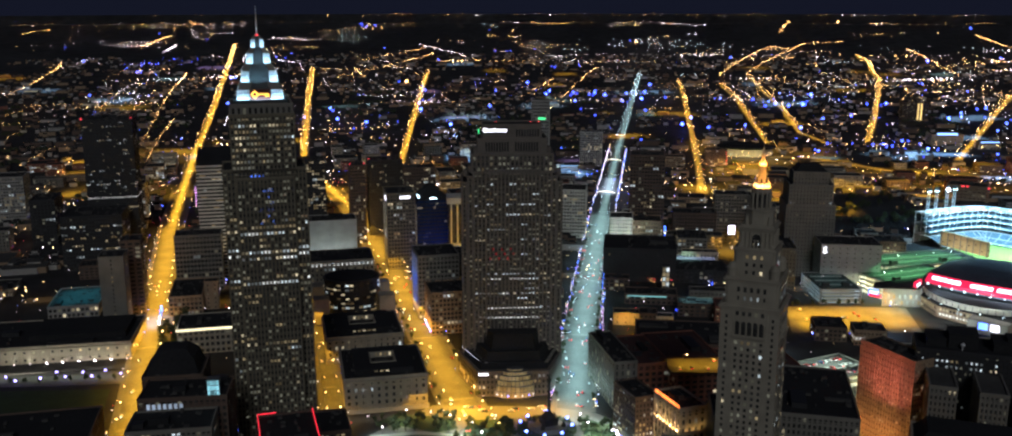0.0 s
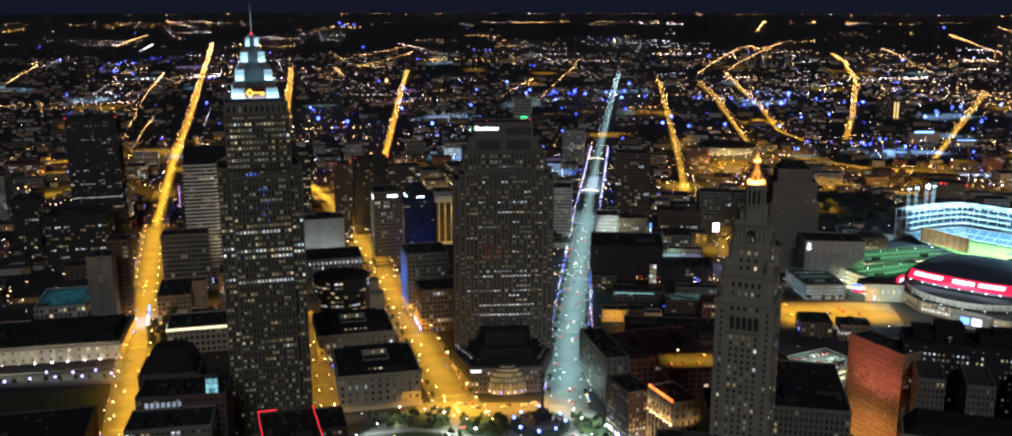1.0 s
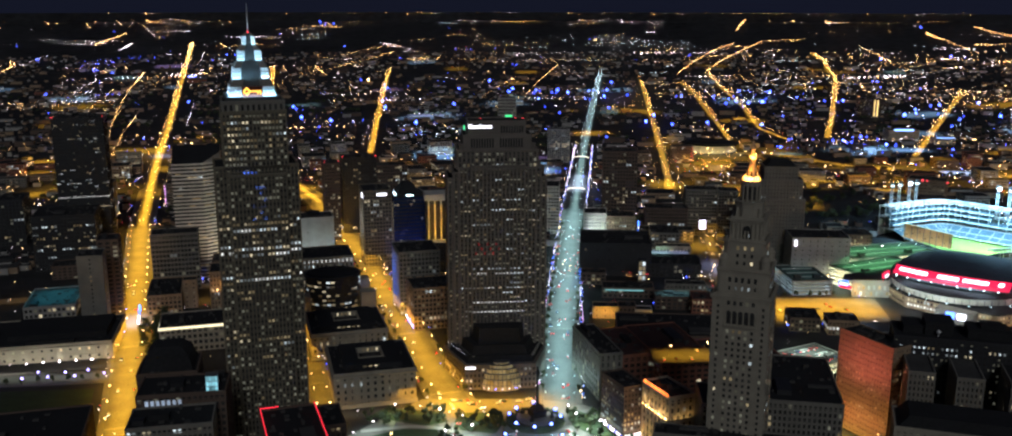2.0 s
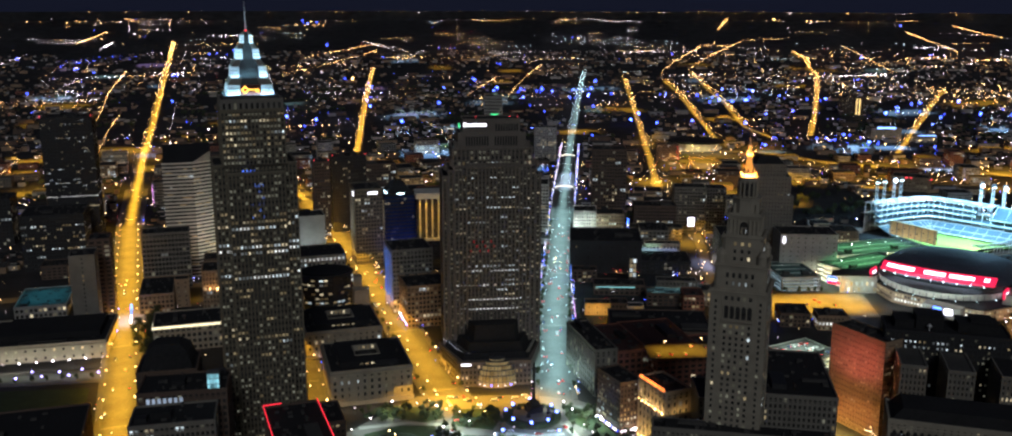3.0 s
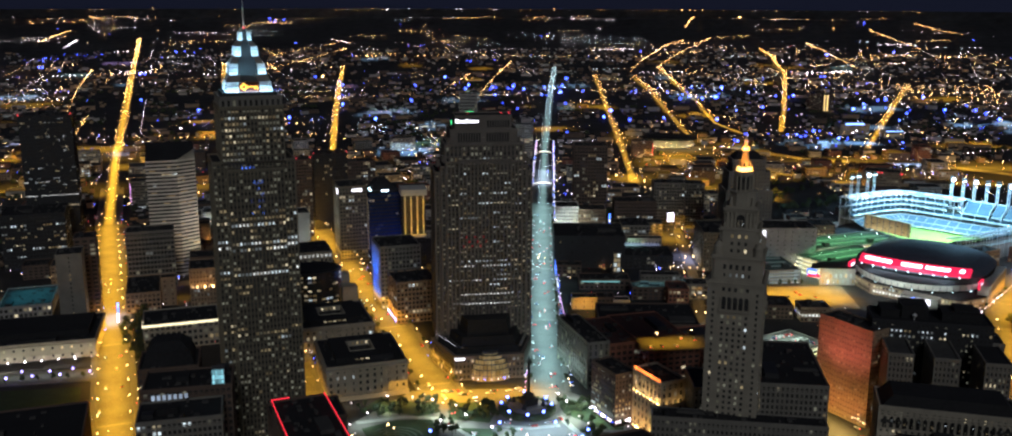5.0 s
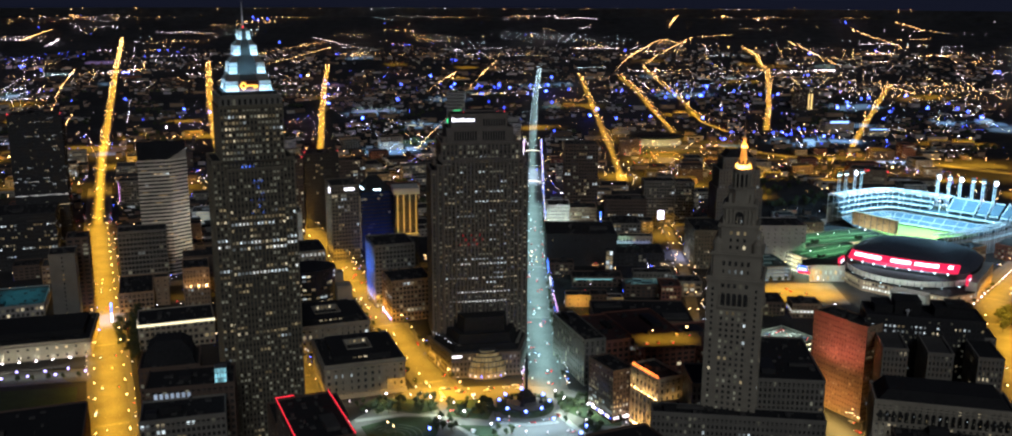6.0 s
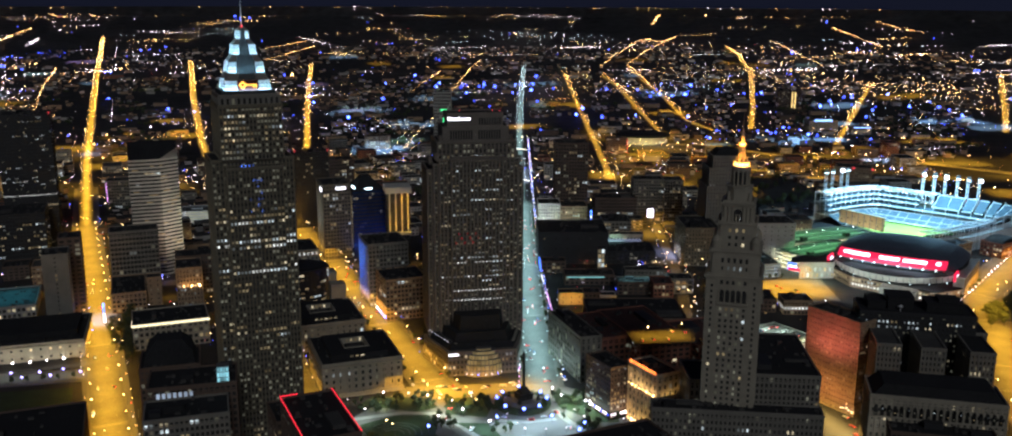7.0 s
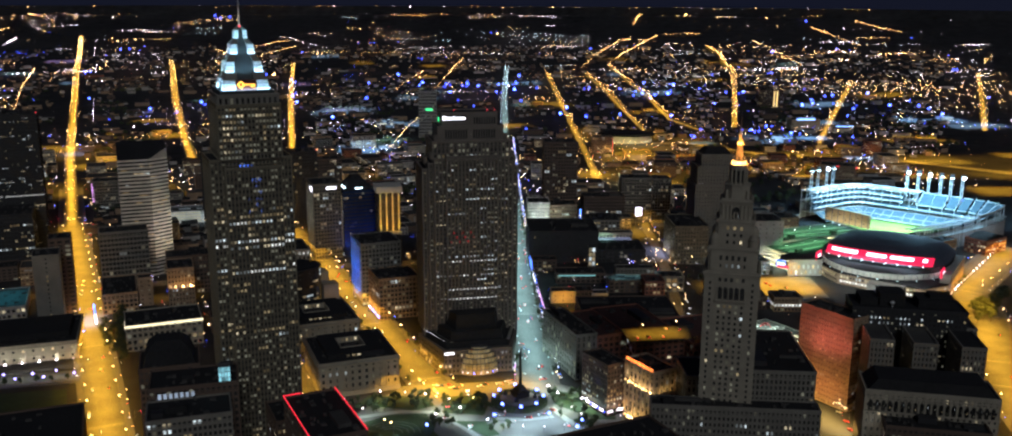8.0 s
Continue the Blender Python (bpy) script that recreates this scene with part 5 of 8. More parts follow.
# unseen wash added to brighten the stone front
wash(ob, (39, -15, 22), (39, 0, 42), 68, 1, 3000, (1.0, 0.9, 0.72), 150)
strip(ob, "string_course", (-0.9, -0.95, 36.2), (78.9, -0.5, 37.2), LIMESTONE)
strip(ob, "string_course", (-0.9, -0.95, 46.2), (78.9, -0.5, 47.0), LIMESTONE)
# hipped roofs of the old brick block
ob = find("office_building", "old brick block with a steep dark roof")
for x0, y0, x1, y1, z0, z1, t in ((2, 2, 32, 30, 73, 82, 0.82), (5, 4.5, 29, 27.5, 82, 87, 0.6)):
    bm = bmesh.new()
    prism(bm, [(x0, y0), (x1, y0), (x1, y1), (x0, y1)], z0 + 0.2, z1, 0, t)
    part("steep_roof", bm, ROOFTAR, ob)
# red neon roof edges
ob = find("hotel", "dark hotel block with red neon roof edges")
for a, b in (((-0.5, -0.9, 85.2), (-0.05, 55.7, 85.65)), ((0.0, 55.25, 85.2), (9.0, 55.7, 85.65)), ((27.0, -0.9, 85.2), (27.45, 55.7, 85.65))):
    strip(ob, "neon_edge", a, b, L_NEON, "glowing red neon tube")
# orange sign and uplit pilasters of the cream hotel
ob = find("hotel", "cream hotel front floodlit between its pilasters")
for k in range(7):
    strip(ob, "roof_sign", (-1.1, 1.0 + 4.2 * k, 44.8), (-0.5, 4.2 + 4.2 * k, 46.6), L_NEONORANGE, "orange neon roof sign bar")
for k in range(8):
    strip(ob, "ledge_lamp", (-1.5, 1.4 + 3.9 * k, 29.4), (-1.1, 2.9 + 3.9 * k, 29.9), L_SODIUM)
    strip(ob, "lamp_strip", (-0.95, 1.2 + 3.9 * k, 3.0), (-0.75, 3.4 + 3.9 * k, 4.4), L_SODIUM)
wash(ob, (-2.2, 15.5, 28.5), (-0.3, 15.5, 38), 30, 0.6, 2200, (1.0, 0.60, 0.18), 140)
wash(ob, (9, -2.2, 28.5), (9, -0.3, 36), 15, 0.6, 260, (1.0, 0.60, 0.18), 140)
wash(ob, (-3, 15.5, 4), (-0.3, 15.5, 14), 30, 0.6, 2600, (1.0, 0.60, 0.2), 150)
# shop lights of the corner hotel
ob = find("hotel", "dark brick corner hotel with many small windows")
for k in range(11):
    strip(ob, "shop_light", (-1.0, 0.5 + 2.7 * k, 3.0), (-0.6, 2.0 + 2.7 * k, 4.6), L_WHITE if k % 3 else L_BLUE)
for k in range(6):
    strip(ob, "shop_light", (0.5 + 2.6 * k, -1.0, 3.0), (2.2 + 2.6 * k, -0.6, 4.6), L_WHITE)
# bank with blue floodlit flank
ob = find("bank_building", "grey bank block with blue floodlit flank")
for k in range(7):
    strip(ob, "fin", (-1.0, 1.0 + 5.6 * k, 6), (-0.45, 1.8 + 5.6 * k, 58), CONCRETE)
for z in (4, 30):
    for k in range(6):
        wash(ob, (-2.6, 4.2 + 5.6 * k, z), (-0.4, 4.2 + 5.6 * k, z + 9), 1.4, 0.5, 1500, (0.05, 0.22, 1.0), 80)
ob = find("bank_building", "stone block with warm uplit pilasters")
for k in range(8):
    strip(ob, "shop_light", (-1.2, 1.2 + 4.4 * k, 2.6), (-0.82, 2.9 + 4.4 * k, 4.2), L_WHITE if k % 2 else L_BLUE)
wash(ob, (-2.6, 18, 2.5), (-0.3, 18, 12), 34, 0.6, 3000, (1.0, 0.6, 0.2), 140)
# roof signs on the concrete tower
ob = find("office_building", "concrete office tower with lit roof signs")
strip(ob, "roof_sign", (14, -0.9, 78.5), (25, -0.6, 81.5), L_SIGNWHITE, "white lit sign bar")
strip(ob, "roof_sign", (-0.9, 4, 76), (-0.6, 14, 81), L_SIGNWHITE, "white lit sign bar")
# box with a round sign
ob = find("office_building", "blank tan box with a white roof sign")
bm = bmesh.new()
prism(bm, ring(10, 1.7, 3.5, 42.0), 0, 1)
for v in bm.verts:
    v.co = Vector((v.co.x, -1.2 + 0.3 * v.co.z, v.co.y))
prism(bm, ring(10, 1.7, 3.5, 38.2), 0, 1)
for v in list(bm.verts)[20:]:
    v.co = Vector((v.co.x, -1.2 + 0.3 * v.co.z, v.co.y))
part("sign", bm, L_SIGNWHITE, ob, "white lit round sign")
ob = find("hospital_tower", "distant tower with a green lit sign")
strip(ob, "sign", (14, -1.2, 55), (28, -0.8, 59), L_GREEN, "green lit sign")
# stepped crown of the telephone tower
ob = find("office_tower", "stepped grey telephone tower")
rngt = random.Random(3)
block(ob, 2.5, 2.5, 47, 40, 78, 99, GREYSTONE, 5, 3.4, 0.02, rngt, clutter=False, bands={0: 0.9}, faint=0.02, fill=(0.24, 0.42), pier=0.6, pier_w=0.5)
block(ob, 7, 6, 42, 36, 99, 112, GREYSTONE, 3, 3.4, 0.0, rngt, clutter=False, faint=0.02, fill=(0.24, 0.42), pier=0.6, pier_w=0.5)
bm = bmesh.new()
prism(bm, [(8, 7), (41, 7), (41, 35), (8, 35)], 112.3, 120, 0, 0.62)
part("hipped_roof", bm, ROOFTAR, ob)
# recessed wells and attics on the civic roofs
for nm, lab, w, d, h in (("courthouse", "pale stone courthouse with a recessed dark roof well", 59, 62, 26), ("library", "pale stone library with a black flat roof", 62, 62, 22)):
    ob = find(nm, lab)
    bm = bmesh.new()
    ring_wall(bm, -1.6, -1.6, w + 1.6, d + 1.6, h - 2.2, h - 1.2, 2.4)
    part("cornice", bm, LIMESTONE, ob)
    bm = bmesh.new()
    ring_wall(bm, 8, 8, w - 8, d - 8, h + 0.15, h + 4.0, 12)
    part("attic", bm, ROOFTAR, ob)
    bm = bmesh.new()
    ring_wall(bm, 20.1, 20.1, w - 20.1, d - 20.1, h + 0.15, h + 4.6, 0.8)
    part("light_well", bm, LIMESTONE, ob)
    bm = bmesh.new()
    box(bm, 24, 23, h + 0.15, w - 26, 30, h + 2.6)
    box(bm, 23.7, 22.7, h + 2.6, w - 25.7, 30.3, h + 2.9)
    part("skylight_house", bm, ROOFGREY, ob)
    for k in range(4):
        strip(ob, "well_window", (25 + 3.4 * k, d - 21.1, h + 1.6), (26.6 + 3.4 * k, d - 20.85, h + 3.6), DIM if k % 3 else WARM)
    for k in range(5):
        strip(ob, "skylight", (22 + 4 * k, 7.6, h + 1.6), (24.4 + 4 * k, 7.9, h + 2.6), DIM if k % 2 else WARM)
    for k in range(12):
        strip(ob, "column", (4 + k * (w - 9) / 11, -1.3, 4), (5.1 + k * (w - 9) / 11, -0.5, h - 2.3), LIMESTONE)
    bm = bmesh.new()
    box(bm, -1.2, -1.2, 0, w + 1.2, -0.4, 3.8)
    part("plinth", bm, LIMESTONE, ob)


# drum-shaped library wing
def drum_wing():
    rng = random.Random(7)
    ob = thing("library_wing", "oval glass library wing with lit floors and stone corners", "building", pose(-131, 886, 0, 0, 0, 12), "downtown buildings")
    OCCUPIED.append((-131, 886, 32, 26, 12))
    bm = bmesh.new()
    prism(bm, ring(32, 26, 0, 0, 21), 0, 36)
    prism(bm, ring(32, 27, 0, 0, 22), 36, 37.2)
    part("wall", bm, DARKMETAL, ob)
    bm = bmesh.new()
    prism(bm, ring(32, 25, 0, 0, 20), 37.21, 38.5, top=0.9)
    part("roof", bm, ROOFTAR, ob)
    n = 40
    for f in range(8):
        for i in range(n):
            a = 2 * math.pi * (i + 0.5) / n
            if rng.random() < 0.35:
                continue
            k = rng.choices((0, 1, 2, 3), (0.1, 0.3, 0.45, 0.15) if f in (2, 5, 6) else (0.6, 0.08, 0.07, 0.25))[0]
            x, y = 26.1 * math.cos(a), 21.1 * math.sin(a)
            w = new("window", pane_mesh(3.3, 1.7, k))
            w.parent = ob
            nx, ny = math.cos(a) / 26, math.sin(a) / 21
            l = math.hypot(nx, ny)
            nx, ny = nx / l, ny / l
            w.matrix_basis = Matrix(((-ny, -nx, 0, x), (nx, -ny, 0, y), (0, 0, 1, 3 + 4.3 * f), (0, 0, 0, 1)))
    for sx in (-1, 1):
        for sy in (-1, 1):
            bm = bmesh.new()
            box(bm, sx * 30 - 7, sy * 22 - 7, 0, sx * 30 + 7, sy * 22 + 7, 24)
            part("corner_block", bm, LIMESTONE, ob)


drum_wing()


def blue_tower():
    rng = random.Random(8)
    ob = thing("office_tower", "blue-floodlit glass office tower with a dark pyramid roof", "office tower", pose(-80, 1046, 0, 0, 0, 12), "downtown buildings")
    OCCUPIED.append((-62, 1062, 18, 18, 12))
    block(ob, 0, 0, 36, 36, 0, 74, BLUEGLASS, 18, 3.0, 0.03, rng, faint=0.03, fill=(0.8, 0.55), pier=0.2, pier_w=0.15, clutter=False, mixes=(0.1, 0.5, 0.4))
    bm = bmesh.new()
    prism(bm, [(1, 1), (35, 1), (35, 35), (1, 35)], 74.2, 78)
    prism(bm, [(4, 4), (32, 4), (32, 32), (4, 32)], 78, 90, 0, 0.35)
    part("pyramid_roof", bm, ROOFTAR, ob)
    strip(ob, "roof_light", (2, 0.3, 78), (3, 16, 79.4), L_LED)
    strip(ob, "roof_light", (14, -0.6, 77), (22, 0.4, 78), L_LED)
    data = bpy.data.lights.new("blue_floodlight", "AREA")
    data.shape, data.size, data.size_y, data.energy, data.color = "RECTANGLE", 34, 2, 2600, (0.05, 0.16, 1.0)
    data.spread = radians(130)
    lamp = new("blue_floodlight", data)
    lamp.matrix_world = look((-56, 1030, 8), (-62, 1050, 44))


blue_tower()


def gold_block():
    rng = random.Random(9)
    ob = thing("bank_tower", "slab tower with four gold-lit columns under a pale cap", "tower", pose(-43.5, 1008, 0, 0, 0, 4), "downtown buildings")
    OCCUPIED.append((-32, 1020, 16, 12, 4))
    block(ob, 0, 0, 24, 22, 0, 86, DARKMETAL, 20, 3.0, 0.0, rng, faint=0.0, clutter=False, parapet=0.4)
    bm = bmesh.new()
    box(bm, -2, -2, 80, 26, 24, 86.5)
    part("cap", bm, WHITEWALL, ob)
    for k in range(4):
        strip(ob, "column", (1.6 + 6.6 * k, -1.3, 37), (3.0 + 6.6 * k, -0.4, 80), WHITEWALL, "gold-lit pale column")
        wash(ob, (2.3 + 6.6 * k, -3.2, 38), (2.3 + 6.6 * k, -1.3, 60), 1.2, 0.8, 700, (1.0, 0.46, 0.03), 60)
        wash(ob, (2.3 + 6.6 * k, -3.2, 79), (2.3 + 6.6 * k, -1.3, 62), 1.2, 0.8, 480, (1.0, 0.46, 0.03), 60)
    strip(ob, "ledge", (-1, -3.6, 34), (25, -0.4, 37), WHITEWALL)
    wash(ob, (12, -5.0, 40), (12, -2.0, 35.5), 24, 0.6, 240, (1.0, 0.6, 0.1), 140)
    wash(ob, (12, -5.5, 78), (12, -2.0, 83), 24, 0.6, 60, (1.0, 0.66, 0.25), 140)


gold_block()


ob = find("warehouse", "tan-walled low block washed by a yellow lamp")
wash(ob, (11.8, -7, 9), (11.8, 0, 5), 16.4, 1, 1500, (1.0, 0.56, 0.06), 140)
ob = find("office_building", "low yellow-lit block behind the parking deck")
wash(ob, (14, -5, 3), (14, 0, 10), 24, 1, 1100, (1.0, 0.66, 0.2), 140)
lot_light(211, 1027, 26, 14, -8, 10, (0.5, 1.0, 0.8), 21, 150)
ob = find("office_building", "old stone office block along the lamp-lit side street")
# unseen wash gives the long flank its pale light
wash(ob, (-8, 30, 4), (-0.4, 30, 20), 54, 1, 2600, (0.9, 0.95, 0.85), 130)
ob = find("warehouse", "dark low block with a black roof")
# teal light on the canopy edge is put in as its own glow
strip(ob, "lit_canopy", (2, -1.6, 8.2), (40, -0.5, 9.0), glowing("teal_light_glow", (0.45, 0.95, 0.9), 0.35, 0.3), "canopy edge with teal light put in as glow")
stair = thing("glass_stairwell", "glazed stairwell with warm lit panes on the dark store wall", "stairwell", pose(171.5, 935.3, 0, 0, 0, -8), "downtown buildings")
bm = bmesh.new()
box(bm, 0, 0, 0, 8, 6, 31)
part("shaft", bm, DARKMETAL, stair)
for f in range(4):
    for k in range(2):
        strip(stair, "pane", (0.7 + 3.5 * k, -0.3, 10 + 5 * f), (3.6 + 3.5 * k, -0.05, 14 + 5 * f), (WARM, COOLPANE, DIM)[(f + k) % 3])
for nm, lab, w, d, h in (("office_building", "dark brown office tower", 42, 30, 95), ("office_tower", "black curtain-wall office tower with a few lit floors", 54, 40, 157), ("office_building", "slim brick tower with a gold-lit flank", 18, 30, 95)):
    ob = find(nm, lab)
    for x, y in ((0.6, 0.6), (w - 0.6, 0.6)):
        bm = bmesh.new()
        box(bm, x - 0.1, y - 0.1, h + 1.1, x + 0.1, y + 0.1, h + 2.2)
        blob(bm, (x, y, h + 2.8), 0.8)
        part("beacon", bm, L_RED, ob, "red aircraft beacon")
ob = find("office_building", "grey granite office block behind the tall tower")
# unseen greenish wash added over the blank front
wash(ob, (28, -16, 6), (28, 0, 34), 44, 1, 7000, (0.85, 1.0, 0.86), 130)
ob = find("office_building", "slim brick tower with a gold-lit flank")
# unseen washes from here carry the street lamps' glow up the walls
wash(ob, (24, 15, 3), (18.4, 15, 50), 26, 1, 9000, (1.0, 0.5, 0.05), 110)
ob = find("office_building", "concrete office tower with lit roof signs")
wash(ob, (-7, 20, 3), (-0.4, 20, 36), 34, 1, 3200, (1.0, 0.56, 0.12), 120)
for k in range(5):
    strip(ob, "lit_strip", (-0.62, 5 + 7 * k, 8), (-0.5, 6.2 + 7 * k, 74), FAINT)
ob = find("office_tower", "blue-floodlit glass office tower with a dark pyramid roof")
wash(ob, (-5, 12, 3), (-0.4, 12, 32), 20, 1, 3000, (1.0, 0.56, 0.14), 110)
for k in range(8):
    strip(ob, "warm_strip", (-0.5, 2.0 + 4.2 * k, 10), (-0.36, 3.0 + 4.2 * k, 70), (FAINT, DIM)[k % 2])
ob = find("office_building", "white terracotta office block with regular windows")
# unseen wash added to lift the white front
wash(ob, (10, -14, 4), (10, -0.3, 26), 24, 1, 17000, (0.85, 1.0, 0.9), 130)
ob = find("office_building", "tan office block with regular windows")
wash(ob, (16, -7, 3), (16, -0.3, 24), 28, 1, 1300, (0.8, 1.0, 0.7), 120)
for k in range(9):
    strip(ob, "blue_sign", (36.0, -0.9, 8 + 3.4 * k), (37.6, -0.5, 10.4 + 3.4 * k), L_LEDBLUE if k % 3 else L_SIGNWHITE)
ob = find("hotel", "dark brick corner hotel with many small windows")
# unseen warm and teal washes added to tint the brick
wash(ob, (8, -5, 3), (8, -0.4, 18), 15, 1, 900, (1.0, 0.6, 0.25), 130)
wash(ob, (-5, 15, 3), (-0.4, 15, 16), 28, 1, 500, (0.7, 1.0, 0.9), 130)

ob = find("department_store", "grey stone department store with tall pilasters")
# unseen wash in place of the avenue's light on this flank
wash(ob, (-8, 31, 4), (-0.4, 31, 20), 58, 1, 2600, (0.72, 1.0, 0.85), 130)

# ---- public square ----
def polygon(name, pts, z, material, label, category, kind="structure", thick=0.0):
    bm = bmesh.new()
    if thick:
        prism(bm, pts, z - thick, z)
    else:
        bm.faces.new([bm.verts.new((x, y, z)) for x, y in pts])
    return solid(name, bm, material, label, category, kind=kind)


polygon("pavement", [(-100, 600), (-52, 545), (62, 535), (118, 570), (104, 620), (74, 652), (40, 664), (-44, 668)], 0.18, PAVING, "pale paved city square", "pavement", thick=0.3)
polygon("lawn", [(-80, 606), (-74, 584), (-52, 572), (-32, 576), (-27, 596), (-32, 616), (-56, 618)], 0.26, GRASS, "mown amphitheatre lawn on the square", "lawn", thick=0.07)
polygon("lawn", [(-80, 640), (-40, 622), (-24, 628), (-30, 646), (-70, 654)], 0.26, GRASS, "lawn under the trees of the square", "lawn", thick=0.07)
polygon("lawn", [(-16, 614), (8, 606), (16, 628), (6, 642), (-14, 642), (-20, 628)], 0.26, GRASS, "tree-shaded lawn of the square", "lawn", thick=0.07)
polygon("lawn", [(62, 646), (84, 628), (102, 600), (98, 584), (84, 586), (62, 616)], 0.26, GRASS, "lawn strip beside the hotel", "lawn", thick=0.07)
polygon("lawn", [(-14, 600), (4, 572), (14, 574), (8, 596)], 0.26, GRASS, "narrow lawn on the square", "lawn", thick=0.07)
# curved seat walls on the amphitheatre lawn
GREENSTONE = surface("mossy_stone", (0.11, 0.14, 0.11), rough=0.9, var=0.4)
for r in (7, 11, 15, 19):
    bm = bmesh.new()
    rows = []
    for i in range(25):
        a = radians(-10 + 140 * i / 24)
        c, s = math.cos(a), math.sin(a)
        rows.append([bm.verts.new((-58 + q * c, 588 + q * s * 0.9, z)) for q, z in ((r, 0.26), (r, 0.75), (r + 0.7, 0.75), (r + 0.7, 0.26))])
    for a, b in zip(rows, rows[1:]):
        for k in range(4):
            bm.faces.new((a[k], b[k], b[(k + 1) % 4], a[(k + 1) % 4]))
    solid("seat_wall", bm, GREENSTONE, "mossy curved stone seat wall on the lawn", "seat wall", group="seat walls")
# pale paths across the square
PALEPATH = surface("pale_path", (0.34, 0.34, 0.32), rough=0.8, var=0.25, fine=1.2, coarse=0.2)
for k, line in enumerate(([(-24, 618), (-12, 596), (2, 566)], [(58, 612), (64, 590), (76, 562)], [(-84, 616), (-50, 622), (-22, 616)], [(16, 600), (34, 594), (56, 596)])):
    bm = bmesh.new()
    ribbon(bm, line, -2.4, 2.4, 0.20 + 0.012 * k, 6)
    solid("path", bm, PALEPATH, "pale concrete path across the square", "path", kind="structure")
srng = random.Random(51)
# unseen area lamps lay pools of light on the square
for x, y, g in ((-66, 628, 2), (-34, 640, 3), (-46, 600, 1.2), (-10, 604, 7), (4, 586, 9), (22, 586, 11), (40, 586, 13), (56, 590, 11), (30, 568, 11), (60, 570, 9), (66, 606, 10), (82, 612, 9), (94, 596, 9), (70, 634, 8), (54, 642, 6), (-80, 612, 4), (-22, 620, 6), (12, 566, 8), (-60, 565, 4)):
    lot_light(x, y, 15, 15, 0, g * (1.15 if y < 600 else 1.9), (0.72, 0.96, 1.0) if y < 600 else (0.84, 1.0, 0.84), 9, 165)
# unseen yellow-green lamps added over the trees
for x, y in ((-18.5, 610), (17, 586), (-2, 634), (70, 616), (64, 598), (84, 600), (-30, 626), (-64, 632)):
    lot_light(x, y, 4, 4, 0, 30, (0.9, 1.0, 0.3), 9.5, 130)
lot_light(0, 657, 120, 26, 0, 12.0, SODIUM, 11, 160)
lot_light(-82, 646, 64, 6, 10, 4.5, (1.0, 0.8, 0.5), 7, 160)
# planted bed round the monument
bm = bmesh.new()
prism(bm, ring(40, 20.5, 37, 624, 20), 0.18, 0.75, top=0.97)
solid("planting_bed", bm, surface("planting_soil", (0.06, 0.055, 0.035), rough=0.95, var=0.5), "round planted bed ringed by a low kerb", "planting bed")
verts, faces = [], []
for _ in range(4200):
    a, q = srng.uniform(0, 6.283), srng.uniform(14.5, 20.3)
    if math.sin(3 * a + 0.6) > 0.9:
        continue
    p = Vector((37 + q * math.cos(a), 624 + q * math.sin(a), 0.75 + srng.uniform(0, 2.2)))
    t1 = Vector((srng.uniform(-1, 1), srng.uniform(-1, 1), srng.uniform(-0.3, 0.6))).normalized() * 0.5
    t2 = t1.orthogonal().normalized() * 0.35
    i = len(verts)
    verts += [tuple(p - t1 - t2), tuple(p + t1 - t2), tuple(p + t1 + t2), tuple(p - t1 + t2)]
    faces.append((i, i + 1, i + 2, i + 3))
data = bpy.data.meshes.new("shrubs")
data.from_pydata(verts, [], faces)
data.materials.append(LEAF)
tagged(new("shrubs", data), "low shrubs in the bed round the monument", "shrubs", kind="stuff")


def monument():
    ob = thing("monument", "dark stone soldiers monument with a tall bronze-topped column", "monument", pose(38.8, 630, 0.7, 0, 0, 20))
    for k, (r, z0, z1) in enumerate(((15, 0, 0.6), (13.5, 0.6, 1.2), (12, 1.2, 1.8))):
        bm = bmesh.new()
        prism(bm, ring(24, r), z0, z1)
        part("step", bm, GREYSTONE, ob)
    bm = bmesh.new()
    box(bm, -5, -5, 1.8, 5, 5, 5.6)
    box(bm, -5.5, -5.5, 5.6, 5.5, 5.5, 6.4)
    prism(bm, [(-4, -4), (4, -4), (4, 4), (-4, 4)], 6.4, 11, 0, 0.4)
    part("plinth", bm, BRONZE, ob)
    bm = bmesh.new()
    prism(bm, ring(12, 1.15), 11, 33, top=0.75)
    for z in (16, 22, 28):
        prism(bm, ring(12, 1.35), z, z + 0.8)
    prism(bm, ring(12, 1.6), 33, 34.2, top=1.15)
    part("column", bm, BRONZE, ob)
    bm = bmesh.new()
    prism(bm, ring(8, 0.9), 34.2, 38.5, top=0.4)
    part("finial", bm, BRONZE, ob)
    for sx in (-1, 1):
        for sy in (-1, 1):
            bm = bmesh.new()
            prism(bm, ring(8, 1.7, sx * 7.8, sy * 7.8), 1.8, 3.4)
            prism(bm, ring(8, 1.0, sx * 7.8, sy * 7.8), 3.4, 5.6, top=0.5)
            part("bronze_group", bm, BRONZE, ob)


monument()


def globe_lamp(glow, label, r=1.05):
    bm = bmesh.new()
    prism(bm, ring(6, 0.13), 0, 4.2, top=0.7)
    ob = solid("lamp_post", bm, STEEL, label, "lamp post", group="square lamps")
    bm = bmesh.new()
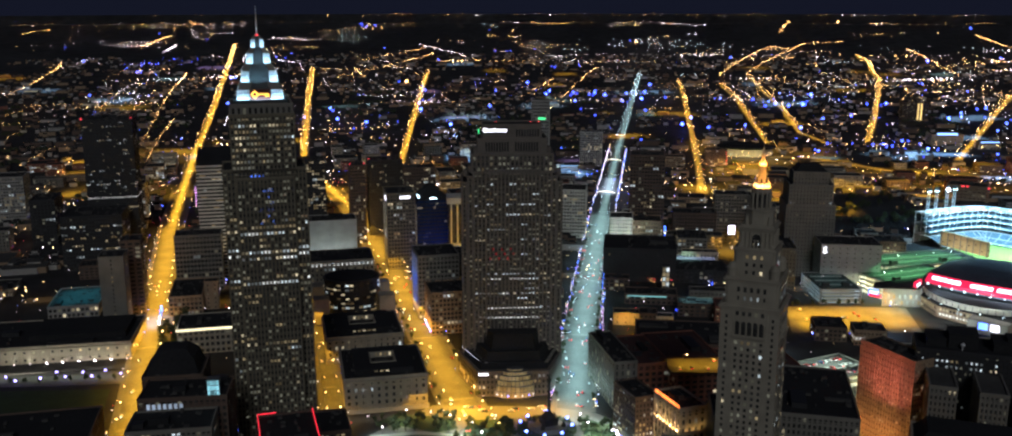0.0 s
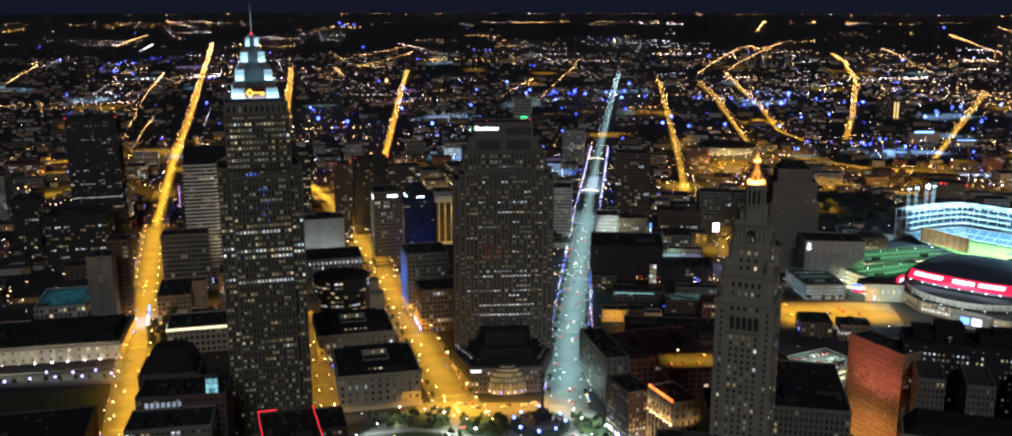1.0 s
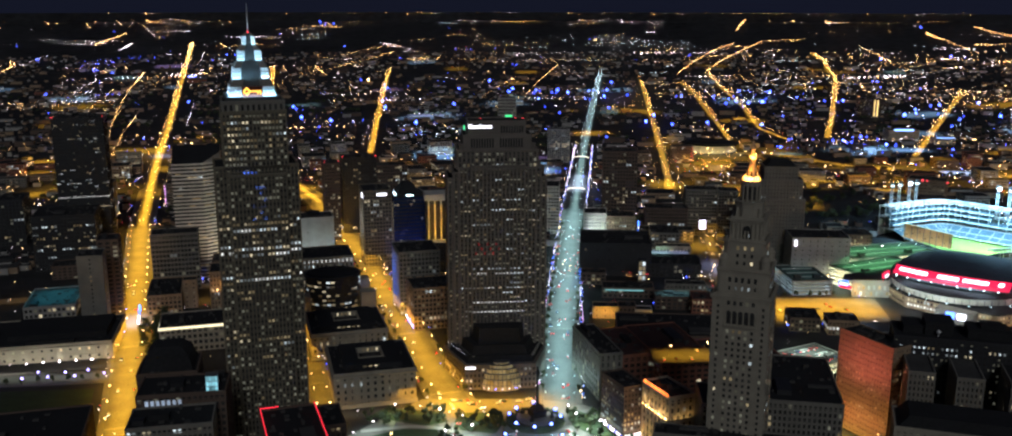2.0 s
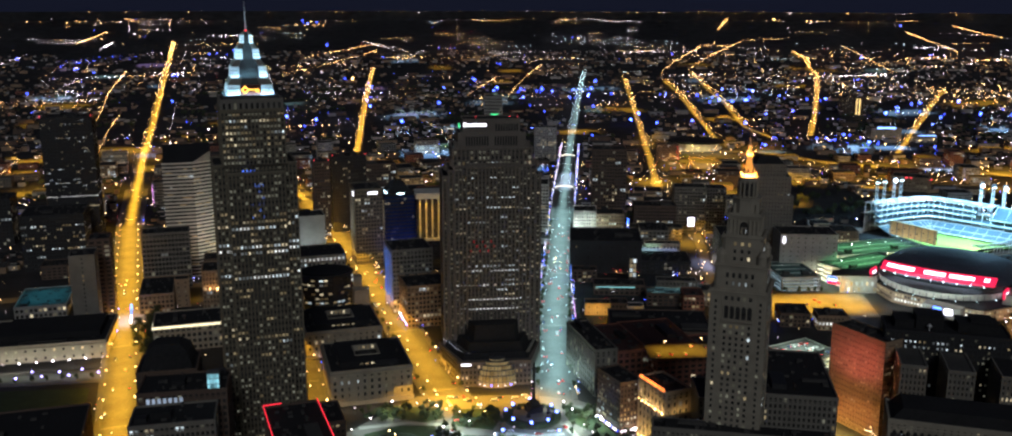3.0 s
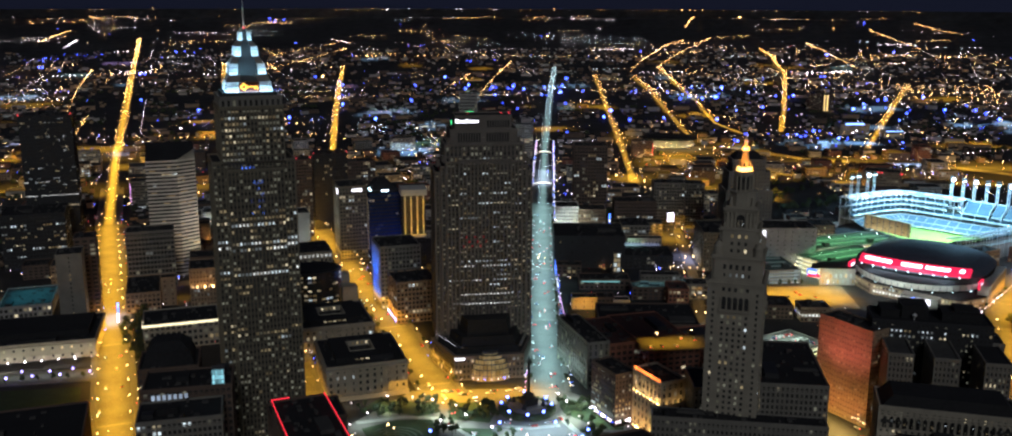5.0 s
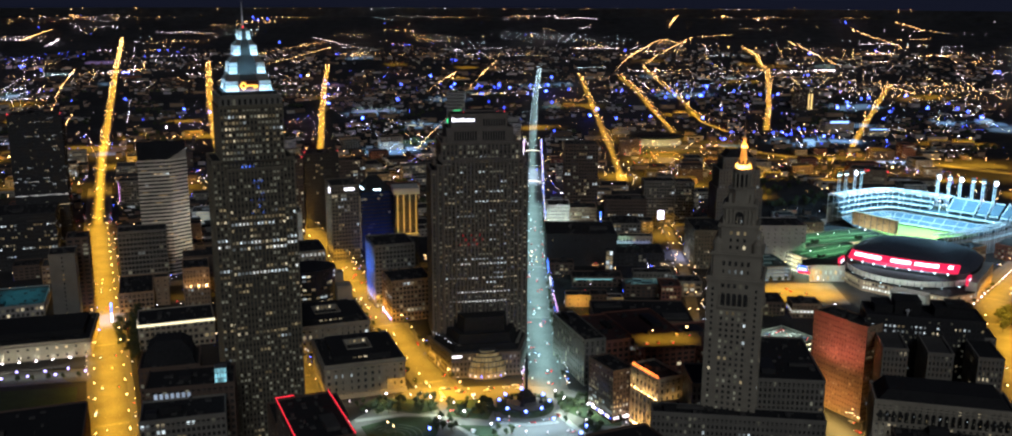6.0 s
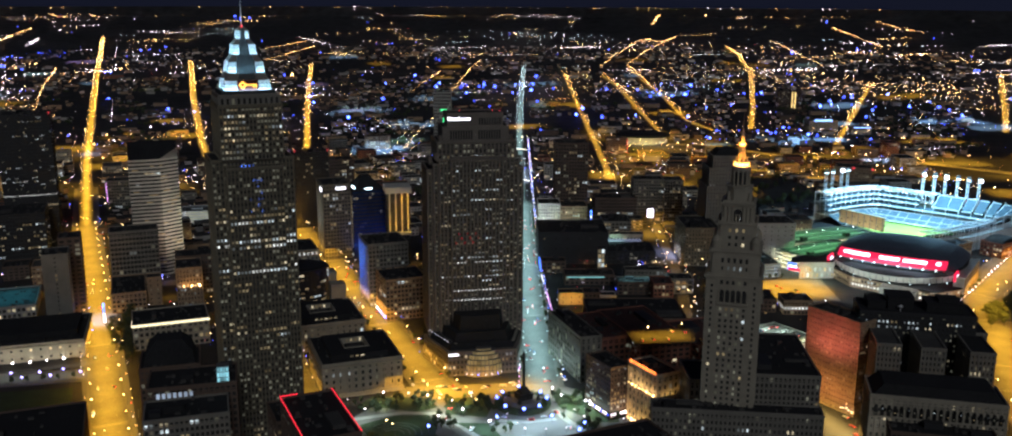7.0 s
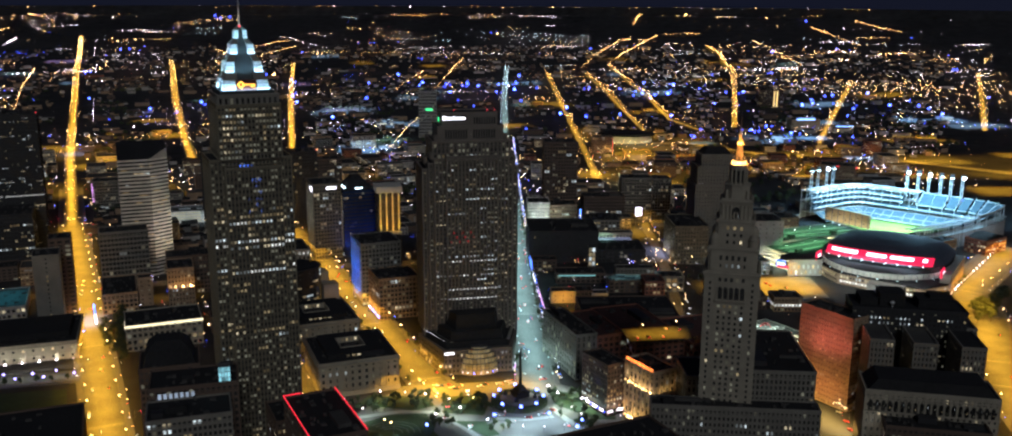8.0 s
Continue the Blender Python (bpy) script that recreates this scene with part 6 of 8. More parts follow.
    bmesh.ops.create_icosphere(bm, subdivisions=2, radius=r, matrix=Matrix.Translation((0, 0, 4.6)))
    part("globe", bm, glow, ob)
    return ob


L_GLOBE = glowing("blue_white_globe", (0.14, 0.20, 1.0), 8.0, 0.2)
lamps = [(24.5, 638), (19, 629), (22.6, 613), (34.7, 606), (46.6, 610), (54.5, 622.4), (52, 634), (38, 646), (14, 596), (52, 592), (-34, 588), (72, 578), (66, 568)]
first = globe_lamp(L_GLOBE, "lamp post with a bright blue-white globe")
first.matrix_world = pose(*lamps[0], 0.18)
for x, y in lamps[1:]:
    copy_thing(first, pose(x, y, 0.18))
second = globe_lamp(L_WHITE, "small lamp post with a white globe", 0.5)
spots = [(-70, 630), (-30, 640), (62, 640), (84, 612), (95, 596), (58, 572), (-8, 612), (8, 590), (-50, 560), (70, 600), (-88, 605), (-20, 655), (100, 580), (30, 575), (-76, 622), (-58, 634), (-44, 646), (-14, 628), (2, 640), (10, 618), (66, 626), (78, 600), (90, 614), (-26, 604), (-6, 582), (44, 572), (22, 600), (-84, 590), (-40, 566), (74, 588), (-62, 650), (-88, 640)]
second.matrix_world = pose(*spots[0], 0.18)
for x, y in spots[1:]:
    copy_thing(second, pose(x, y, 0.18))


# ---- trees ----
def tree(seed, h=9.0, spread=3.6):
    rng = random.Random(seed)
    bm = bmesh.new()
    prism(bm, ring(7, 0.28), 0, h * 0.45, top=0.6)
    for k in range(5):
        a = 2 * math.pi * k / 5 + rng.uniform(-0.3, 0.3)
        lo = Vector((0, 0, h * rng.uniform(0.3, 0.42)))
        hi = Vector((math.cos(a) * spread * 0.6, math.sin(a) * spread * 0.6, h * rng.uniform(0.6, 0.8)))
        side = Vector((-math.sin(a), math.cos(a), 0)) * 0.1
        q = [lo - side, lo + side, hi + side * 0.3, hi - side * 0.3]
        up = Vector((0, 0, 0.16))
        lowv, topv = [bm.verts.new(p) for p in q], [bm.verts.new(p + up) for p in q]
        bm.faces.new(topv)
        bm.faces.new(lowv[::-1])
        for i in range(4):
            bm.faces.new((lowv[i], lowv[(i + 1) % 4], topv[(i + 1) % 4], topv[i]))
    ob = thing("tree", "leafy green street tree with an uneven crown", "tree", pose(0, 0, 0), "trees")
    part("trunk", bm, BARK, ob)
    verts, faces = [], []
    lumps = [(Vector((rng.uniform(-1, 1) * spread * 0.6, rng.uniform(-1, 1) * spread * 0.6, h * rng.uniform(0.45, 0.88))), spread * rng.uniform(0.35, 0.6)) for _ in range(9)]
    for c, r in lumps:
        for _ in range(46):
            d = Vector((rng.gauss(0, 1), rng.gauss(0, 1), rng.gauss(0, 1))).normalized()
            p = c + d * r * rng.uniform(0.6, 1.05)
            t1 = d.orthogonal().normalized()
            t1.rotate(Matrix.Rotation(rng.uniform(0, 6.3), 3, d))
            t2 = d.cross(t1) * rng.uniform(0.25, 0.45)
            t1 = t1 * rng.uniform(0.35, 0.6)
            i = len(verts)
            verts += [p - t1 - t2, p + t1 - t2, p + t1 * 0.6 + t2 + d * 0.15, p - t1 * 0.6 + t2 + d * 0.15]
            faces.append((i, i + 1, i + 2, i + 3))
    data = bpy.data.meshes.new("crown")
    data.from_pydata([tuple(v) for v in verts], [], faces)
    data.materials.append(LEAF)
    crown = new("crown", data)
    crown.parent = ob
    return ob


TREES = [tree(1, 6.6, 2.2), tree(2, 5.0, 1.6), tree(3, 12, 4.8)]
used = [False] * 3
rng = random.Random(17)


def plant(x, y, k=None, z=0.1):
    k = rng.choice((0, 1, 2)) if k is None else k
    p = land(x, y, z)
    m = pose(p.x, p.y, p.z, 0, 0, rng.uniform(0, 360))
    if used[k]:
        copy_thing(TREES[k], m)
    else:
        used[k] = True
        TREES[k].matrix_world = m


GROVES = [(-84, -26, 624, 650, 46), (-18, 14, 608, 640, 34), (-30, -16, 588, 612, 12), (60, 100, 588, 640, 42), (-84, -62, 566, 590, 8), (8, 22, 578, 592, 5), (-60, -30, 560, 572, 6), (64, 84, 562, 588, 12)]
for x0, x1, y0, y1, count in GROVES:
    for _ in range(count):
        x, y = rng.uniform(x0, x1), rng.uniform(y0, y1)
        if (Vector((x, y)) - Vector((37, 624))).length < 23 or x + (y - 640) * 0.6 > 92 or y > 652 - max(0, -20 - x) * 0.1:
            continue
        plant(x, y, rng.choice((0, 1, 1)), 0.2)
for x in range(-384, -290, 11):
    plant(x, 719 + 0.06 * (x + 340) + rng.uniform(-2, 2), 1)
for k in range(9):
    plant(448 + 13 * k + rng.uniform(-3, 3), 752 + 12 * k + rng.uniform(-3, 3), 0)
for x, y in ((-292, 838), (-290, 818), (-284, 800), (-278, 786), (-268, 768), (-262, 800), (-256, 782), (-270, 822), (-276, 836), (-284, 845), (-279, 832), (-283, 822), (-275, 808), (-270, 796), (-281, 858), (-268, 780), (-284, 872), (-262, 764), (-260, 752), (-290, 888)):
    plant(x, y, 2)
for _ in range(28):
    plant(rng.uniform(450, 590), rng.uniform(1230, 1420), 2, 0)
for _ in range(22):
    x = rng.uniform(430, 545)
    plant(x + 12, 610 + (x - 430) * 1.25 + rng.uniform(-6, 6), 0)
for _ in range(16):
    a = rng.random()
    plant(268 + 100 * a, 902 + rng.uniform(-5, 5), 1)

for _ in range(34):
    a = rng.random()
    plant(482 + 76 * a + rng.uniform(-9, 9), 732 + 58 * a + rng.uniform(-9, 9), 2)

for line, wide, gap in ((EUCLID, 24, 26), (SUPERIOR, 26, 24)):
    for p, u in samples(near_part(line, 1050), gap):
        if p.y < 670 or p.y > 1050:
            continue
        for side in (-1, 1):
            q = p + Vector((u.y, -u.x)) * side * (wide / 2 + 1.6)
            plant(q.x, q.y + rng.uniform(-4, 4), 1, 0.15)

# tree canopies and hedges of the middle distance, too many to count
verts, faces = [], []
for _ in range(420):
    a, far = radians(rng.uniform(-34, 34)), rng.uniform(1250, 3200)
    x0, y0 = MID.x + far * math.sin(a), MID.y + far * math.cos(a)
    if min((Vector((x0, y0)) - p).length for _n, line, _w, _g, _c, _s in STREETS for p, _u in samples(line, 120)) < 75:
        continue
    if (Vector((x0, y0)) - Vector((632, 1085))).length < 190:
        continue
    for _k in range(rng.randint(2, 6)):
        cx, cy, r = x0 + rng.uniform(-30, 30), y0 + rng.uniform(-14, 14), rng.uniform(4, 7)
        base = land(cx, cy, 0)
        for _j in range(40):
            d = Vector((rng.gauss(0, 1), rng.gauss(0, 1), abs(rng.gauss(0, 1)))).normalized()
            p = base + Vector((0, 0, 3)) + d * r * rng.uniform(0.7, 1.0)
            t1 = d.orthogonal().normalized() * rng.uniform(1.0, 1.8)
            t2 = d.cross(t1) * rng.uniform(0.6, 0.9)
            i = len(verts)
            verts += [tuple(p - t1 - t2), tuple(p + t1 - t2), tuple(p + t1 + t2), tuple(p - t1 + t2)]
            faces.append((i, i + 1, i + 2, i + 3))
data = bpy.data.meshes.new("distant_trees")
data.from_pydata(verts, [], faces)
data.materials.append(LEAF)
tagged(new("distant_trees", data), "dark tree canopies between the far blocks", "trees", kind="stuff")

# ---- assembly hall front and lawn ----
polygon("lawn", [(-420, 600), (-276, 622), (-284, 670), (-292, 704), (-420, 700)], 0.14, GRASS, "dark mown lawn before the long hall", "lawn")
ob = find("assembly_hall", "long pale classical hall with a black roof")
for k in range(8):
    strip(ob, "wall_lamp", (30.6 + 12.5 * k, -2.4, 0.3), (31.6 + 12.5 * k, -1.8, 0.9), L_WHITE)
    wash(ob, (31 + 12.5 * k, -2.6, 1.0), (31 + 12.5 * k, -0.4, 7), 2.0, 0.6, 150, (1.0, 0.95, 0.66), 110)
bm = bmesh.new()
ring_wall(bm, -1.2, -1.2, 123.2, 71.2, 11.5, 12.6, 1.7)
part("cornice", bm, LIMESTONE, ob)
bm = bmesh.new()
box(bm, 40, 14, 14.2, 116, 60, 19)
part("stage_roof", bm, ROOFTAR, ob)
third = globe_lamp(glowing("violet_globe", (0.45, 0.35, 1.0), 4.0, 0.3), "lamp post with a violet-white globe", 1.0)
spots = [(-378, 719), (-367, 711), (-350, 716), (-332, 719), (-312, 720), (-306, 732), (-291.4, 725), (-395, 712), (-343, 729), (-322, 728)]
third.matrix_world = pose(*spots[0], 0.1)
for x, y in spots[1:]:
    copy_thing(third, pose(x, y, 0.1))
lot_light(-345, 728, 110, 8, 3, 2.2, (0.95, 1.0, 0.7), 9)
data = bpy.data.lights.new("wall_washer", "AREA")
data.shape, data.size, data.size_y, data.energy, data.color = "RECTANGLE", 110, 2, 5200, (1.0, 0.86, 0.6)
new("wall_washer", data).matrix_world = look((-345, 740, 1.5), (-350, 766, 8))
polygon("pavement", [(-410, 708), (-288, 715), (-288, 742), (-410, 738)], 0.16, PAVING, "pale forecourt of the long hall", "pavement", thick=0.2)


# teal-lit plaza roof
ob = thing("low_building", "low building with a teal-lit roof garden", "building", pose(-412, 873, 0, 0, 0, 12), "downtown buildings")
block(ob, 0, 0, 44, 62, 0, 11, CONCRETE, 2, 4, 0.3, random.Random(4), clutter=True, roof=ROOFGREY)
OCCUPIED.append((-392, 905, 22, 31, 12))
lot_light(-396, 908, 38, 50, 12, 1.7, (0.1, 0.75, 0.9), 20)


# ---- arena ----
def lofted(bm, rings, mi=0, cap=True):
    """A skin through closed loops of points."""
    vs = [[bm.verts.new(p) for p in loop] for loop in rings]
    n = len(vs[0])
    for a, b in zip(vs, vs[1:]):
        for i in range(n):
            bm.faces.new((a[i], a[(i + 1) % n], b[(i + 1) % n], b[i])).material_index = mi
    if cap:
        bm.faces.new(vs[-1])


def oval(n, rx, ry, z, cy=0.0, power=2.6):
    out = []
    for i in range(n):
        a = 2 * math.pi * i / n
        c, s = math.cos(a), math.sin(a)
        out.append((rx * math.copysign(abs(c) ** (2 / power), c), cy + ry * math.copysign(abs(s) ** (2 / power), s), z))
    return out


def arena():
    ob = thing("arena", "round sports arena with a dark domed roof and red sign", "arena", pose(484, 884, 0, 0, 0, -43))
    OCCUPIED.append((492, 884, 85, 100, -33))
    pale = surface("arena_panel", (0.5, 0.49, 0.45), rough=0.5)
    bm = bmesh.new()
    prism(bm, [(-60, -36), (-34, -62), (46, -75), (51, -73), (68, -46), (66, 60), (20, 84), (-40, 80), (-60, 40)], 0, 11.5)
    part("base", bm, TAN, ob, "tan stone base with a sharp prow")
    bm = bmesh.new()
    prism(bm, [(-61, -36), (-34, -63), (46, -76), (52, -74), (69, -46), (67, 60), (20, 85), (-40, 81), (-61, 40)], 11.51, 12.6)
    part("base_roof", bm, ROOFTAR, ob)
    bm = bmesh.new()
    lofted(bm, [oval(64, 58.0, 62, 11.6, 4, 2.0), oval(64, 65.5, 74, 14.0, 4, 2.0), oval(64, 67.0, 77, 20.5, 4, 2.0)], cap=False)
    part("lower_band", bm, pale, ob)
    bm = bmesh.new()
    lofted(bm, [oval(64, 67.0, 77, 20.5, 4, 2.0), oval(64, 65.0, 72.5, 20.8, 5, 2.1), oval(64, 62.0, 62, 23.5, 6, 2.6)], cap=False)
    part("terrace_roof", bm, ROOFTAR, ob)
    bm = bmesh.new()
    lofted(bm, [oval(64, 62.2, 60.6, 20, 8, 3.4), oval(64, 63.0, 61.5, 26, 8, 3.4)], cap=False)
    part("upper_band", bm, ROOFTAR, ob)
    bm = bmesh.new()
    lofted(bm, [oval(64, 63.0, 61.5, 26, 8, 3.4), oval(64, 62.1, 60.5, 26.8, 8, 3.4), oval(64, 57.4, 56.6, 30, 10, 3.3), oval(64, 48.4, 48.8, 33.2, 13, 2.8), oval(64, 34.2, 35.2, 36.0, 16, 2.4), oval(64, 14.4, 16.6, 37.6, 18, 2.1)])
    part("dome_roof", bm, surface("arena_roof", (0.10, 0.115, 0.15), rough=0.42, var=0.5, fine=0.4, coarse=0.04), ob)
    for k in range(11):
        bm = bmesh.new()
        x = -50 + 10 * k
        box(bm, x - 0.25, -46 + 0.006 * x * x, 32.2 - 0.0004 * x * x, x + 0.25, 62, 33.0 - 0.0009 * x * x)
        part("roof_seam", bm, ROOFGREY, ob)
    for k in range(9):
        a = -2.5 + 0.235 * k
        bm = bmesh.new()
        blob(bm, (-48 + 11.5 * k, 11 - 67 * math.sqrt(1 - ((-48 + 11.5 * k) / 110) ** 2), 27.0), 0.75)
        part("floodlight", bm, L_LED, ob)
    # roof sign on the front of the dome
    bm = bmesh.new()
    inner = bmesh.new()
    n = 24
    rows = []
    for i in range(n + 1):
        x = -52 + 104 * i / n
        y = 11 - 61 * math.sqrt(1 - (x / 110) ** 2)
        rows.append([bm.verts.new((x, y - 3.5, 29.2)), bm.verts.new((x, y + 6, 34.4)), bm.verts.new((x, y + 6, 32)), bm.verts.new((x, y - 3.5, 27.4))])
    for a, b in zip(rows, rows[1:]):
        for k in range(4):
            bm.faces.new((a[k], b[k], b[(k + 1) % 4], a[(k + 1) % 4]))
    sign = part("roof_sign", bm, L_SIGNRED, ob, "long curved red glowing roof sign")
    for i, (f0, f1) in enumerate(((0.05, 0.10), (0.104, 0.15), (0.155, 0.20), (0.204, 0.25), (0.254, 0.31), (0.40, 0.44), (0.443, 0.49), (0.494, 0.54), (0.545, 0.585), (0.62, 0.66), (0.664, 0.71), (0.714, 0.76), (0.764, 0.83), (0.91, 0.95))):
        bm = bmesh.new()
        loop = []
        for f, s in ((f0, 0.28), (f1, 0.28), (f1, 0.72), (f0, 0.72)):
            x = -52 + 104 * f
            y = 11 - 61 * math.sqrt(1 - (x / 110) ** 2)
            loop.append(bm.verts.new((x, y - 3.5 + 9.5 * s - 0.25, 29.2 + 5.2 * s + 0.35)))
        bm.faces.new(loop)
        bmesh.ops.solidify(bm, geom=bm.faces[:], thickness=0.3)
        part("sign_bar", bm, L_SIGNWHITE, sign, "white glowing sign bar")
    for x, y, w in ((-61, -40, 1), (61, -40, 1)):
        bm = bmesh.new()
        box(bm, x - 1, y - 7, 17.5, x + 1, y + 9, 25)
        s2 = part("side_sign", bm, L_SIGNRED, ob, "red lit wall sign")
        bm = bmesh.new()
        box(bm, x - 1.3, y - 4, 19.5, x + 1.3, y + 6, 22.5)
        part("sign_bar", bm, L_SIGNWHITE, s2)
    for x, tone in ((14, L_LEDBLUE), (24, L_SCREEN)):
        bm = bmesh.new()
        box(bm, x - 4, -86.4, 5, x + 3, -85.8, 10.5)
        part("entrance_screen", bm, tone, ob, "lit entrance screen")
    # side wing with a thin sloping roof and a glazed concourse
    bm = bmesh.new()
    prism(bm, [(-56, -46), (-60, 12), (-96, -56), (-92, -71)], 18.5, 20.0)
    wing = part("wing_roof", bm, ROOFTAR, ob, "thin dark sloping wing roof")
    bm = bmesh.new()
    prism(bm, [(-56, -42), (-60, 6), (-89, -52), (-85, -63)], 0, 18.4)
    part("wing_wall", bm, pale, wing)
    for k in range(14):
        f = k / 13
        x, y = -57 - 27 * f, -43 - 20 * f
        bm = bmesh.new()
        box(bm, x - 1.0, y - 0.5, 2 + 6 * (k % 2), x + 1.0, y - 0.1, 6 + 6 * (k % 2))
        part("concourse_window", bm, COOLPANE if k % 3 else WARM, wing)
    bm = bmesh.new()
    box(bm, -95, -73, 11.5, -86, -71.5, 18.2)
    s3 = part("wing_sign", bm, L_LEDBLUE, wing, "blue and red lit corner sign")
    bm = bmesh.new()
    box(bm, -94, -73.4, 11.0, -82, -73.05, 13.4)
    part("sign_bar", bm, L_SIGNRED, s3)
    bm = bmesh.new()
    box(bm, -94, -73.4, 14.0, -86, -73.05, 16.0)
    part("sign_bar", bm, L_SIGNWHITE, s3)
    # side wall with ribs
    bm = bmesh.new()
    box(bm, 60, -46, 0, 70, 40, 22)
    side_wall = part("side_wall", bm, pale, ob)
    for k in range(14):
        bm = bmesh.new()
        box(bm, 70, -45 + 6.2 * k, 0.5, 70.6, -44 + 6.2 * k, 21.5)
        part("rib", bm, TAN, side_wall)
    bm = bmesh.new()
    box(bm, 0, -85.6, 0, 34, -56, 12)
    part("entrance_block", bm, GREYSTONE, ob)
    for (ax, ay), (bx, by) in (((-60, -36), (-34, -62)), ((-34, -62), (46, -75)), ((51, -73), (68, -46))):
        u = Vector((bx - ax, by - ay))
        run, u = u.length, u.normalized()
        windows(ob, [((ax + u.x * 2, ay + u.y * 2), (u.x, u.y), (u.y, -u.x), run - 4)], 1.5, 10.5, 2, 3.2, 0.8, random.Random(int(run)), (0.6, 0.5), mixes=(0.5, 0.3, 0.2))

arena()
ob = find("arena", "round sports arena with a dark domed roof and red sign")
for k in range(30):
    a = -3.0 + 0.095 * k
    x, y = 66.6 * math.cos(a), 4 + 75.6 * math.sin(a)
    strip(ob, "panel_rib", (x - 0.25, y - 0.7, 14.6), (x + 0.25, y + 0.3, 20.3), STEEL)
    if k % 3 == 1:
        strip(ob, "eave_lamp", (x * 0.99 - 0.5, y * 0.985 - 0.3, 13.0), (x * 0.99 + 0.3, y * 0.985 + 0.3, 13.5), L_LED)
# added washes with no visible fixture brighten the arena's pale band and walls
for k in range(5):
    wash(ob, (-52 + 24 * k, -101, 9), (-50 + 24 * k, -70, 14.5), 6, 1.5, 800, (0.9, 1.0, 0.92), 70)
wash(ob, (-6, -122, 6), (-2, -76, 15), 110, 2, 9000, (0.9, 1.0, 0.86), 150)
wash(ob, (100, -20, 4), (70, -10, 12), 80, 2, 3000, (1.0, 0.8, 0.5), 150)
# unseen area lamps brighten the arena's front and forecourt
lot_light(430, 832, 100, 10, -43, 4, (1.0, 0.96, 0.8), 24, 150)
lot_light(444, 846, 90, 5, -43, 16, (0.8, 0.95, 1.0), 30, 120)
lot_light(398, 895, 24, 60, -33, 5, (0.75, 1.0, 0.6), 18)
lot_light(560, 850, 24, 90, -33, 1.6, SODIUM, 18)
lot_light(378, 508, 36, 100, -20, 9.0, SODIUM, 12, 150)


# ---- ballpark ----
def ballpark():
    ob = thing("ballpark", "floodlit baseball stadium with steep blue seating decks and white steel", "stadium", pose(0, 0, 0))
    OCCUPIED.append((625, 1070, 112, 118, 0))
    corners = [(518, 1148), (545, 1162), (580, 1175), (610, 1181), (630, 1171), (655, 1140), (690, 1096), (715, 1062), (727, 1038), (722, 1015), (700, 1001), (660, 986), (627, 974), (592, 966), (564, 961)]
    line = [p for p, _u in samples(corners, 4.0)]
    n = len(line)
    heart = Vector((603, 1064))
    inward = []
    for i in range(n):
        u = (line[min(n - 1, i + 5)] - line[max(0, i - 5)]).normalized()
        v = Vector((u.y, -u.x))
        inward.append(v if v.dot(heart - line[i]) > 0 else -v)

    def at(s, d):
        i = max(0, min(n - 1, round(s * (n - 1))))
        return line[i] + inward[i] * d

    def low(s):
        return 1.0 - 0.30 * max(0.0, min(1.0, (s - 0.66) / 0.3))

    def deck(name, d0, z0, d1, z1, s0, s1, material, thick=0.8, label="", into=None):
        bm = bmesh.new()
        rows = []
        i0, i1 = round(s0 * (n - 1)), round(s1 * (n - 1))
        for i in range(i0, i1 + 1):
            s = i / (n - 1)
            p, q, k = at(s, d0), at(s, d1), low(s)
            rows.append([bm.verts.new((*p, z0 * k)), bm.verts.new((*q, z1 * k)), bm.verts.new((*q, z1 * k - thick)), bm.verts.new((*p, z0 * k - thick))])
        for a, b in zip(rows, rows[1:]):
            for k in range(4):
                bm.faces.new((a[k], b[k], b[(k + 1) % 4], a[(k + 1) % 4]))
        bm.faces.new(rows[0])
        bm.faces.new(rows[-1][::-1])
        return part(name, bm, material, into or ob, label)

    def beam(bm, a, b, w):
        a, b = Vector(a), Vector(b)
        u = (b - a).normalized()
        e = u.orthogonal().normalized() * w
        f = u.cross(e)
        lo, hi = [bm.verts.new(a + x) for x in (e, f, -e, -f)], [bm.verts.new(b + x) for x in (e, f, -e, -f)]
        for k in range(4):
            bm.faces.new((lo[k], lo[(k + 1) % 4], hi[(k + 1) % 4], hi[k]))

    lower = deck("lower_deck", 46, 2, 24, 11, 0, 1, SEATING, label="lower bowl of blue seats")
    for k in range(36):
        s = (k + 0.5) / 36
        bm = bmesh.new()
        beam(bm, (*at(s, 46), 2.4 * low(s)), (*at(s, 24), 11.4 * low(s)), 0.45)
        part("aisle", bm, CONCRETE, lower)
    deck("cross_walk", 36, 6.5, 34.4, 6.8, 0, 1, CONCRETE, 0.4)
    deck("field_rail", 46.6, 3.2, 46.2, 3.2, 0, 1, WHITESTEEL, 1.4)
    deck("concourse", 24, 11.2, 2, 11.4, 0, 1, CONCRETE)
    deck("club_fascia", 22.4, 17.6, 22, 17.6, 0, 1, WHITESTEEL, 1.7, "white club deck fascia")
    deck("club_deck", 22, 15.8, 14, 19.5, 0, 1, SEATING)
    deck("back_wall", 13, 33, 12.4, 33, 0.02, 0.36, DARKMETAL, 20)
    deck("outer_wall", 0.6, 21, 0, 21, 0, 1, CONCRETE, 21)
    deck("suite_glass", 14, 24.5, 13.4, 24.5, 0.36, 1, GLASS, 5)
    deck("rim_walk", 8, 24.8, -1.5, 25.0, 0, 1, CONCRETE)
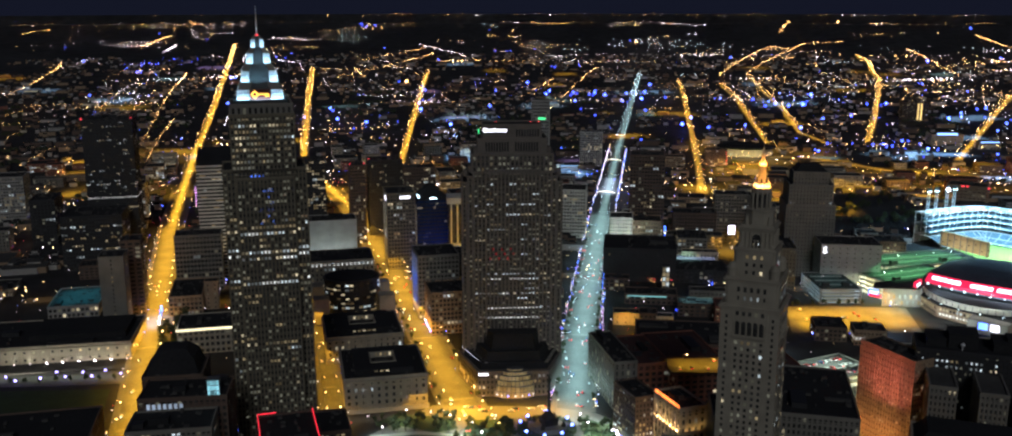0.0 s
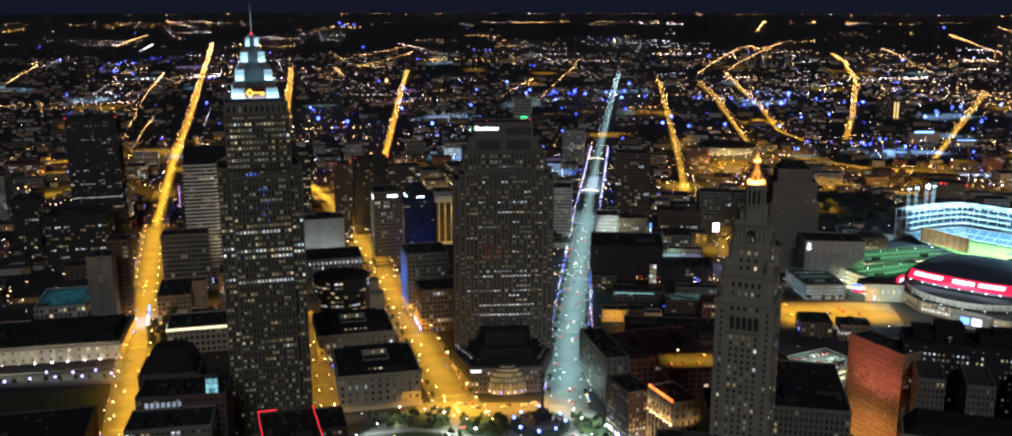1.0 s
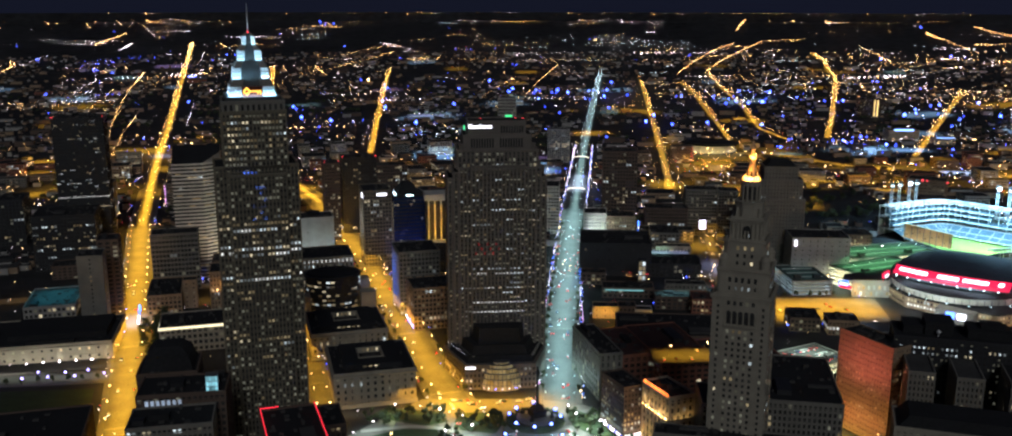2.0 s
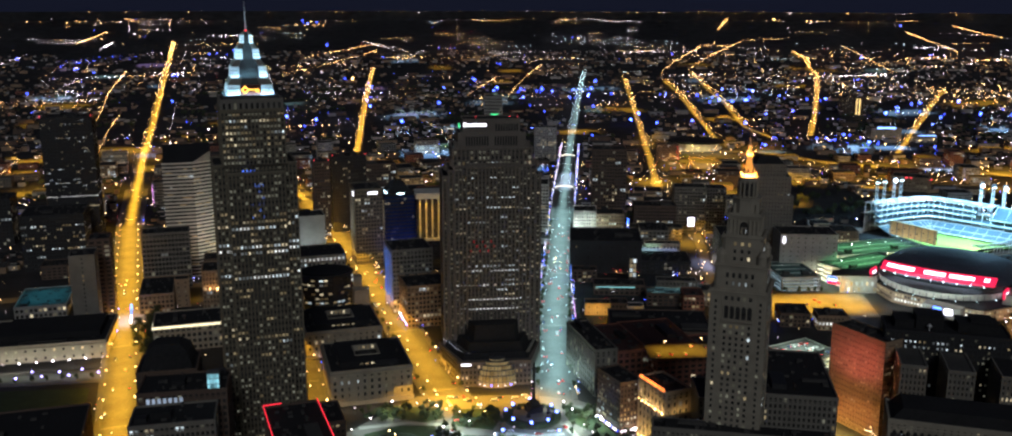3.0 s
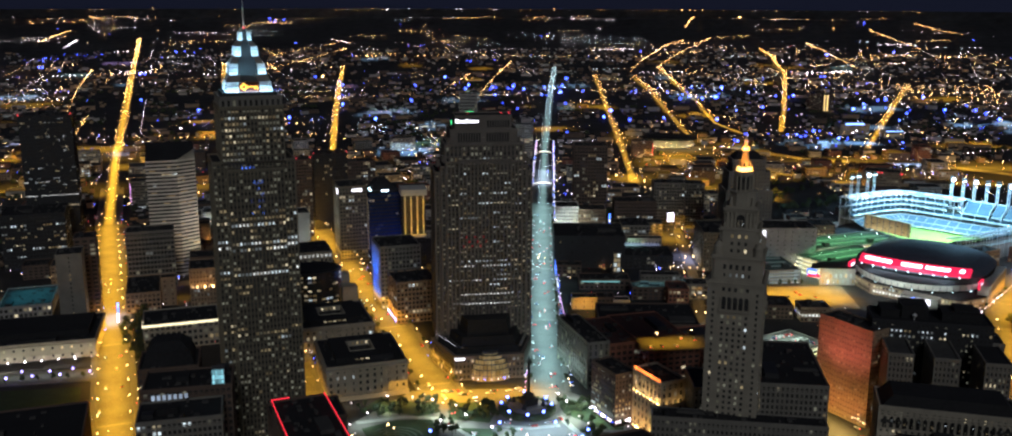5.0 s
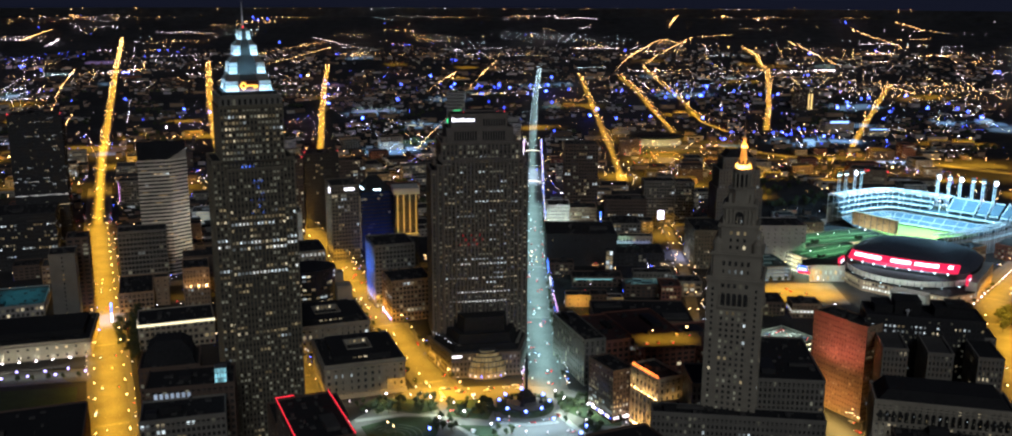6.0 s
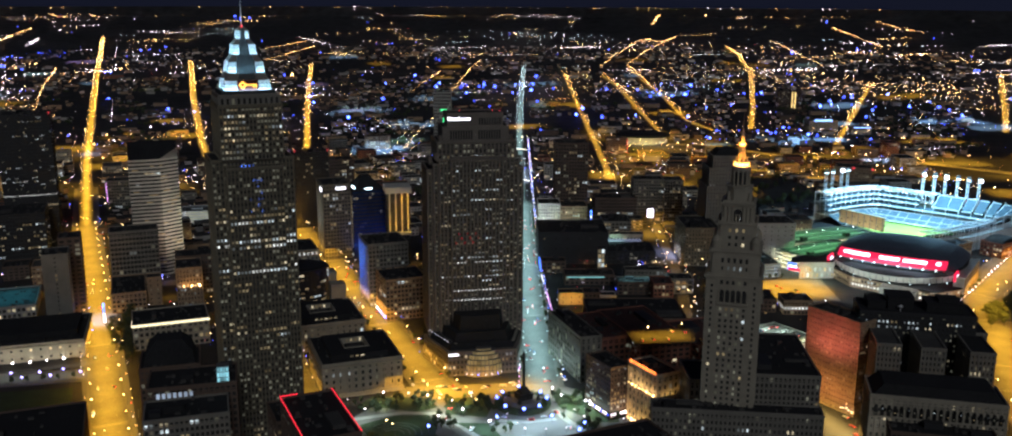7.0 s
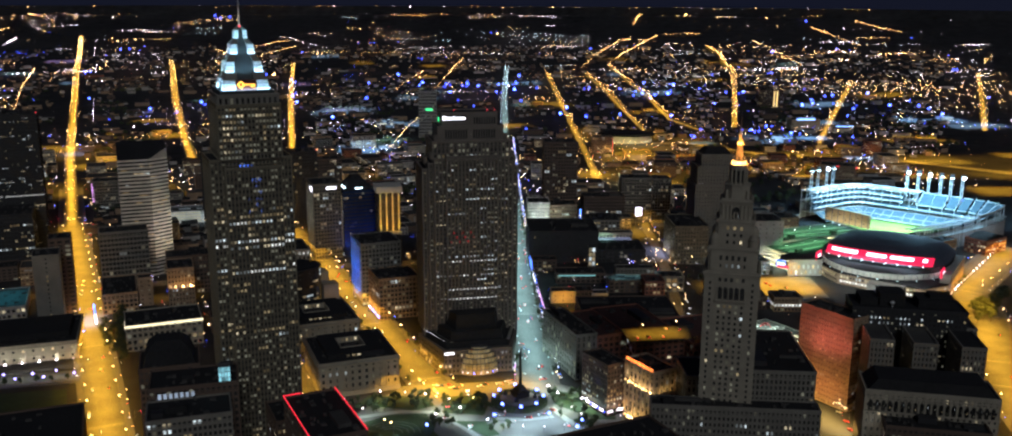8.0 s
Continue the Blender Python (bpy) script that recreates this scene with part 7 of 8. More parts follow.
    # left stand: two open levels under a white lattice roof
    for z, d in ((24.5, 20), (30.5, 18)):
        deck("level_fascia", d + 0.4, z, d, z, 0, 0.36, WHITESTEEL, 1.5)
        deck("level_deck", d, z - 0.8, d - 8, z + 2.2, 0, 0.36, SEATING)
    for d, z in ((20, 37.5), (14, 38.4), (7, 39), (0, 38.2)):
        deck("roof_rail", d + 0.35, z, d - 0.35, z, 0, 0.40, WHITESTEEL, 0.7)
    cells = 34
    for k in range(cells):
        s, s2 = 0.40 * k / cells, 0.40 * (k + 1) / cells
        bm = bmesh.new()
        beam(bm, (*at(s, 20), 37.2), (*at(s, 0), 38), 0.28)
        beam(bm, (*at(s, 20), 37.2), (*at(s2, 7), 38.8), 0.2)
        beam(bm, (*at(s, 7), 38.8), (*at(s2, 0), 38), 0.2)
        if k % 2 == 0:
            beam(bm, (*at(s, 17), 11), (*at(s, 17), 37.2), 0.4)
            beam(bm, (*at(s, 1), 0), (*at(s, 1), 38), 0.4)
        part("roof_truss", bm, WHITESTEEL, ob, "white steel roof truss")
        if k % 4 == 1:
            deck("roof_panel", 13.5, 38.7, 7.5, 39.2, s, min(0.4, s2 + 0.012), WHITESTEEL, 0.25)
    # steep separate seat blocks of the long stand
    blocks = 11
    for k in range(blocks):
        a = 0.40 + 0.38 * (k + 0.10) / blocks
        b = 0.40 + 0.38 * (k + 0.90) / blocks
        up = deck("upper_deck", 21, 22.5, 3, 36, a, b, SEATING, 0.8, "steep block of blue seats")
        deck("front_rail", 21.4, 23.6, 21.1, 23.6, a, b, WHITESTEEL, 1.3, into=up)
        deck("top_rail", 3.2, 37.2, 2.9, 37.2, a, b, WHITESTEEL, 1.2, into=up)
        s = 0.40 + 0.38 * k / blocks
        bm = bmesh.new()
        beam(bm, (*at(s, 21), 21.8 * low(s)), (*at(s, 3), 35.4 * low(s)), 0.7)
        beam(bm, (*at(s, 21), 12), (*at(s, 21), 22 * low(s)), 0.5)
        beam(bm, (*at(s, 1), 0), (*at(s, 1), 39 * low(s)), 0.5)
        part("raker", bm, WHITESTEEL, ob, "white steel raker between seat blocks")
    # near stand, seen from behind under its own roof rails
    for d, z in ((14, 36.0), (7, 37.2), (0, 36.0)):
        deck("roof_rail", d + 0.45, z, d - 0.45, z, 0.78, 1, WHITESTEEL, 0.8)
    deck("upper_deck", 20, 23, 4, 33, 0.79, 1, SEATING)
    for k in range(22):
        s, s2 = 0.78 + 0.22 * k / 22, 0.78 + 0.22 * (k + 1) / 22
        z = low(s)
        bm = bmesh.new()
        beam(bm, (*at(s, 14), 35.6 * z), (*at(s, 0), 35.6 * z), 0.3)
        beam(bm, (*at(s, 14), 35.6 * z), (*at(s2, 0), 35.6 * z), 0.2)
        beam(bm, (*at(s, 0.2), 0), (*at(s, 0.2), 36 * z), 0.45)
        part("roof_truss", bm, WHITESTEEL, ob)
    # rows of small lamps
    rl = random.Random(12)
    for k in range(230):
        s = rl.random() if k % 2 else 0.42 * rl.random()
        d, z = rl.choice(((22.8, 16.8), (20.8, 23), (18.5, 29), (20.3, 36.6), (14.5, 22), (47, 2.6)))
        if s > 0.4 and z > 25:
            continue
        bm = bmesh.new()
        blob(bm, (*at(s, d), z * low(s)), rl.uniform(0.3, 0.75))
        part("box_light", bm, L_LED, ob)
    # field
    bm = bmesh.new()
    loop = [at(k / 40, 46.5) for k in range(41)]
    prism(bm, [(p.x, p.y) for p in loop], 0.02, 0.3)
    field = part("field", bm, TURF, ob, "floodlit green turf")
    bm = bmesh.new()
    prism(bm, ring(24, 15, 636, 1034), 0.304, 0.36)
    clay = part("infield", bm, CLAY, field, "raked clay infield")
    bm = bmesh.new()
    prism(bm, [(636 + 9, 1034), (636, 1034 + 9), (636 - 9, 1034), (636, 1034 - 9)], 0.364, 0.4)
    part("infield_grass", bm, TURF, clay)
    # outfield wall and scoreboard
    a, b = at(0, 44), at(1, 44)
    bm = bmesh.new()
    beam(bm, (*a, 2.2), (*b, 2.2), 2.1)
    part("outfield_wall", bm, GRASS, ob)
    v = Vector((557.3 - 530, 1043.5 - 1103))
    bm = bmesh.new()
    box(bm, 0, 0, 8, v.length, 2.2, 24.5)
    box(bm, -0.4, -0.3, 24.5, v.length + 0.4, 2.5, 25.2)
    board = part("scoreboard", bm, surface("scoreboard_back", (0.5, 0.38, 0.2), rough=0.8, var=0.3, fine=0.6, coarse=0.1), ob, "broad tan back of the scoreboard")
    board.matrix_basis = pose(530, 1103, 0, 0, 0, math.degrees(math.atan2(v.y, v.x)))
    for k in range(8):
        x = 2 + k * (v.length - 4) / 7
        bm = bmesh.new()
        box(bm, x - 0.35, -0.5, 0, x + 0.35, -0.02, 24.4)
        part("rib", bm, STEEL, board)
        bm = bmesh.new()
        box(bm, x + 1.5, -0.25, 12.0 + 3 * (k % 3), x + 3.6, -0.02, 13.4 + 3 * (k % 3))
        part("hatch", bm, BROWN, board)
    board_wash = (0.5 * v + Vector((530, 1103)))
    side = Vector((v.y, -v.x)).normalized()
    # unseen lamp added to brighten the back of the scoreboard
    data = bpy.data.lights.new("board_floodlight", "AREA")
    data.shape, data.size, data.size_y, data.energy, data.color = "RECTANGLE", 60, 2, 5200, (1.0, 0.86, 0.62)
    new("board_floodlight", data).matrix_world = look((*(board_wash + side * 16), 6), (*board_wash, 17))
    # floodlight towers
    for x, y, on in ((541, 1166, 0), (553, 1171, 0), (569, 1177, 1), (580, 1181, 0), (662, 1135, 1), (671, 1124, 0), (680, 1114, 1), (690, 1103, 0), (698, 1093, 0), (707, 1083, 1)):
        bm = bmesh.new()
        for dx in (-1.4, 1.4):
            box(bm, x + dx - 0.4, y - 0.4, 0, x + dx + 0.4, y + 0.4, 62)
        for z in range(6, 62, 7):
            beam(bm, (x - 1.4, y, z), (x + 1.4, y, z + 6), 0.22)
            beam(bm, (x + 1.4, y, z), (x - 1.4, y, z + 6), 0.22)
        mast = part("light_tower", bm, WHITESTEEL, ob, "white lattice floodlight tower")
        bm = bmesh.new()
        box(bm, x - 3, y - 0.9, 57, x + 3, y - 0.41, 64)
        part("lamp_bank", bm, STEEL, mast)
        bm = bmesh.new()
        if on:
            bmesh.ops.create_icosphere(bm, subdivisions=2, radius=2.2, matrix=Matrix.Translation((x, y - 2.8, 60)))
            part("lamp", bm, L_FLOOD, mast, "dazzling white lamps")
        else:
            for k in range(3):
                box(bm, x - 2.5 + 2 * k, y - 1.2, 58.5, x - 1.3 + 2 * k, y - 0.92, 59.7)
            part("lamp", bm, L_LED, mast)


ballpark()
# unseen area lamps do the lighting for the floodlight towers
lot_light(625, 1078, 130, 130, 30, 24.0, (0.40, 0.78, 1.0), 75, 160)
lot_light(575, 1150, 90, 20, 20, 22.0, (0.55, 0.86, 1.0), 50, 150)
lot_light(605, 1060, 60, 60, 0, 9.0, (1.0, 0.96, 0.6), 50, 90)
lot_light(650, 962, 120, 14, 25, 5.0, (0.6, 0.85, 1.0), 40, 150)
ob = building("city_building", "tan brick stadium office with lit terraces", (572, 925), 34, 20, 20, 23, TAN, 5, 3.4, 0.5, 611, group="city blocks")
ob = building("city_building", "brown stadium shop block with an arched roof", (640, 936), 40, 26, 16, 23, BRICK, 4, 3.6, 0.4, 612, group="city blocks", clutter=False)
bm = bmesh.new()
for k in range(8):
    a0, a1 = math.pi * k / 8, math.pi * (k + 1) / 8
    q = [(20 + 18 * math.cos(a), 16.2 + 5 * math.sin(a)) for a in (a0, a1)]
    bm.faces.new([bm.verts.new(c) for c in ((q[0][0], 2, q[0][1]), (q[1][0], 2, q[1][1]), (q[1][0], 24, q[1][1]), (q[0][0], 24, q[0][1]))])
bmesh.ops.solidify(bm, geom=bm.faces[:], thickness=0.4)
part("arched_roof", bm, ROOFGREY, ob)
ob = building("parking_garage", "tan garage block with red roof lamps behind the stadium", (662, 1372), 52, 34, 29, -35, TAN, 6, 6, 0.05, 613, group="parking garages", fill=(0.7, 0.2))
for x in (20, 26, 54):
    strip(ob, "red_lamp", (x, -0.9, 27.5), (x + 3, -0.5, 29.5), L_RED)


# ---- garages, lots and signs round the arena ----
def garage(name_label, fl, w, d, h, rot, floors, glow, light, strength):
    ob = thing("parking_garage", name_label, "parking garage", pose(fl[0], fl[1], 0, 0, 0, rot), "parking garages")
    OCCUPIED.append((*(ob.matrix_world @ Vector((w / 2, d / 2, 0))).xy, w / 2, d / 2, rot))
    fh = h / floors
    for f in range(floors + 1):
        bm = bmesh.new()
        box(bm, 0, 0, f * fh - 0.3 if f else 0.02, w, d, f * fh + 0.05 if f else 0.08)
        part("deck", bm, ROOFGREY if f == floors else CONCRETE, ob)
        if f:
            bm = bmesh.new()
            ring_wall(bm, -0.2, -0.2, w + 0.2, d + 0.2, f * fh - 0.5, f * fh + 1.0, 0.4)
            part("deck_rail", bm, CONCRETE, ob)
    for f in range(floors):
        for s, (p, u, n, length) in enumerate(rect_sides(0, 0, w, d)):
            k = max(2, round(length / 21))
            for i in range(k + 1):
                bm = bmesh.new()
                x, y = p[0] + u[0] * length * i / k - n[0] * 0.6, p[1] + u[1] * length * i / k - n[1] * 0.6
                box(bm, x - 0.35, y - 0.35, f * fh + 0.06, x + 0.35, y + 0.35, (f + 1) * fh - 0.31)
                part("column", bm, CONCRETE, ob)
            bm = bmesh.new()
            a = (p[0] - n[0] * 3 + u[0] * 2, p[1] - n[1] * 3 + u[1] * 2)
            b = (p[0] - n[0] * 3 + u[0] * (length - 2), p[1] - n[1] * 3 + u[1] * (length - 2))
            box(bm, min(a[0], b[0]) - 0.2, min(a[1], b[1]) - 0.2, (f + 1) * fh - 0.9, max(a[0], b[0]) + 0.2, max(a[1], b[1]) + 0.2, (f + 1) * fh - 0.45)
            part("tube_light", bm, glow, ob)
        bm = bmesh.new()
        box(bm, 5, 5, f * fh + 0.06, w - 5, d - 5, (f + 1) * fh - 0.31)
        part("core", bm, CREAM, ob)
    for i in range(int(w // 22)):
        bm = bmesh.new()
        box(bm, 11 + 22 * i - 0.1, d / 2 - 0.1, h, 11 + 22 * i + 0.1, d / 2 + 0.1, h + 5)
        part("deck_lamp", bm, STEEL, ob)
        bm = bmesh.new()
        blob(bm, (11 + 22 * i, d / 2, h + 5.4), 0.5)
        part("lamp_head", bm, L_WHITE, ob)
    for i in range(1, int(d // 15)):
        bm = bmesh.new()
        box(bm, 4, i * 15 - 0.5, h + 0.06, w - 4, i * 15 + 0.5, h + 1.15)
        part("ramp_wall", bm, CONCRETE, ob)
    for i in range(2):
        x0 = w * (0.12 + 0.5 * i)
        bm = bmesh.new()
        box(bm, x0, d * 0.16, h + 0.06, x0 + 7, d * 0.16 + 5, h + 4.2)
        part("stair_house", bm, ROOFGREY, ob)
    c = ob.matrix_world @ Vector((w / 2, d / 2, 0))
    lot_light(c.x, c.y, w * 0.8, d * 0.8, rot, strength, light, h + 9)
    return ob


GARAGE_GLOW = glowing("garage_tube", (0.95, 1.0, 0.62), 26.0, 0.2, True)
garage("open parking garage with green-lit top deck", (392, 906), 90, 46, 18, 21, 4, GARAGE_GLOW, (0.28, 1.0, 0.34), 7.0)
garage("long open parking garage with green-lit top deck", (412, 975), 120, 50, 16, 12, 4, GARAGE_GLOW, (0.28, 1.0, 0.34), 6.0)
garage("small open parking garage with cold-lit decks", (322, 905), 40, 60, 14, 0, 4, glowing("cold_tube", (0.6, 0.9, 1.0), 5.0, 0.2, True), (0.3, 0.9, 0.8), 0.5)
garage("low parking deck full of cars under white lamps", (250, 684), 54, 40, 9, 25, 2, GARAGE_GLOW, (0.8, 1.0, 0.75), 9.0)

garage("open parking garage with cold white decks beside the striped tower", (-298, 1242), 44, 34, 15, 4, 4, glowing("white_tube", (0.8, 0.95, 1.0), 7.0, 0.3, True), (0.75, 0.9, 1.0), 1.2)
polygon("parking_lot", [(268, 820), (385, 818), (400, 890), (286, 899)], 0.10, ASPHALT, "gold-lit open parking lot", "parking lot")
lot_light(335, 862, 112, 60, 5, 16.0, SODIUM, 14)
polygon("parking_lot", [(124, 640), (172, 638), (180, 668), (126, 668)], 35.6, ROOFGREY, "gold-lit roof parking deck", "parking lot", kind="", thick=0.6)
lot_light(150, 654, 40, 20, 0, 9.0, SODIUM, 44)
for x, y in ((136, 652), (164, 656)):
    copy_thing(LAMP["s"], pose(x, y, 35.6))
# unseen area lamps lay lit patches on lots, yards and open ground
for x, y, w, d, g, tone in ((330, 1500, 80, 60, 6, SODIUM), (450, 1690, 140, 60, 6, SODIUM), (540, 1600, 140, 40, 5, SODIUM), (680, 1480, 200, 50, 4, SODIUM), (800, 1640, 200, 60, 4, SODIUM),
                            (960, 1560, 220, 70, 3.5, SODIUM), (1060, 1400, 200, 60, 3, SODIUM), (-700, 1640, 60, 80, 6, SODIUM), (-560, 1262, 60, 14, 6, SODIUM), (-480, 1700, 140, 50, 5, SODIUM),
                            (-600, 1900, 140, 60, 5, SODIUM), (-420, 2050, 90, 60, 6, SODIUM), (-250, 1500, 90, 40, 4, SODIUM), (20, 1900, 140, 60, 3, LED), (60, 2150, 180, 60, 4, COOL), (-60, 2400, 220, 60, 4, COOL),
                            (700, 2300, 160, 50, 5, SODIUM), (1000, 2050, 200, 60, 4, COOL), (1200, 2400, 220, 70, 4, COOL), (480, 2500, 160, 70, 4, SODIUM), (300, 2100, 130, 60, 4, SODIUM), (1350, 1950, 220, 60, 4, COOL),
                            (-900, 2300, 160, 60, 4, SODIUM), (-1000, 2700, 200, 60, 3.5, SODIUM), (1500, 2600, 260, 70, 4, SODIUM), (850, 2750, 260, 60, 4, COOL), (500, 3100, 260, 60, 4, COOL), (150, 2700, 180, 50, 3, COOL),
                            (300, 1180, 24, 110, 6, SODIUM), (205, 880, 50, 16, 3, (0.5, 1.0, 0.95)), (146, 822, 40, 8, 16, SODIUM), (-250, 925, 50, 14, 4, SODIUM), (-230, 850, 44, 14, 3, SODIUM),
                            (-350, 1500, 60, 40, 4, SODIUM), (240, 540, 20, 80, 8, (1.0, 0.6, 0.16)), (470, 700, 60, 110, 2.5, SODIUM)):
    lot_light(x, y, w * (0.6 if y > 1450 else 1), d, 10, g * (1.5 if 600 < x < 1250 and y < 1750 else 3.0 if y > 1450 else 1.4), tone, 16, 130)
GOLD = [(972, 1523, 150, 40), (905, 1270, 110, 60), (650, 1390, 70, 40), (715, 1633, 120, 40), (490, 1325, 60, 40), (560, 1480, 100, 40), (1180, 1560, 160, 50), (1090, 1760, 180, 40), (620, 1720, 90, 40), (420, 1400, 60, 60), (860, 1400, 120, 30)]
for x, y, w, d in GOLD:
    lot_light(x, y, w * 0.7, d, -12, 15, SODIUM, 15, 120)
for x, y, w, d in ((786, 1782, 60, 40), (870, 1830, 90, 40), (860, 1568, 70, 30), (1300, 2050, 160, 50), (130, 1640, 70, 60), (-30, 1800, 90, 50), (-200, 1720, 60, 60)):
    lot_light(x, y, w, d, -12, 26, (0.35, 0.62, 1.0), 15, 130)
for x, y, w, d, g in ((-632, 1477, 40, 30, 22), (-744, 1778, 60, 30, 22), (-470, 1462, 50, 20, 5), (-330, 1449, 40, 24, 14), (-542, 2042, 60, 30, 16), (-229, 1440, 40, 30, 14), (-492, 2300, 60, 40, 18), (276, 1113, 24, 60, 16)):
    lot_light(x, y, w, d, 12, g, SODIUM, 14, 140)
for x, y, w, d, g in ((-753, 1930, 60, 30, 14), (273, 1009, 14, 50, 12), (-546, 1833, 40, 30, 10), (-58, 2455, 90, 50, 20), (222, 1028, 50, 26, 6)):
    lot_light(x, y, w, d, 12, g, (0.62, 0.66, 1.0), 14, 140)
# bluish fill added over the dark blocks, with no lamp of its own
for x, y, w, d, g in ((230, 930, 40, 20, 6), (345, 812, 30, 20, 3), (225, 770, 34, 20, 6)):
    lot_light(x, y, w, d, -8, g, (0.6, 0.8, 1.0), 14, 150)
# random unseen area lamps put lit patches on the far ground
frng = random.Random(63)
for _ in range(34):
    a, far = radians(frng.uniform(-30, 31)), frng.uniform(1700, 4600)
    tone = frng.choice((SODIUM, SODIUM, SODIUM, COOL, (0.8, 0.5, 1.0), LED))
    lot_light(MID.x + far * math.sin(a), MID.y + far * math.cos(a), frng.uniform(25, 80) * far / 2500, frng.uniform(20, 50) * far / 2500, frng.choice((14, -8, 14)), frng.uniform(4, 12), tone, 14, 120)
lot_light(240, 575, 14, 70, 14, 26.0, (1.0, 0.6, 0.12), 9, 170)
lot_light(246, 540, 16, 30, 14, 22.0, (1.0, 0.66, 0.2), 9, 170)
ob = find("station_wing", "station wing with a column screen and a black roof")
strip(ob, "neon_strip", (56.2, 4, 36), (56.9, 5.4, 50.4), L_NEONORANGE, "orange neon strip on the corner")
for k in range(17):
    copy_thing(second, pose(486 + 10.0 * k, 784 + 9.2 * k, 0.1))
# unseen red wash on the narrow block, and a sodium one for the street's light
for nm, w, h, power, tone, eye, aim in (("red_floodlight", 42, 2, 6200, (1.0, 0.21, 0.145), (237, 581.6, 40), (254.5, 589, 60)), ("sodium_floodlight", 42, 2, 5200, (1.0, 0.40, 0.10), (242, 583.7, 5), (254.5, 589, 24))):
    data = bpy.data.lights.new(nm, "AREA")
    data.shape, data.size, data.size_y, data.energy, data.color, data.spread = "RECTANGLE", w, h, power, tone, radians(140)
    new(nm, data).matrix_world = look(eye, aim)


def screen(x, y, rot, w, z0, z1):
    ob = thing("video_screen", "dazzling white street video screen on steel posts", "screen", pose(x, y, 0, 0, 0, rot))
    bm = bmesh.new()
    box(bm, 0, 0, z0, w, 1.2, z1)
    part("cabinet", bm, DARKMETAL, ob)
    bm = bmesh.new()
    box(bm, 0.4, -0.2, z0 + 0.4, w - 0.4, -0.004, z1 - 0.4)
    part("panel", bm, L_SCREEN, ob)
    for px in (1, w - 1):
        bm = bmesh.new()
        box(bm, px - 0.4, 0.3, 0, px + 0.4, 1.0, z0)
        part("post", bm, STEEL, ob)


screen(287, 1137, 0, 9, 13, 25)


ob = bld("office_building", "plain grey block with a column of violet lamps", (-411, 1344), 36, 26, 38, 6, GREYSTONE, 9, 3.4, 0.06, 405)
for k in range(9):
    strip(ob, "violet_lamp", (0.4, -0.9, 3 + 3.9 * k), (1.6, -0.5, 4.4 + 3.9 * k), L_PINK)
ob = bld("stair_tower", "tan wall lit amber by an unseen wash", (-283, 1137), 13, 16, 24, 6, TAN, 5, 6, 0.05, 406, fill=(0.2, 0.3), pier=0, clutter=False)
# unseen amber wash added for the lit wall
wash(ob, (6, -7, 3), (6, 0, 12), 10, 1, 2200, (1.0, 0.5, 0.12), 120)
ob = find("striped_tower", "office tower striped with pale bands under a sloping dark roof")
# unseen warm wash added to brighten the right flank
wash(ob, (66, -22, 4), (40, 4, 74), 18, 1, 9000, (1.0, 0.78, 0.5), 90)
ob = find("office_building", "concrete office tower with lit roof signs")
# unseen cool wash added to pale the left face
wash(ob, (-10, 20, 30), (-0.4, 20, 56), 34, 1, 2600, (0.75, 0.85, 1.0), 110)


# ---- landmarks of the middle distance ----
def oval_hall():
    ob = thing("sports_hall", "low oval hall with a black roof and pale lit walls", "hall", pose(494, 1840, 0, 0, 0, -8), "downtown buildings")
    OCCUPIED.append((494, 1840, 58, 46, -8))
    OCCUPIED.append((478, 1752, 60, 44, -8))
    bm = bmesh.new()
    prism(bm, ring(40, 47.3, 0, 0, 37.2), 0, 14)
    part("wall", bm, LIMESTONE, ob)
    bm = bmesh.new()
    prism(bm, ring(40, 54.5, 0, 0, 43.5), 14.01, 18, top=0.98)
    prism(bm, ring(40, 50.3, 0, 0, 40.2), 18, 21, top=0.7)
    part("roof", bm, ROOFTAR, ob)
    for k in range(13):
        a = math.pi + math.pi * (k + 0.5) / 13
        strip(ob, "door_light", (47.8 * math.cos(a) - 1.2, 37.7 * math.sin(a) - 0.6, 2), (47.8 * math.cos(a) + 1.2, 37.7 * math.sin(a) + 0.2, 5), WARM if k % 3 else COOLPANE)
    lot_light(490, 1784, 101, 16, -8, 9, (1.0, 0.72, 0.3), 12, 160)
    wash(ob, (0, -54.3, 3), (0, -37.2, 8), 81, 1, 6000, (1.0, 0.86, 0.34), 140)


oval_hall()
ob = bld("hotel", "brown hotel block edged with red lamps", (384, 1701), 38, 22, 30, -8, BROWN, 8, 3.2, 0.15, 401)
wash(ob, (19, -9, 3), (19, 0, 18), 34, 1, 2600, (1.0, 0.5, 0.16), 140)
for k in range(7):
    strip(ob, "red_lamp", (36.7, -0.9, 4 + 3.6 * k), (37.7, -0.5, 5.2 + 3.6 * k), L_RED)
ob = bld("apartment_tower", "brown apartment tower with two gold-lit stair strips", (1002, 2337), 61, 24, 46, -8, BROWN, 12, 3.6, 0.1, 402)
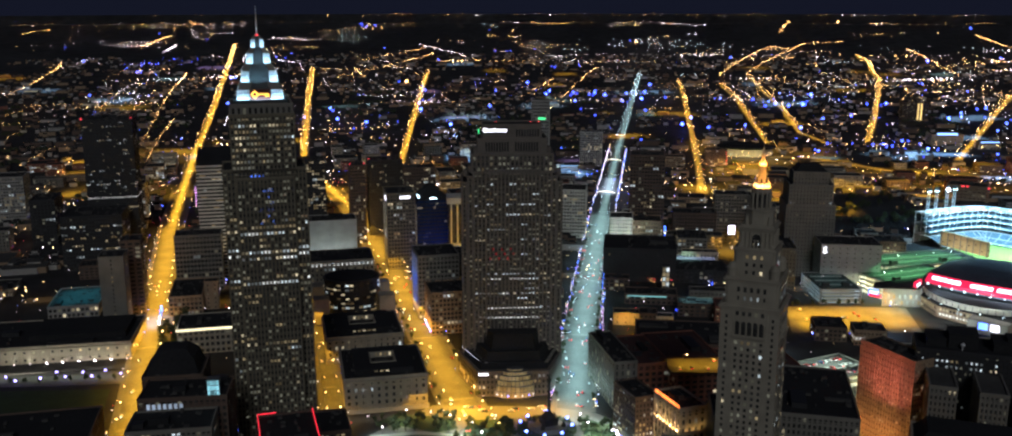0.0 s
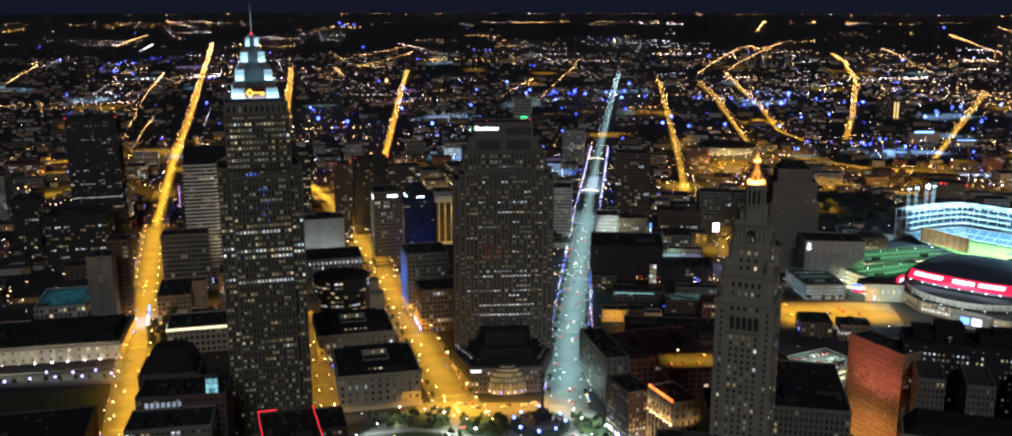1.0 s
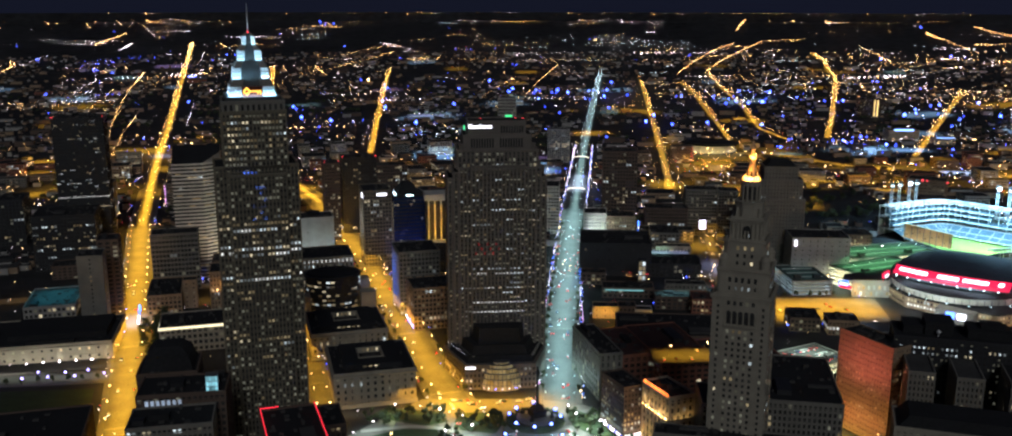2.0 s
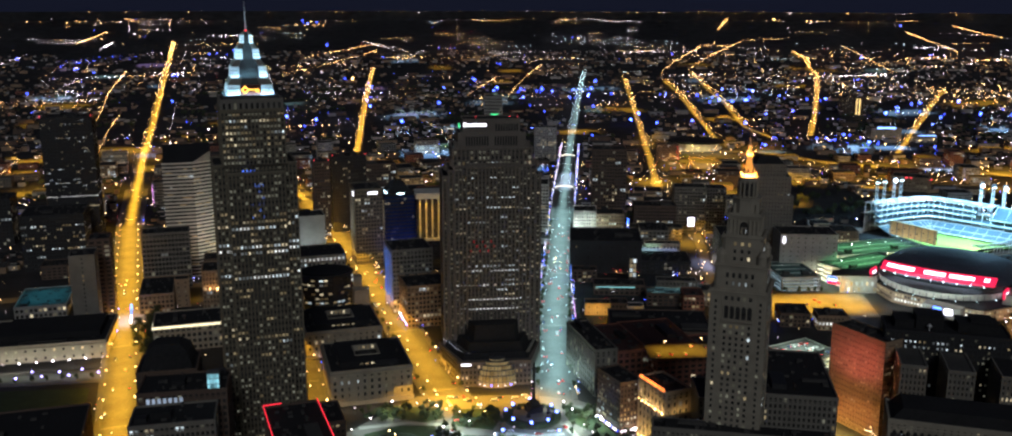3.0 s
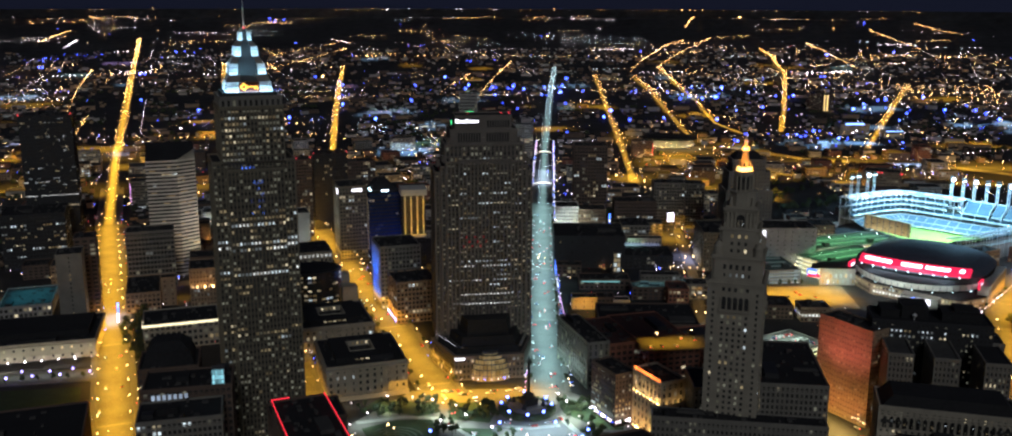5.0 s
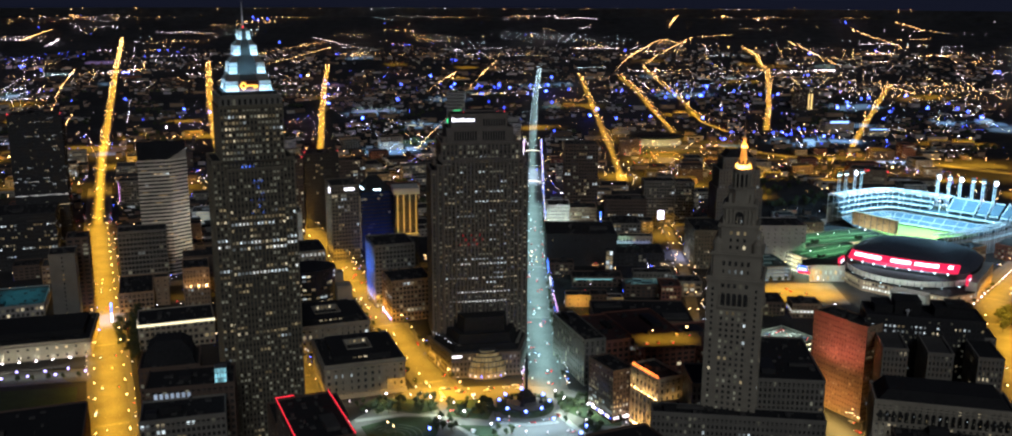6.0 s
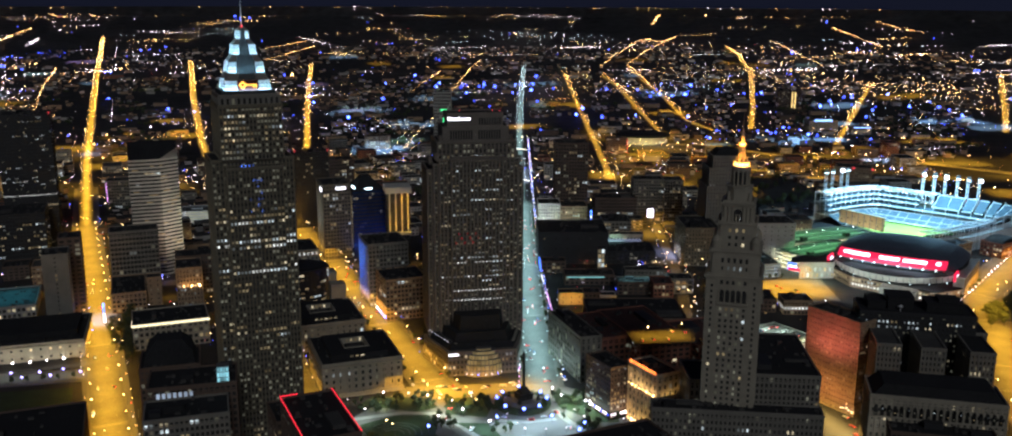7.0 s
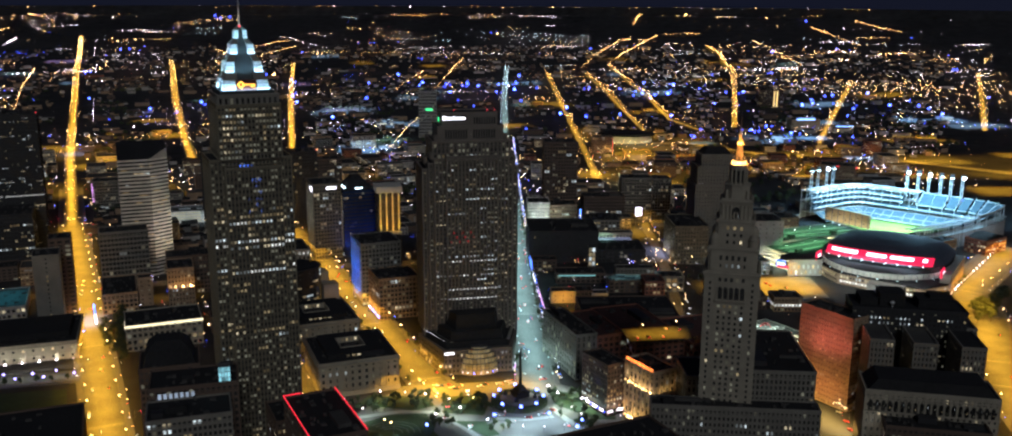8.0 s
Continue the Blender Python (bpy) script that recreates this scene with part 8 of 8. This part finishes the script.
for x in (0.62, 0.74):
    strip(ob, "stair_light", (x * 61 - 1.5, -1.0, 4), (x * 61 + 1.5, -0.6, 44), glowing("gold_stair_light", (1.0, 0.66, 0.2), 1.2, 0.3) if x < 0.7 else bpy.data.materials["gold_stair_light"], "gold lit stair strip")
ob = bld("warehouse", "tan warehouse with a blue-white roof sign", (898, 1942), 61, 40, 22, -8, CREAM, 4, 6, 0.1, 403, fill=(0.3, 0.3))
strip(ob, "roof_sign", (10, -1.2, 22.5), (49, -0.8, 25.5), glowing("blue_white_sign", (0.25, 0.45, 1.0), 3.0, 0.2), "blue-white roof sign bar")
ob = bld("warehouse", "low warehouse with blue-lit eaves", (970, 1888), 39, 30, 14, -8, CONCRETE, 3, 6, 0.1, 404)
strip(ob, "eave_light", (2, -1.0, 14), (37, -0.7, 15.2), bpy.data.materials["blue_white_sign"])
# broad unseen area lamps in place of unresolved lamps by the freeway and yards
for x, y, w, d, g in ((880, 1440, 420, 110, 2.2), (700, 1620, 420, 110, 2.4), (1150, 1500, 380, 120, 1.8), (-560, 1500, 200, 110, 3.0), (-600, 1850, 240, 160, 3.0), (-150, 1650, 160, 160, 2.2), (420, 1480, 150, 120, 3.0), (-60, 1500, 90, 120, 2.5),
                         (440, 1630, 120, 90, 9.0), (500, 1755, 120, 40, 9.0), (560, 1900, 60, 120, 5.0), (430, 1950, 40, 160, 5.0), (620, 1830, 60, 60, 7.0)):
    lot_light(x, y, w, d, -10, g, SODIUM, 18, 150)


# ---- the rest of the city's blocks ----
def clear_of(x, y, size, gap=4.0):
    for cx, cy, hw, hd, rot in OCCUPIED:
        v = Matrix.Rotation(radians(-rot), 2) @ Vector((x - cx, y - cy))
        if abs(v.x) < hw + size + gap and abs(v.y) < hd + size + gap:
            return False
    for line, wide in LINES:
        for p in line:
            if abs(p.x - x) < 90 and abs(p.y - y) < 90 and (p - Vector((x, y))).length < wide / 2 + size + 5:
                return False
    return True


LINES = [([p for p, _u in samples(line, 12)], wide) for _n, line, wide, _g, _c, _s in STREETS]
OCCUPIED += [(-145, 614, 27, 27, 6), (16, 725, 44, 55, 2), (139, 500, 20, 20, -25), (10, 600, 110, 66, 0), (-340, 660, 90, 70, 0), (320, 868, 60, 40, 0), (-327, 1122, 20, 20, 12),
             (388, 836, 34, 30, -20), (520, 1330, 80, 110, 0), (245, 570, 16, 60, 20), (288, 1150, 20, 90, 0), (480, 690, 50, 120, -30)]
rng = random.Random(77)
walls_near = [BROWN, TAN, CONCRETE, GREYSTONE, BRICK, LIMESTONE]
words = ["dark-roofed", "flat-roofed", "low brick", "plain concrete", "old stone", "dim-lit"]


def filler(x, y, far):
    w, d = rng.uniform(18, 46), rng.uniform(16, 42)
    h = rng.choice((7, 9, 12, 14, 18, 24)) if far > 900 else rng.choice((14, 18, 22, 28))
    if 900 < far < 1600 and rng.random() < 0.10:
        h = rng.uniform(32, 52)
    if not clear_of(x, y, max(w, d) / 2):
        return False
    rot = 12 if x < 60 else -8
    k = rng.randrange(6)
    mid = Matrix.Rotation(radians(rot), 2) @ Vector((w / 2, d / 2))
    building("city_building", f"{words[k]} city block with a few lit windows", (x - mid.x, y - mid.y), w, d, h, rot, walls_near[k], max(2, round(h / 3.8)), rng.uniform(3.2, 5.0),
             rng.choice((0.02, 0.08, 0.2, 0.4)), rng.randrange(9999), "city blocks", roof=rng.choice((ROOFTAR, ROOFTAR, ROOFGREY)), clutter=far < 1200, pier=0 if far > 1100 else 0.25,
             fill=(rng.uniform(0.4, 0.7), rng.uniform(0.4, 0.55)))
    return True


done = 0
for _ in range(2600):
    a = radians(rng.uniform(-31, 33))
    far = rng.uniform(760, 1900)
    if filler(MID.x + far * math.sin(a), MID.y + far * math.cos(a), far):
        done += 1
    if done >= 175:
        break


# low sheds and houses of the far districts
def shed(x, y, far):
    w, d, h = rng.uniform(14, 60), rng.uniform(12, 40), rng.uniform(4, 12)
    if not clear_of(x, y, max(w, d) / 2, 0):
        return False
    p = land(x, y, 0)
    ob = thing("low_building", "low flat building in a far district", "building", pose(p.x, p.y, p.z - 0.5, 0, 0, rng.choice((12, -8, 20))), "far low buildings")
    bm = bmesh.new()
    box(bm, -w / 2, -d / 2, 0, w / 2, d / 2, h)
    part("wall", bm, rng.choice(walls_near), ob)
    bm = bmesh.new()
    box(bm, -w / 2 - 0.3, -d / 2 - 0.3, h + 0.004, w / 2 + 0.3, d / 2 + 0.3, h + 0.5)
    part("roof", bm, rng.choice((ROOFTAR, ROOFGREY, ROOFGREY)), ob)
    bm = bmesh.new()
    box(bm, -w * 0.38, -d / 2 - 0.15, 1.6, w * 0.38, -d / 2 + 0.1, 3.4)
    part("window_band", bm, rng.choice((GLASS, DIM, WARM, COOLPANE, DIM)), ob)
    OCCUPIED.append((x, y, w / 2, d / 2, 0))
    return True


done = 0
for _ in range(1500):
    a = radians(rng.uniform(-31, 33))
    far = rng.uniform(1900, 3600)
    done += shed(MID.x + far * math.sin(a), MID.y + far * math.cos(a), far)
    if done >= 22:
        break


# roofs of the far quarters, too many to count
def far_roofs():
    frng = random.Random(88)
    verts, faces, kinds = [], [], []
    for _ in range(9000):
        a, far = radians(frng.uniform(-33, 34)), 1150 + 4200 * frng.random() ** 1.6
        x, y = MID.x + far * math.sin(a), MID.y + far * math.cos(a)
        if (Vector((x, y)) - Vector((625, 1075))).length < 140 or noise.noise(Vector((x / 210, y / 210, 0.5))) < -0.22:
            continue
        if any(abs(p.x - x) < 24 and abs(p.y - y) < 24 for line, _w in LINES for p in line[::2]):
            continue
        if far < 2000 and not clear_of(x, y, 8, 1):
            continue
        big = frng.random() < 0.18
        w, d, h = (frng.uniform(16, 40), frng.uniform(12, 26), frng.uniform(5, 11)) if big else (frng.uniform(6, 12), frng.uniform(6, 10), frng.uniform(4, 8))
        t = radians(14 if x < 60 else -8)
        c, s = math.cos(t), math.sin(t)
        i = len(verts)
        ridge_h = 0 if big else 2.4
        for dx, dy, dz in ((-w, -d, -0.6), (w, -d, -0.6), (w, d, -0.6), (-w, d, -0.6), (-w, -d, h), (w, -d, h), (w, d, h), (-w, d, h), (-w, 0, h + ridge_h), (w, 0, h + ridge_h)):
            verts.append(tuple(land(x + (dx * c - dy * s) / 2, y + (dx * s + dy * c) / 2, dz)))
        faces += [(i, i + 1, i + 5, i + 4), (i + 1, i + 2, i + 6, i + 9, i + 5), (i + 2, i + 3, i + 7, i + 6), (i + 3, i, i + 4, i + 8, i + 7), (i + 4, i + 5, i + 9, i + 8), (i + 8, i + 9, i + 6, i + 7)]
        k = frng.randrange(3)
        kinds += [k, k, k, k, 3 + big, 3 + big]
    data = bpy.data.meshes.new("far_roofs")
    data.from_pydata(verts, [], faces)
    for m in (TAN, CONCRETE, BROWN, ROOFTAR, ROOFGREY):
        data.materials.append(m)
    data.polygons.foreach_set("material_index", kinds)
    tagged(new("far_roofs", data), "countless small houses and sheds of the far quarters", "houses", kind="stuff")


far_roofs()


# doorway, sign and yard lamps between the downtown blocks
def yard_lamps():
    yrng = random.Random(121)
    lots = {"s": [], "w": [], "b": [], "r": []}
    for _ in range(3600):
        x, y = yrng.uniform(-620, 900), 760 + 900 * yrng.random() ** 0.8
        if abs(x - 60) > 0.62 * y or (Vector((x, y)) - Vector((625, 1075))).length < 150 or not clear_of(x, y, 0.5, 0.2):
            continue
        kind = yrng.choice("sssswwbr")
        lots[kind].append(glint(x, y, yrng.uniform(3.0, 4.5), yrng.uniform(0.5, 1.25)))
    for kind, glow, tone in (("s", L_SODIUM, "orange"), ("w", L_WHITE, "white"), ("b", L_BLUE, "blue-white"), ("r", L_RED, "red")):
        far_lamps("yard_lamps", lots[kind], glow, "small " + tone + " doorway and yard lamps between the downtown blocks")


yard_lamps()


# ---- cars ----
def car(seed, paint, label):
    ob = thing("car", label, "car", pose(0, 0, 0), "cars")
    bm = bmesh.new()
    box(bm, -0.9, -2.25, 0.35, 0.9, 2.25, 0.95)
    prism(bm, [(-0.85, -1.7), (0.85, -1.7), (0.85, 1.0), (-0.85, 1.0)], 0.95, 1.45, 0, 0.78)
    bmesh.ops.bevel(bm, geom=bm.edges[:], offset=0.06, segments=1, affect="EDGES")
    part("body", bm, paint, ob)
    bm = bmesh.new()
    prism(bm, [(-0.87, -1.6), (0.87, -1.6), (0.87, 0.9), (-0.87, 0.9)], 1.0, 1.38, 0, 0.8)
    part("glass", bm, GLASS, ob)
    for sx in (-0.9, 0.9):
        for y in (-1.4, 1.4):
            bm = bmesh.new()
            prism(bm, ring(10, 0.33), -0.1, 0.1)
            for v in bm.verts:
                v.co = Vector((sx + v.co.z, y + v.co.x, 0.34 + v.co.y))
            part("wheel", bm, RUBBER, ob)
        bm = bmesh.new()
        box(bm, sx * 0.62 - 0.22, 2.2, 0.6, sx * 0.62 + 0.22, 2.36, 0.84)
        part("headlight", bm, L_LED, ob)
        bm = bmesh.new()
        box(bm, sx * 0.66 - 0.24, -2.38, 0.66, sx * 0.66 + 0.24, -2.2, 0.9)
        part("tail_light", bm, glowing("tail_glow", (1.0, 0.04, 0.03), 4.0, 0.3) if "tail_glow" not in bpy.data.materials else bpy.data.materials["tail_glow"], ob)
    return ob


paints = [((0.03, 0.03, 0.035), "black"), ((0.5, 0.5, 0.52), "silver"), ((0.7, 0.7, 0.68), "white"), ((0.3, 0.03, 0.03), "red"), ((0.05, 0.08, 0.2), "blue")]
CARS = [car(i, surface(n + "_car_paint", c, rough=0.3, var=0.1), n + " passenger car with its lights on") for i, (c, n) in enumerate(paints)]
parked = [False] * 5


def drive(x, y, heading, z=0.2):
    k = rng.randrange(5)
    m = pose(x, y, z, 0, 0, heading)
    if parked[k]:
        copy_thing(CARS[k], m)
    else:
        parked[k] = True
        CARS[k].matrix_world = m


for line, count, top in ((ST_CLAIR, 16, 1100), (SUPERIOR, 24, 1000), (EUCLID, 64, 1250), (ONTARIO, 5, 800)):
    road = samples(near_part(line, top), 5.0)
    wide = {s[1][0]: s[2] for s in STREETS}[line[0]]
    for _ in range(count):
        p, u = road[rng.randrange(len(road))]
        side = rng.choice((-1, 1))
        q = p + Vector((u.y, -u.x)) * side * rng.choice((0.10, 0.24, 0.42)) * wide
        turn = math.degrees(math.atan2(u.y, u.x)) - 90
        drive(q.x, q.y, turn if side > 0 else turn + 180, 0.16)
for x, y, a in ((20, 603, 70), (26, 592, 80), (10, 598, 150), (58, 606, 20), (62, 580, 15), (-4, 588, 150), (48, 600, 95), (-20, 606, 150), (38, 596, 88)):
    drive(x, y, a, 0.24)
for x, y in ((132, 646), (141, 647), (152, 646), (160, 662), (170, 660)):
    drive(x, y, 3, 35.62)
for _ in range(8):
    drive(rng.uniform(280, 360), rng.uniform(848, 890), rng.choice((5, 95)), 0.12)
for x, y in ((258, 568), (255, 553), (263, 584), (251, 540), (268, 599)):
    drive(x, y, 18, 0.2)
for x, y in ((262, 571), (259, 556), (267, 587)):
    copy_thing(LAMP["s"], pose(x, y, 0.1, 0, 0, 160))
for r in range(3):
    for k in range(9):
        if (k * 5 + r * 3) % 7:
            v = Matrix.Rotation(radians(25), 2) @ Vector((8 + 4.6 * k, 7 + 12 * r))
            drive(250 + v.x, 684 + v.y, 25 + 180 * (k % 2), 9.1)
for _ in range(9):
    drive(rng.uniform(-30, 60), rng.uniform(655, 664), 90 + rng.uniform(-8, 8), 0.2)


# ---- shop fronts, trees and signs along the avenue ----
verts_kind = {"w": [], "b": [], "p": []}
for p, u in samples(near_part(EUCLID, 1900), 2.2):
    for side in (-1, 1):
        n = Vector((u.y, -u.x)) * side
        if rng.random() < 0.6:
            q = p + n * (12 + 5 + rng.uniform(-1.2, 1.2)) + u * rng.uniform(-1, 1)
            far = p.length
            verts_kind[rng.choice("wwbbp" if side > 0 else "wwbp")].append(((q.x, q.y, rng.choice((2, 3, 3, 4, 6))), rng.uniform(0.22, 0.62) * max(1, far / 1000)))
far_lamps("shop_lights", verts_kind["w"], L_SIGNWHITE, "white shop lights along the avenue")
far_lamps("shop_lights", verts_kind["b"], L_LEDBLUE, "blue shop lights along the avenue")
far_lamps("shop_lights", verts_kind["p"], L_PINK, "pink shop signs along the avenue")
for p, u in samples(near_part(EUCLID, 1250), 16.0):
    for side in (-1, 1):
        n = Vector((u.y, -u.x)) * side
        q = p + n * 13.6 + u * rng.uniform(-3, 3)
        if q.y > 690 and rng.random() < 0.42:
            plant(q.x, q.y, 1)
# small lamps at doors, shop fronts and on roofs, too many to count
drng = random.Random(404)
small = {"w": [], "b": [], "s": [], "r": []}
for line, wide, top in ((ST_CLAIR, 24, 1300), (SUPERIOR, 26, 1150), (EUCLID, 24, 1250), (ONTARIO, 40, 900), (THIRD, 12, 880), (NINTH, 18, 1100), (PROSPECT, 11, 1250)):
    for p, u in samples(near_part(line, top), 8.0):
        for side in (-1, 1):
            if drng.random() < 0.5:
                n = Vector((u.y, -u.x)) * side
                q = p + n * (wide / 2 + drng.uniform(2.5, 5.5)) + u * drng.uniform(-4, 4)
                small[drng.choice("wwwbssr")].append(((q.x, q.y, drng.uniform(2.5, 5)), drng.uniform(0.25, 0.6)))
for x, y, hw, hd, rot in OCCUPIED:
    if 500 < y < 1500 and drng.random() < 0.7:
        for _ in range(drng.randint(1, 3)):
            v = Matrix.Rotation(radians(rot), 2) @ Vector((drng.choice((-1, 1)) * (hw + 1.6), drng.uniform(-hd, hd)))
            small[drng.choice("wwsb")].append(((x + v.x, y + v.y, drng.uniform(3, 6)), drng.uniform(0.3, 0.7)))
far_lamps("doorway_lamps", small["w"], L_SIGNWHITE, "small white door and shop lamps along the streets")
far_lamps("doorway_lamps", small["b"], L_BLUE, "small blue-white lamps along the streets")
far_lamps("doorway_lamps", small["s"], L_SODIUM, "small orange lamps along the streets")
far_lamps("doorway_lamps", small["r"], L_RED, "small red lights along the streets")
# theatre district: bright marquees and a lit arch
lot_light(192, 1520, 24, 140, -10, 10.0, (0.72, 0.84, 1.0), 12)
for y0 in (1400, 1690):
    x0 = 157 + (y0 - 1315) * 0.168
    ob = thing("street_arch", "glowing street arch over the avenue", "arch", pose(x0, y0, 0, 0, 0, -9))
    for sx in (-13, 13):
        bm = bmesh.new()
        prism(bm, ring(6, 0.5, sx), 0, 12)
        part("post", bm, STEEL, ob)
    bm = bmesh.new()
    for i in range(12):
        a0, a1 = math.pi * i / 12, math.pi * (i + 1) / 12
        q0, q1 = Vector((13 * math.cos(a0), 0, 12 + 3 * math.sin(a0))), Vector((13 * math.cos(a1), 0, 12 + 3 * math.sin(a1)))
        d = Vector((0, 0.6, 0))
        h = Vector((0, 0, 1.0))
        v = [bm.verts.new(c) for c in (q0 - d, q1 - d, q1 + d, q0 + d, q0 - d + h, q1 - d + h, q1 + d + h, q0 + d + h)]
        for f in ((3, 2, 1, 0), (4, 5, 6, 7), (0, 1, 5, 4), (2, 3, 7, 6)):
            bm.faces.new([v[i2] for i2 in f])
    part("arch", bm, glowing("arch_glow", (1.0, 0.86, 0.6), 2.0, 0.2), ob)
# blue and white signs at the corner of the gold street
for k in range(4):
    ob = thing("sign_board", "tall blue-lit street sign board on a post", "sign", pose(-301 - 3.4 * k, 846 + 13 * k, 0, 0, 0, 15), "corner signs")
    bm = bmesh.new()
    box(bm, -0.15, -0.15, 0, 0.15, 0.15, 3)
    part("post", bm, STEEL, ob)
    bm = bmesh.new()
    box(bm, -0.8, -0.3, 3, 0.8, 0.3, 9 if k > 1 else 7)
    part("panel", bm, L_LEDBLUE if k > 1 else L_SIGNWHITE, ob)
lot_light(-312, 862, 22, 34, 15, 9.0, (0.62, 0.72, 1.0), 11)


# ---- blue light strips and traffic signals along the avenue ----
def facade_strip(a, b, z0, z1, glow, label):
    ob = thing("light_strip", label, "light strip", pose(a[0], a[1], 0, 0, 0, math.degrees(math.atan2(b[1] - a[1], b[0] - a[0]))), "shop light strips")
    run = (Vector(b) - Vector(a)).length
    bm = bmesh.new()
    box(bm, 0, -0.2, z0 - 0.3, run, 0.2, z1 + 0.3)
    part("rail", bm, STEEL, ob)
    n = max(2, round(run / 3))
    for k in range(n):
        bm = bmesh.new()
        box(bm, run * (k + 0.1) / n, 0.205, z0, run * (k + 0.8) / n, 0.4, z1)
        part("lamp", bm, glow, ob)


facade_strip((113.6, 946), (123.2, 1010), 4, 9, L_LEDBLUE, "run of tall blue shop-front lights on a steel rail")
facade_strip((108.6, 905), (112.4, 936), 3, 5, L_SIGNWHITE, "run of white shop-front lights on a steel rail")
facade_strip((97.2, 800), (106.0, 880), 3, 4.6, L_PINK, "run of pink-white shop-front lights on a steel rail")


def traffic_signal():
    bm = bmesh.new()
    prism(bm, ring(6, 0.16), 0, 6.2)
    box(bm, 0, -0.07, 5.9, 6.5, 0.07, 6.1)
    ob = solid("traffic_signal", bm, STEEL, "traffic signal on a steel mast arm, showing red", "traffic signal", group="traffic signals")
    for x in (4.2, 6.3):
        bm = bmesh.new()
        box(bm, x - 0.3, -0.3, 4.7, x + 0.3, 0.1, 6.3)
        head = part("signal_head", bm, DARKMETAL, ob)
        bm = bmesh.new()
        blob(bm, (x, -0.5, 5.9), 0.6)
        part("red_lamp", bm, L_RED, head)
    return ob


posts = [(54, 727), (62, 790), (70, 872), (84, 930), (98, 1056), (104, 1093), (-22, 612), (-72, 780), (-112, 960), (-232, 640), (-270, 800), (-318, 880), (-60, 668)]
signal = traffic_signal()
signal.matrix_world = pose(posts[0][0], posts[0][1], 0.2)
for x, y in posts[1:]:
    copy_thing(signal, pose(x, y, 0.2))
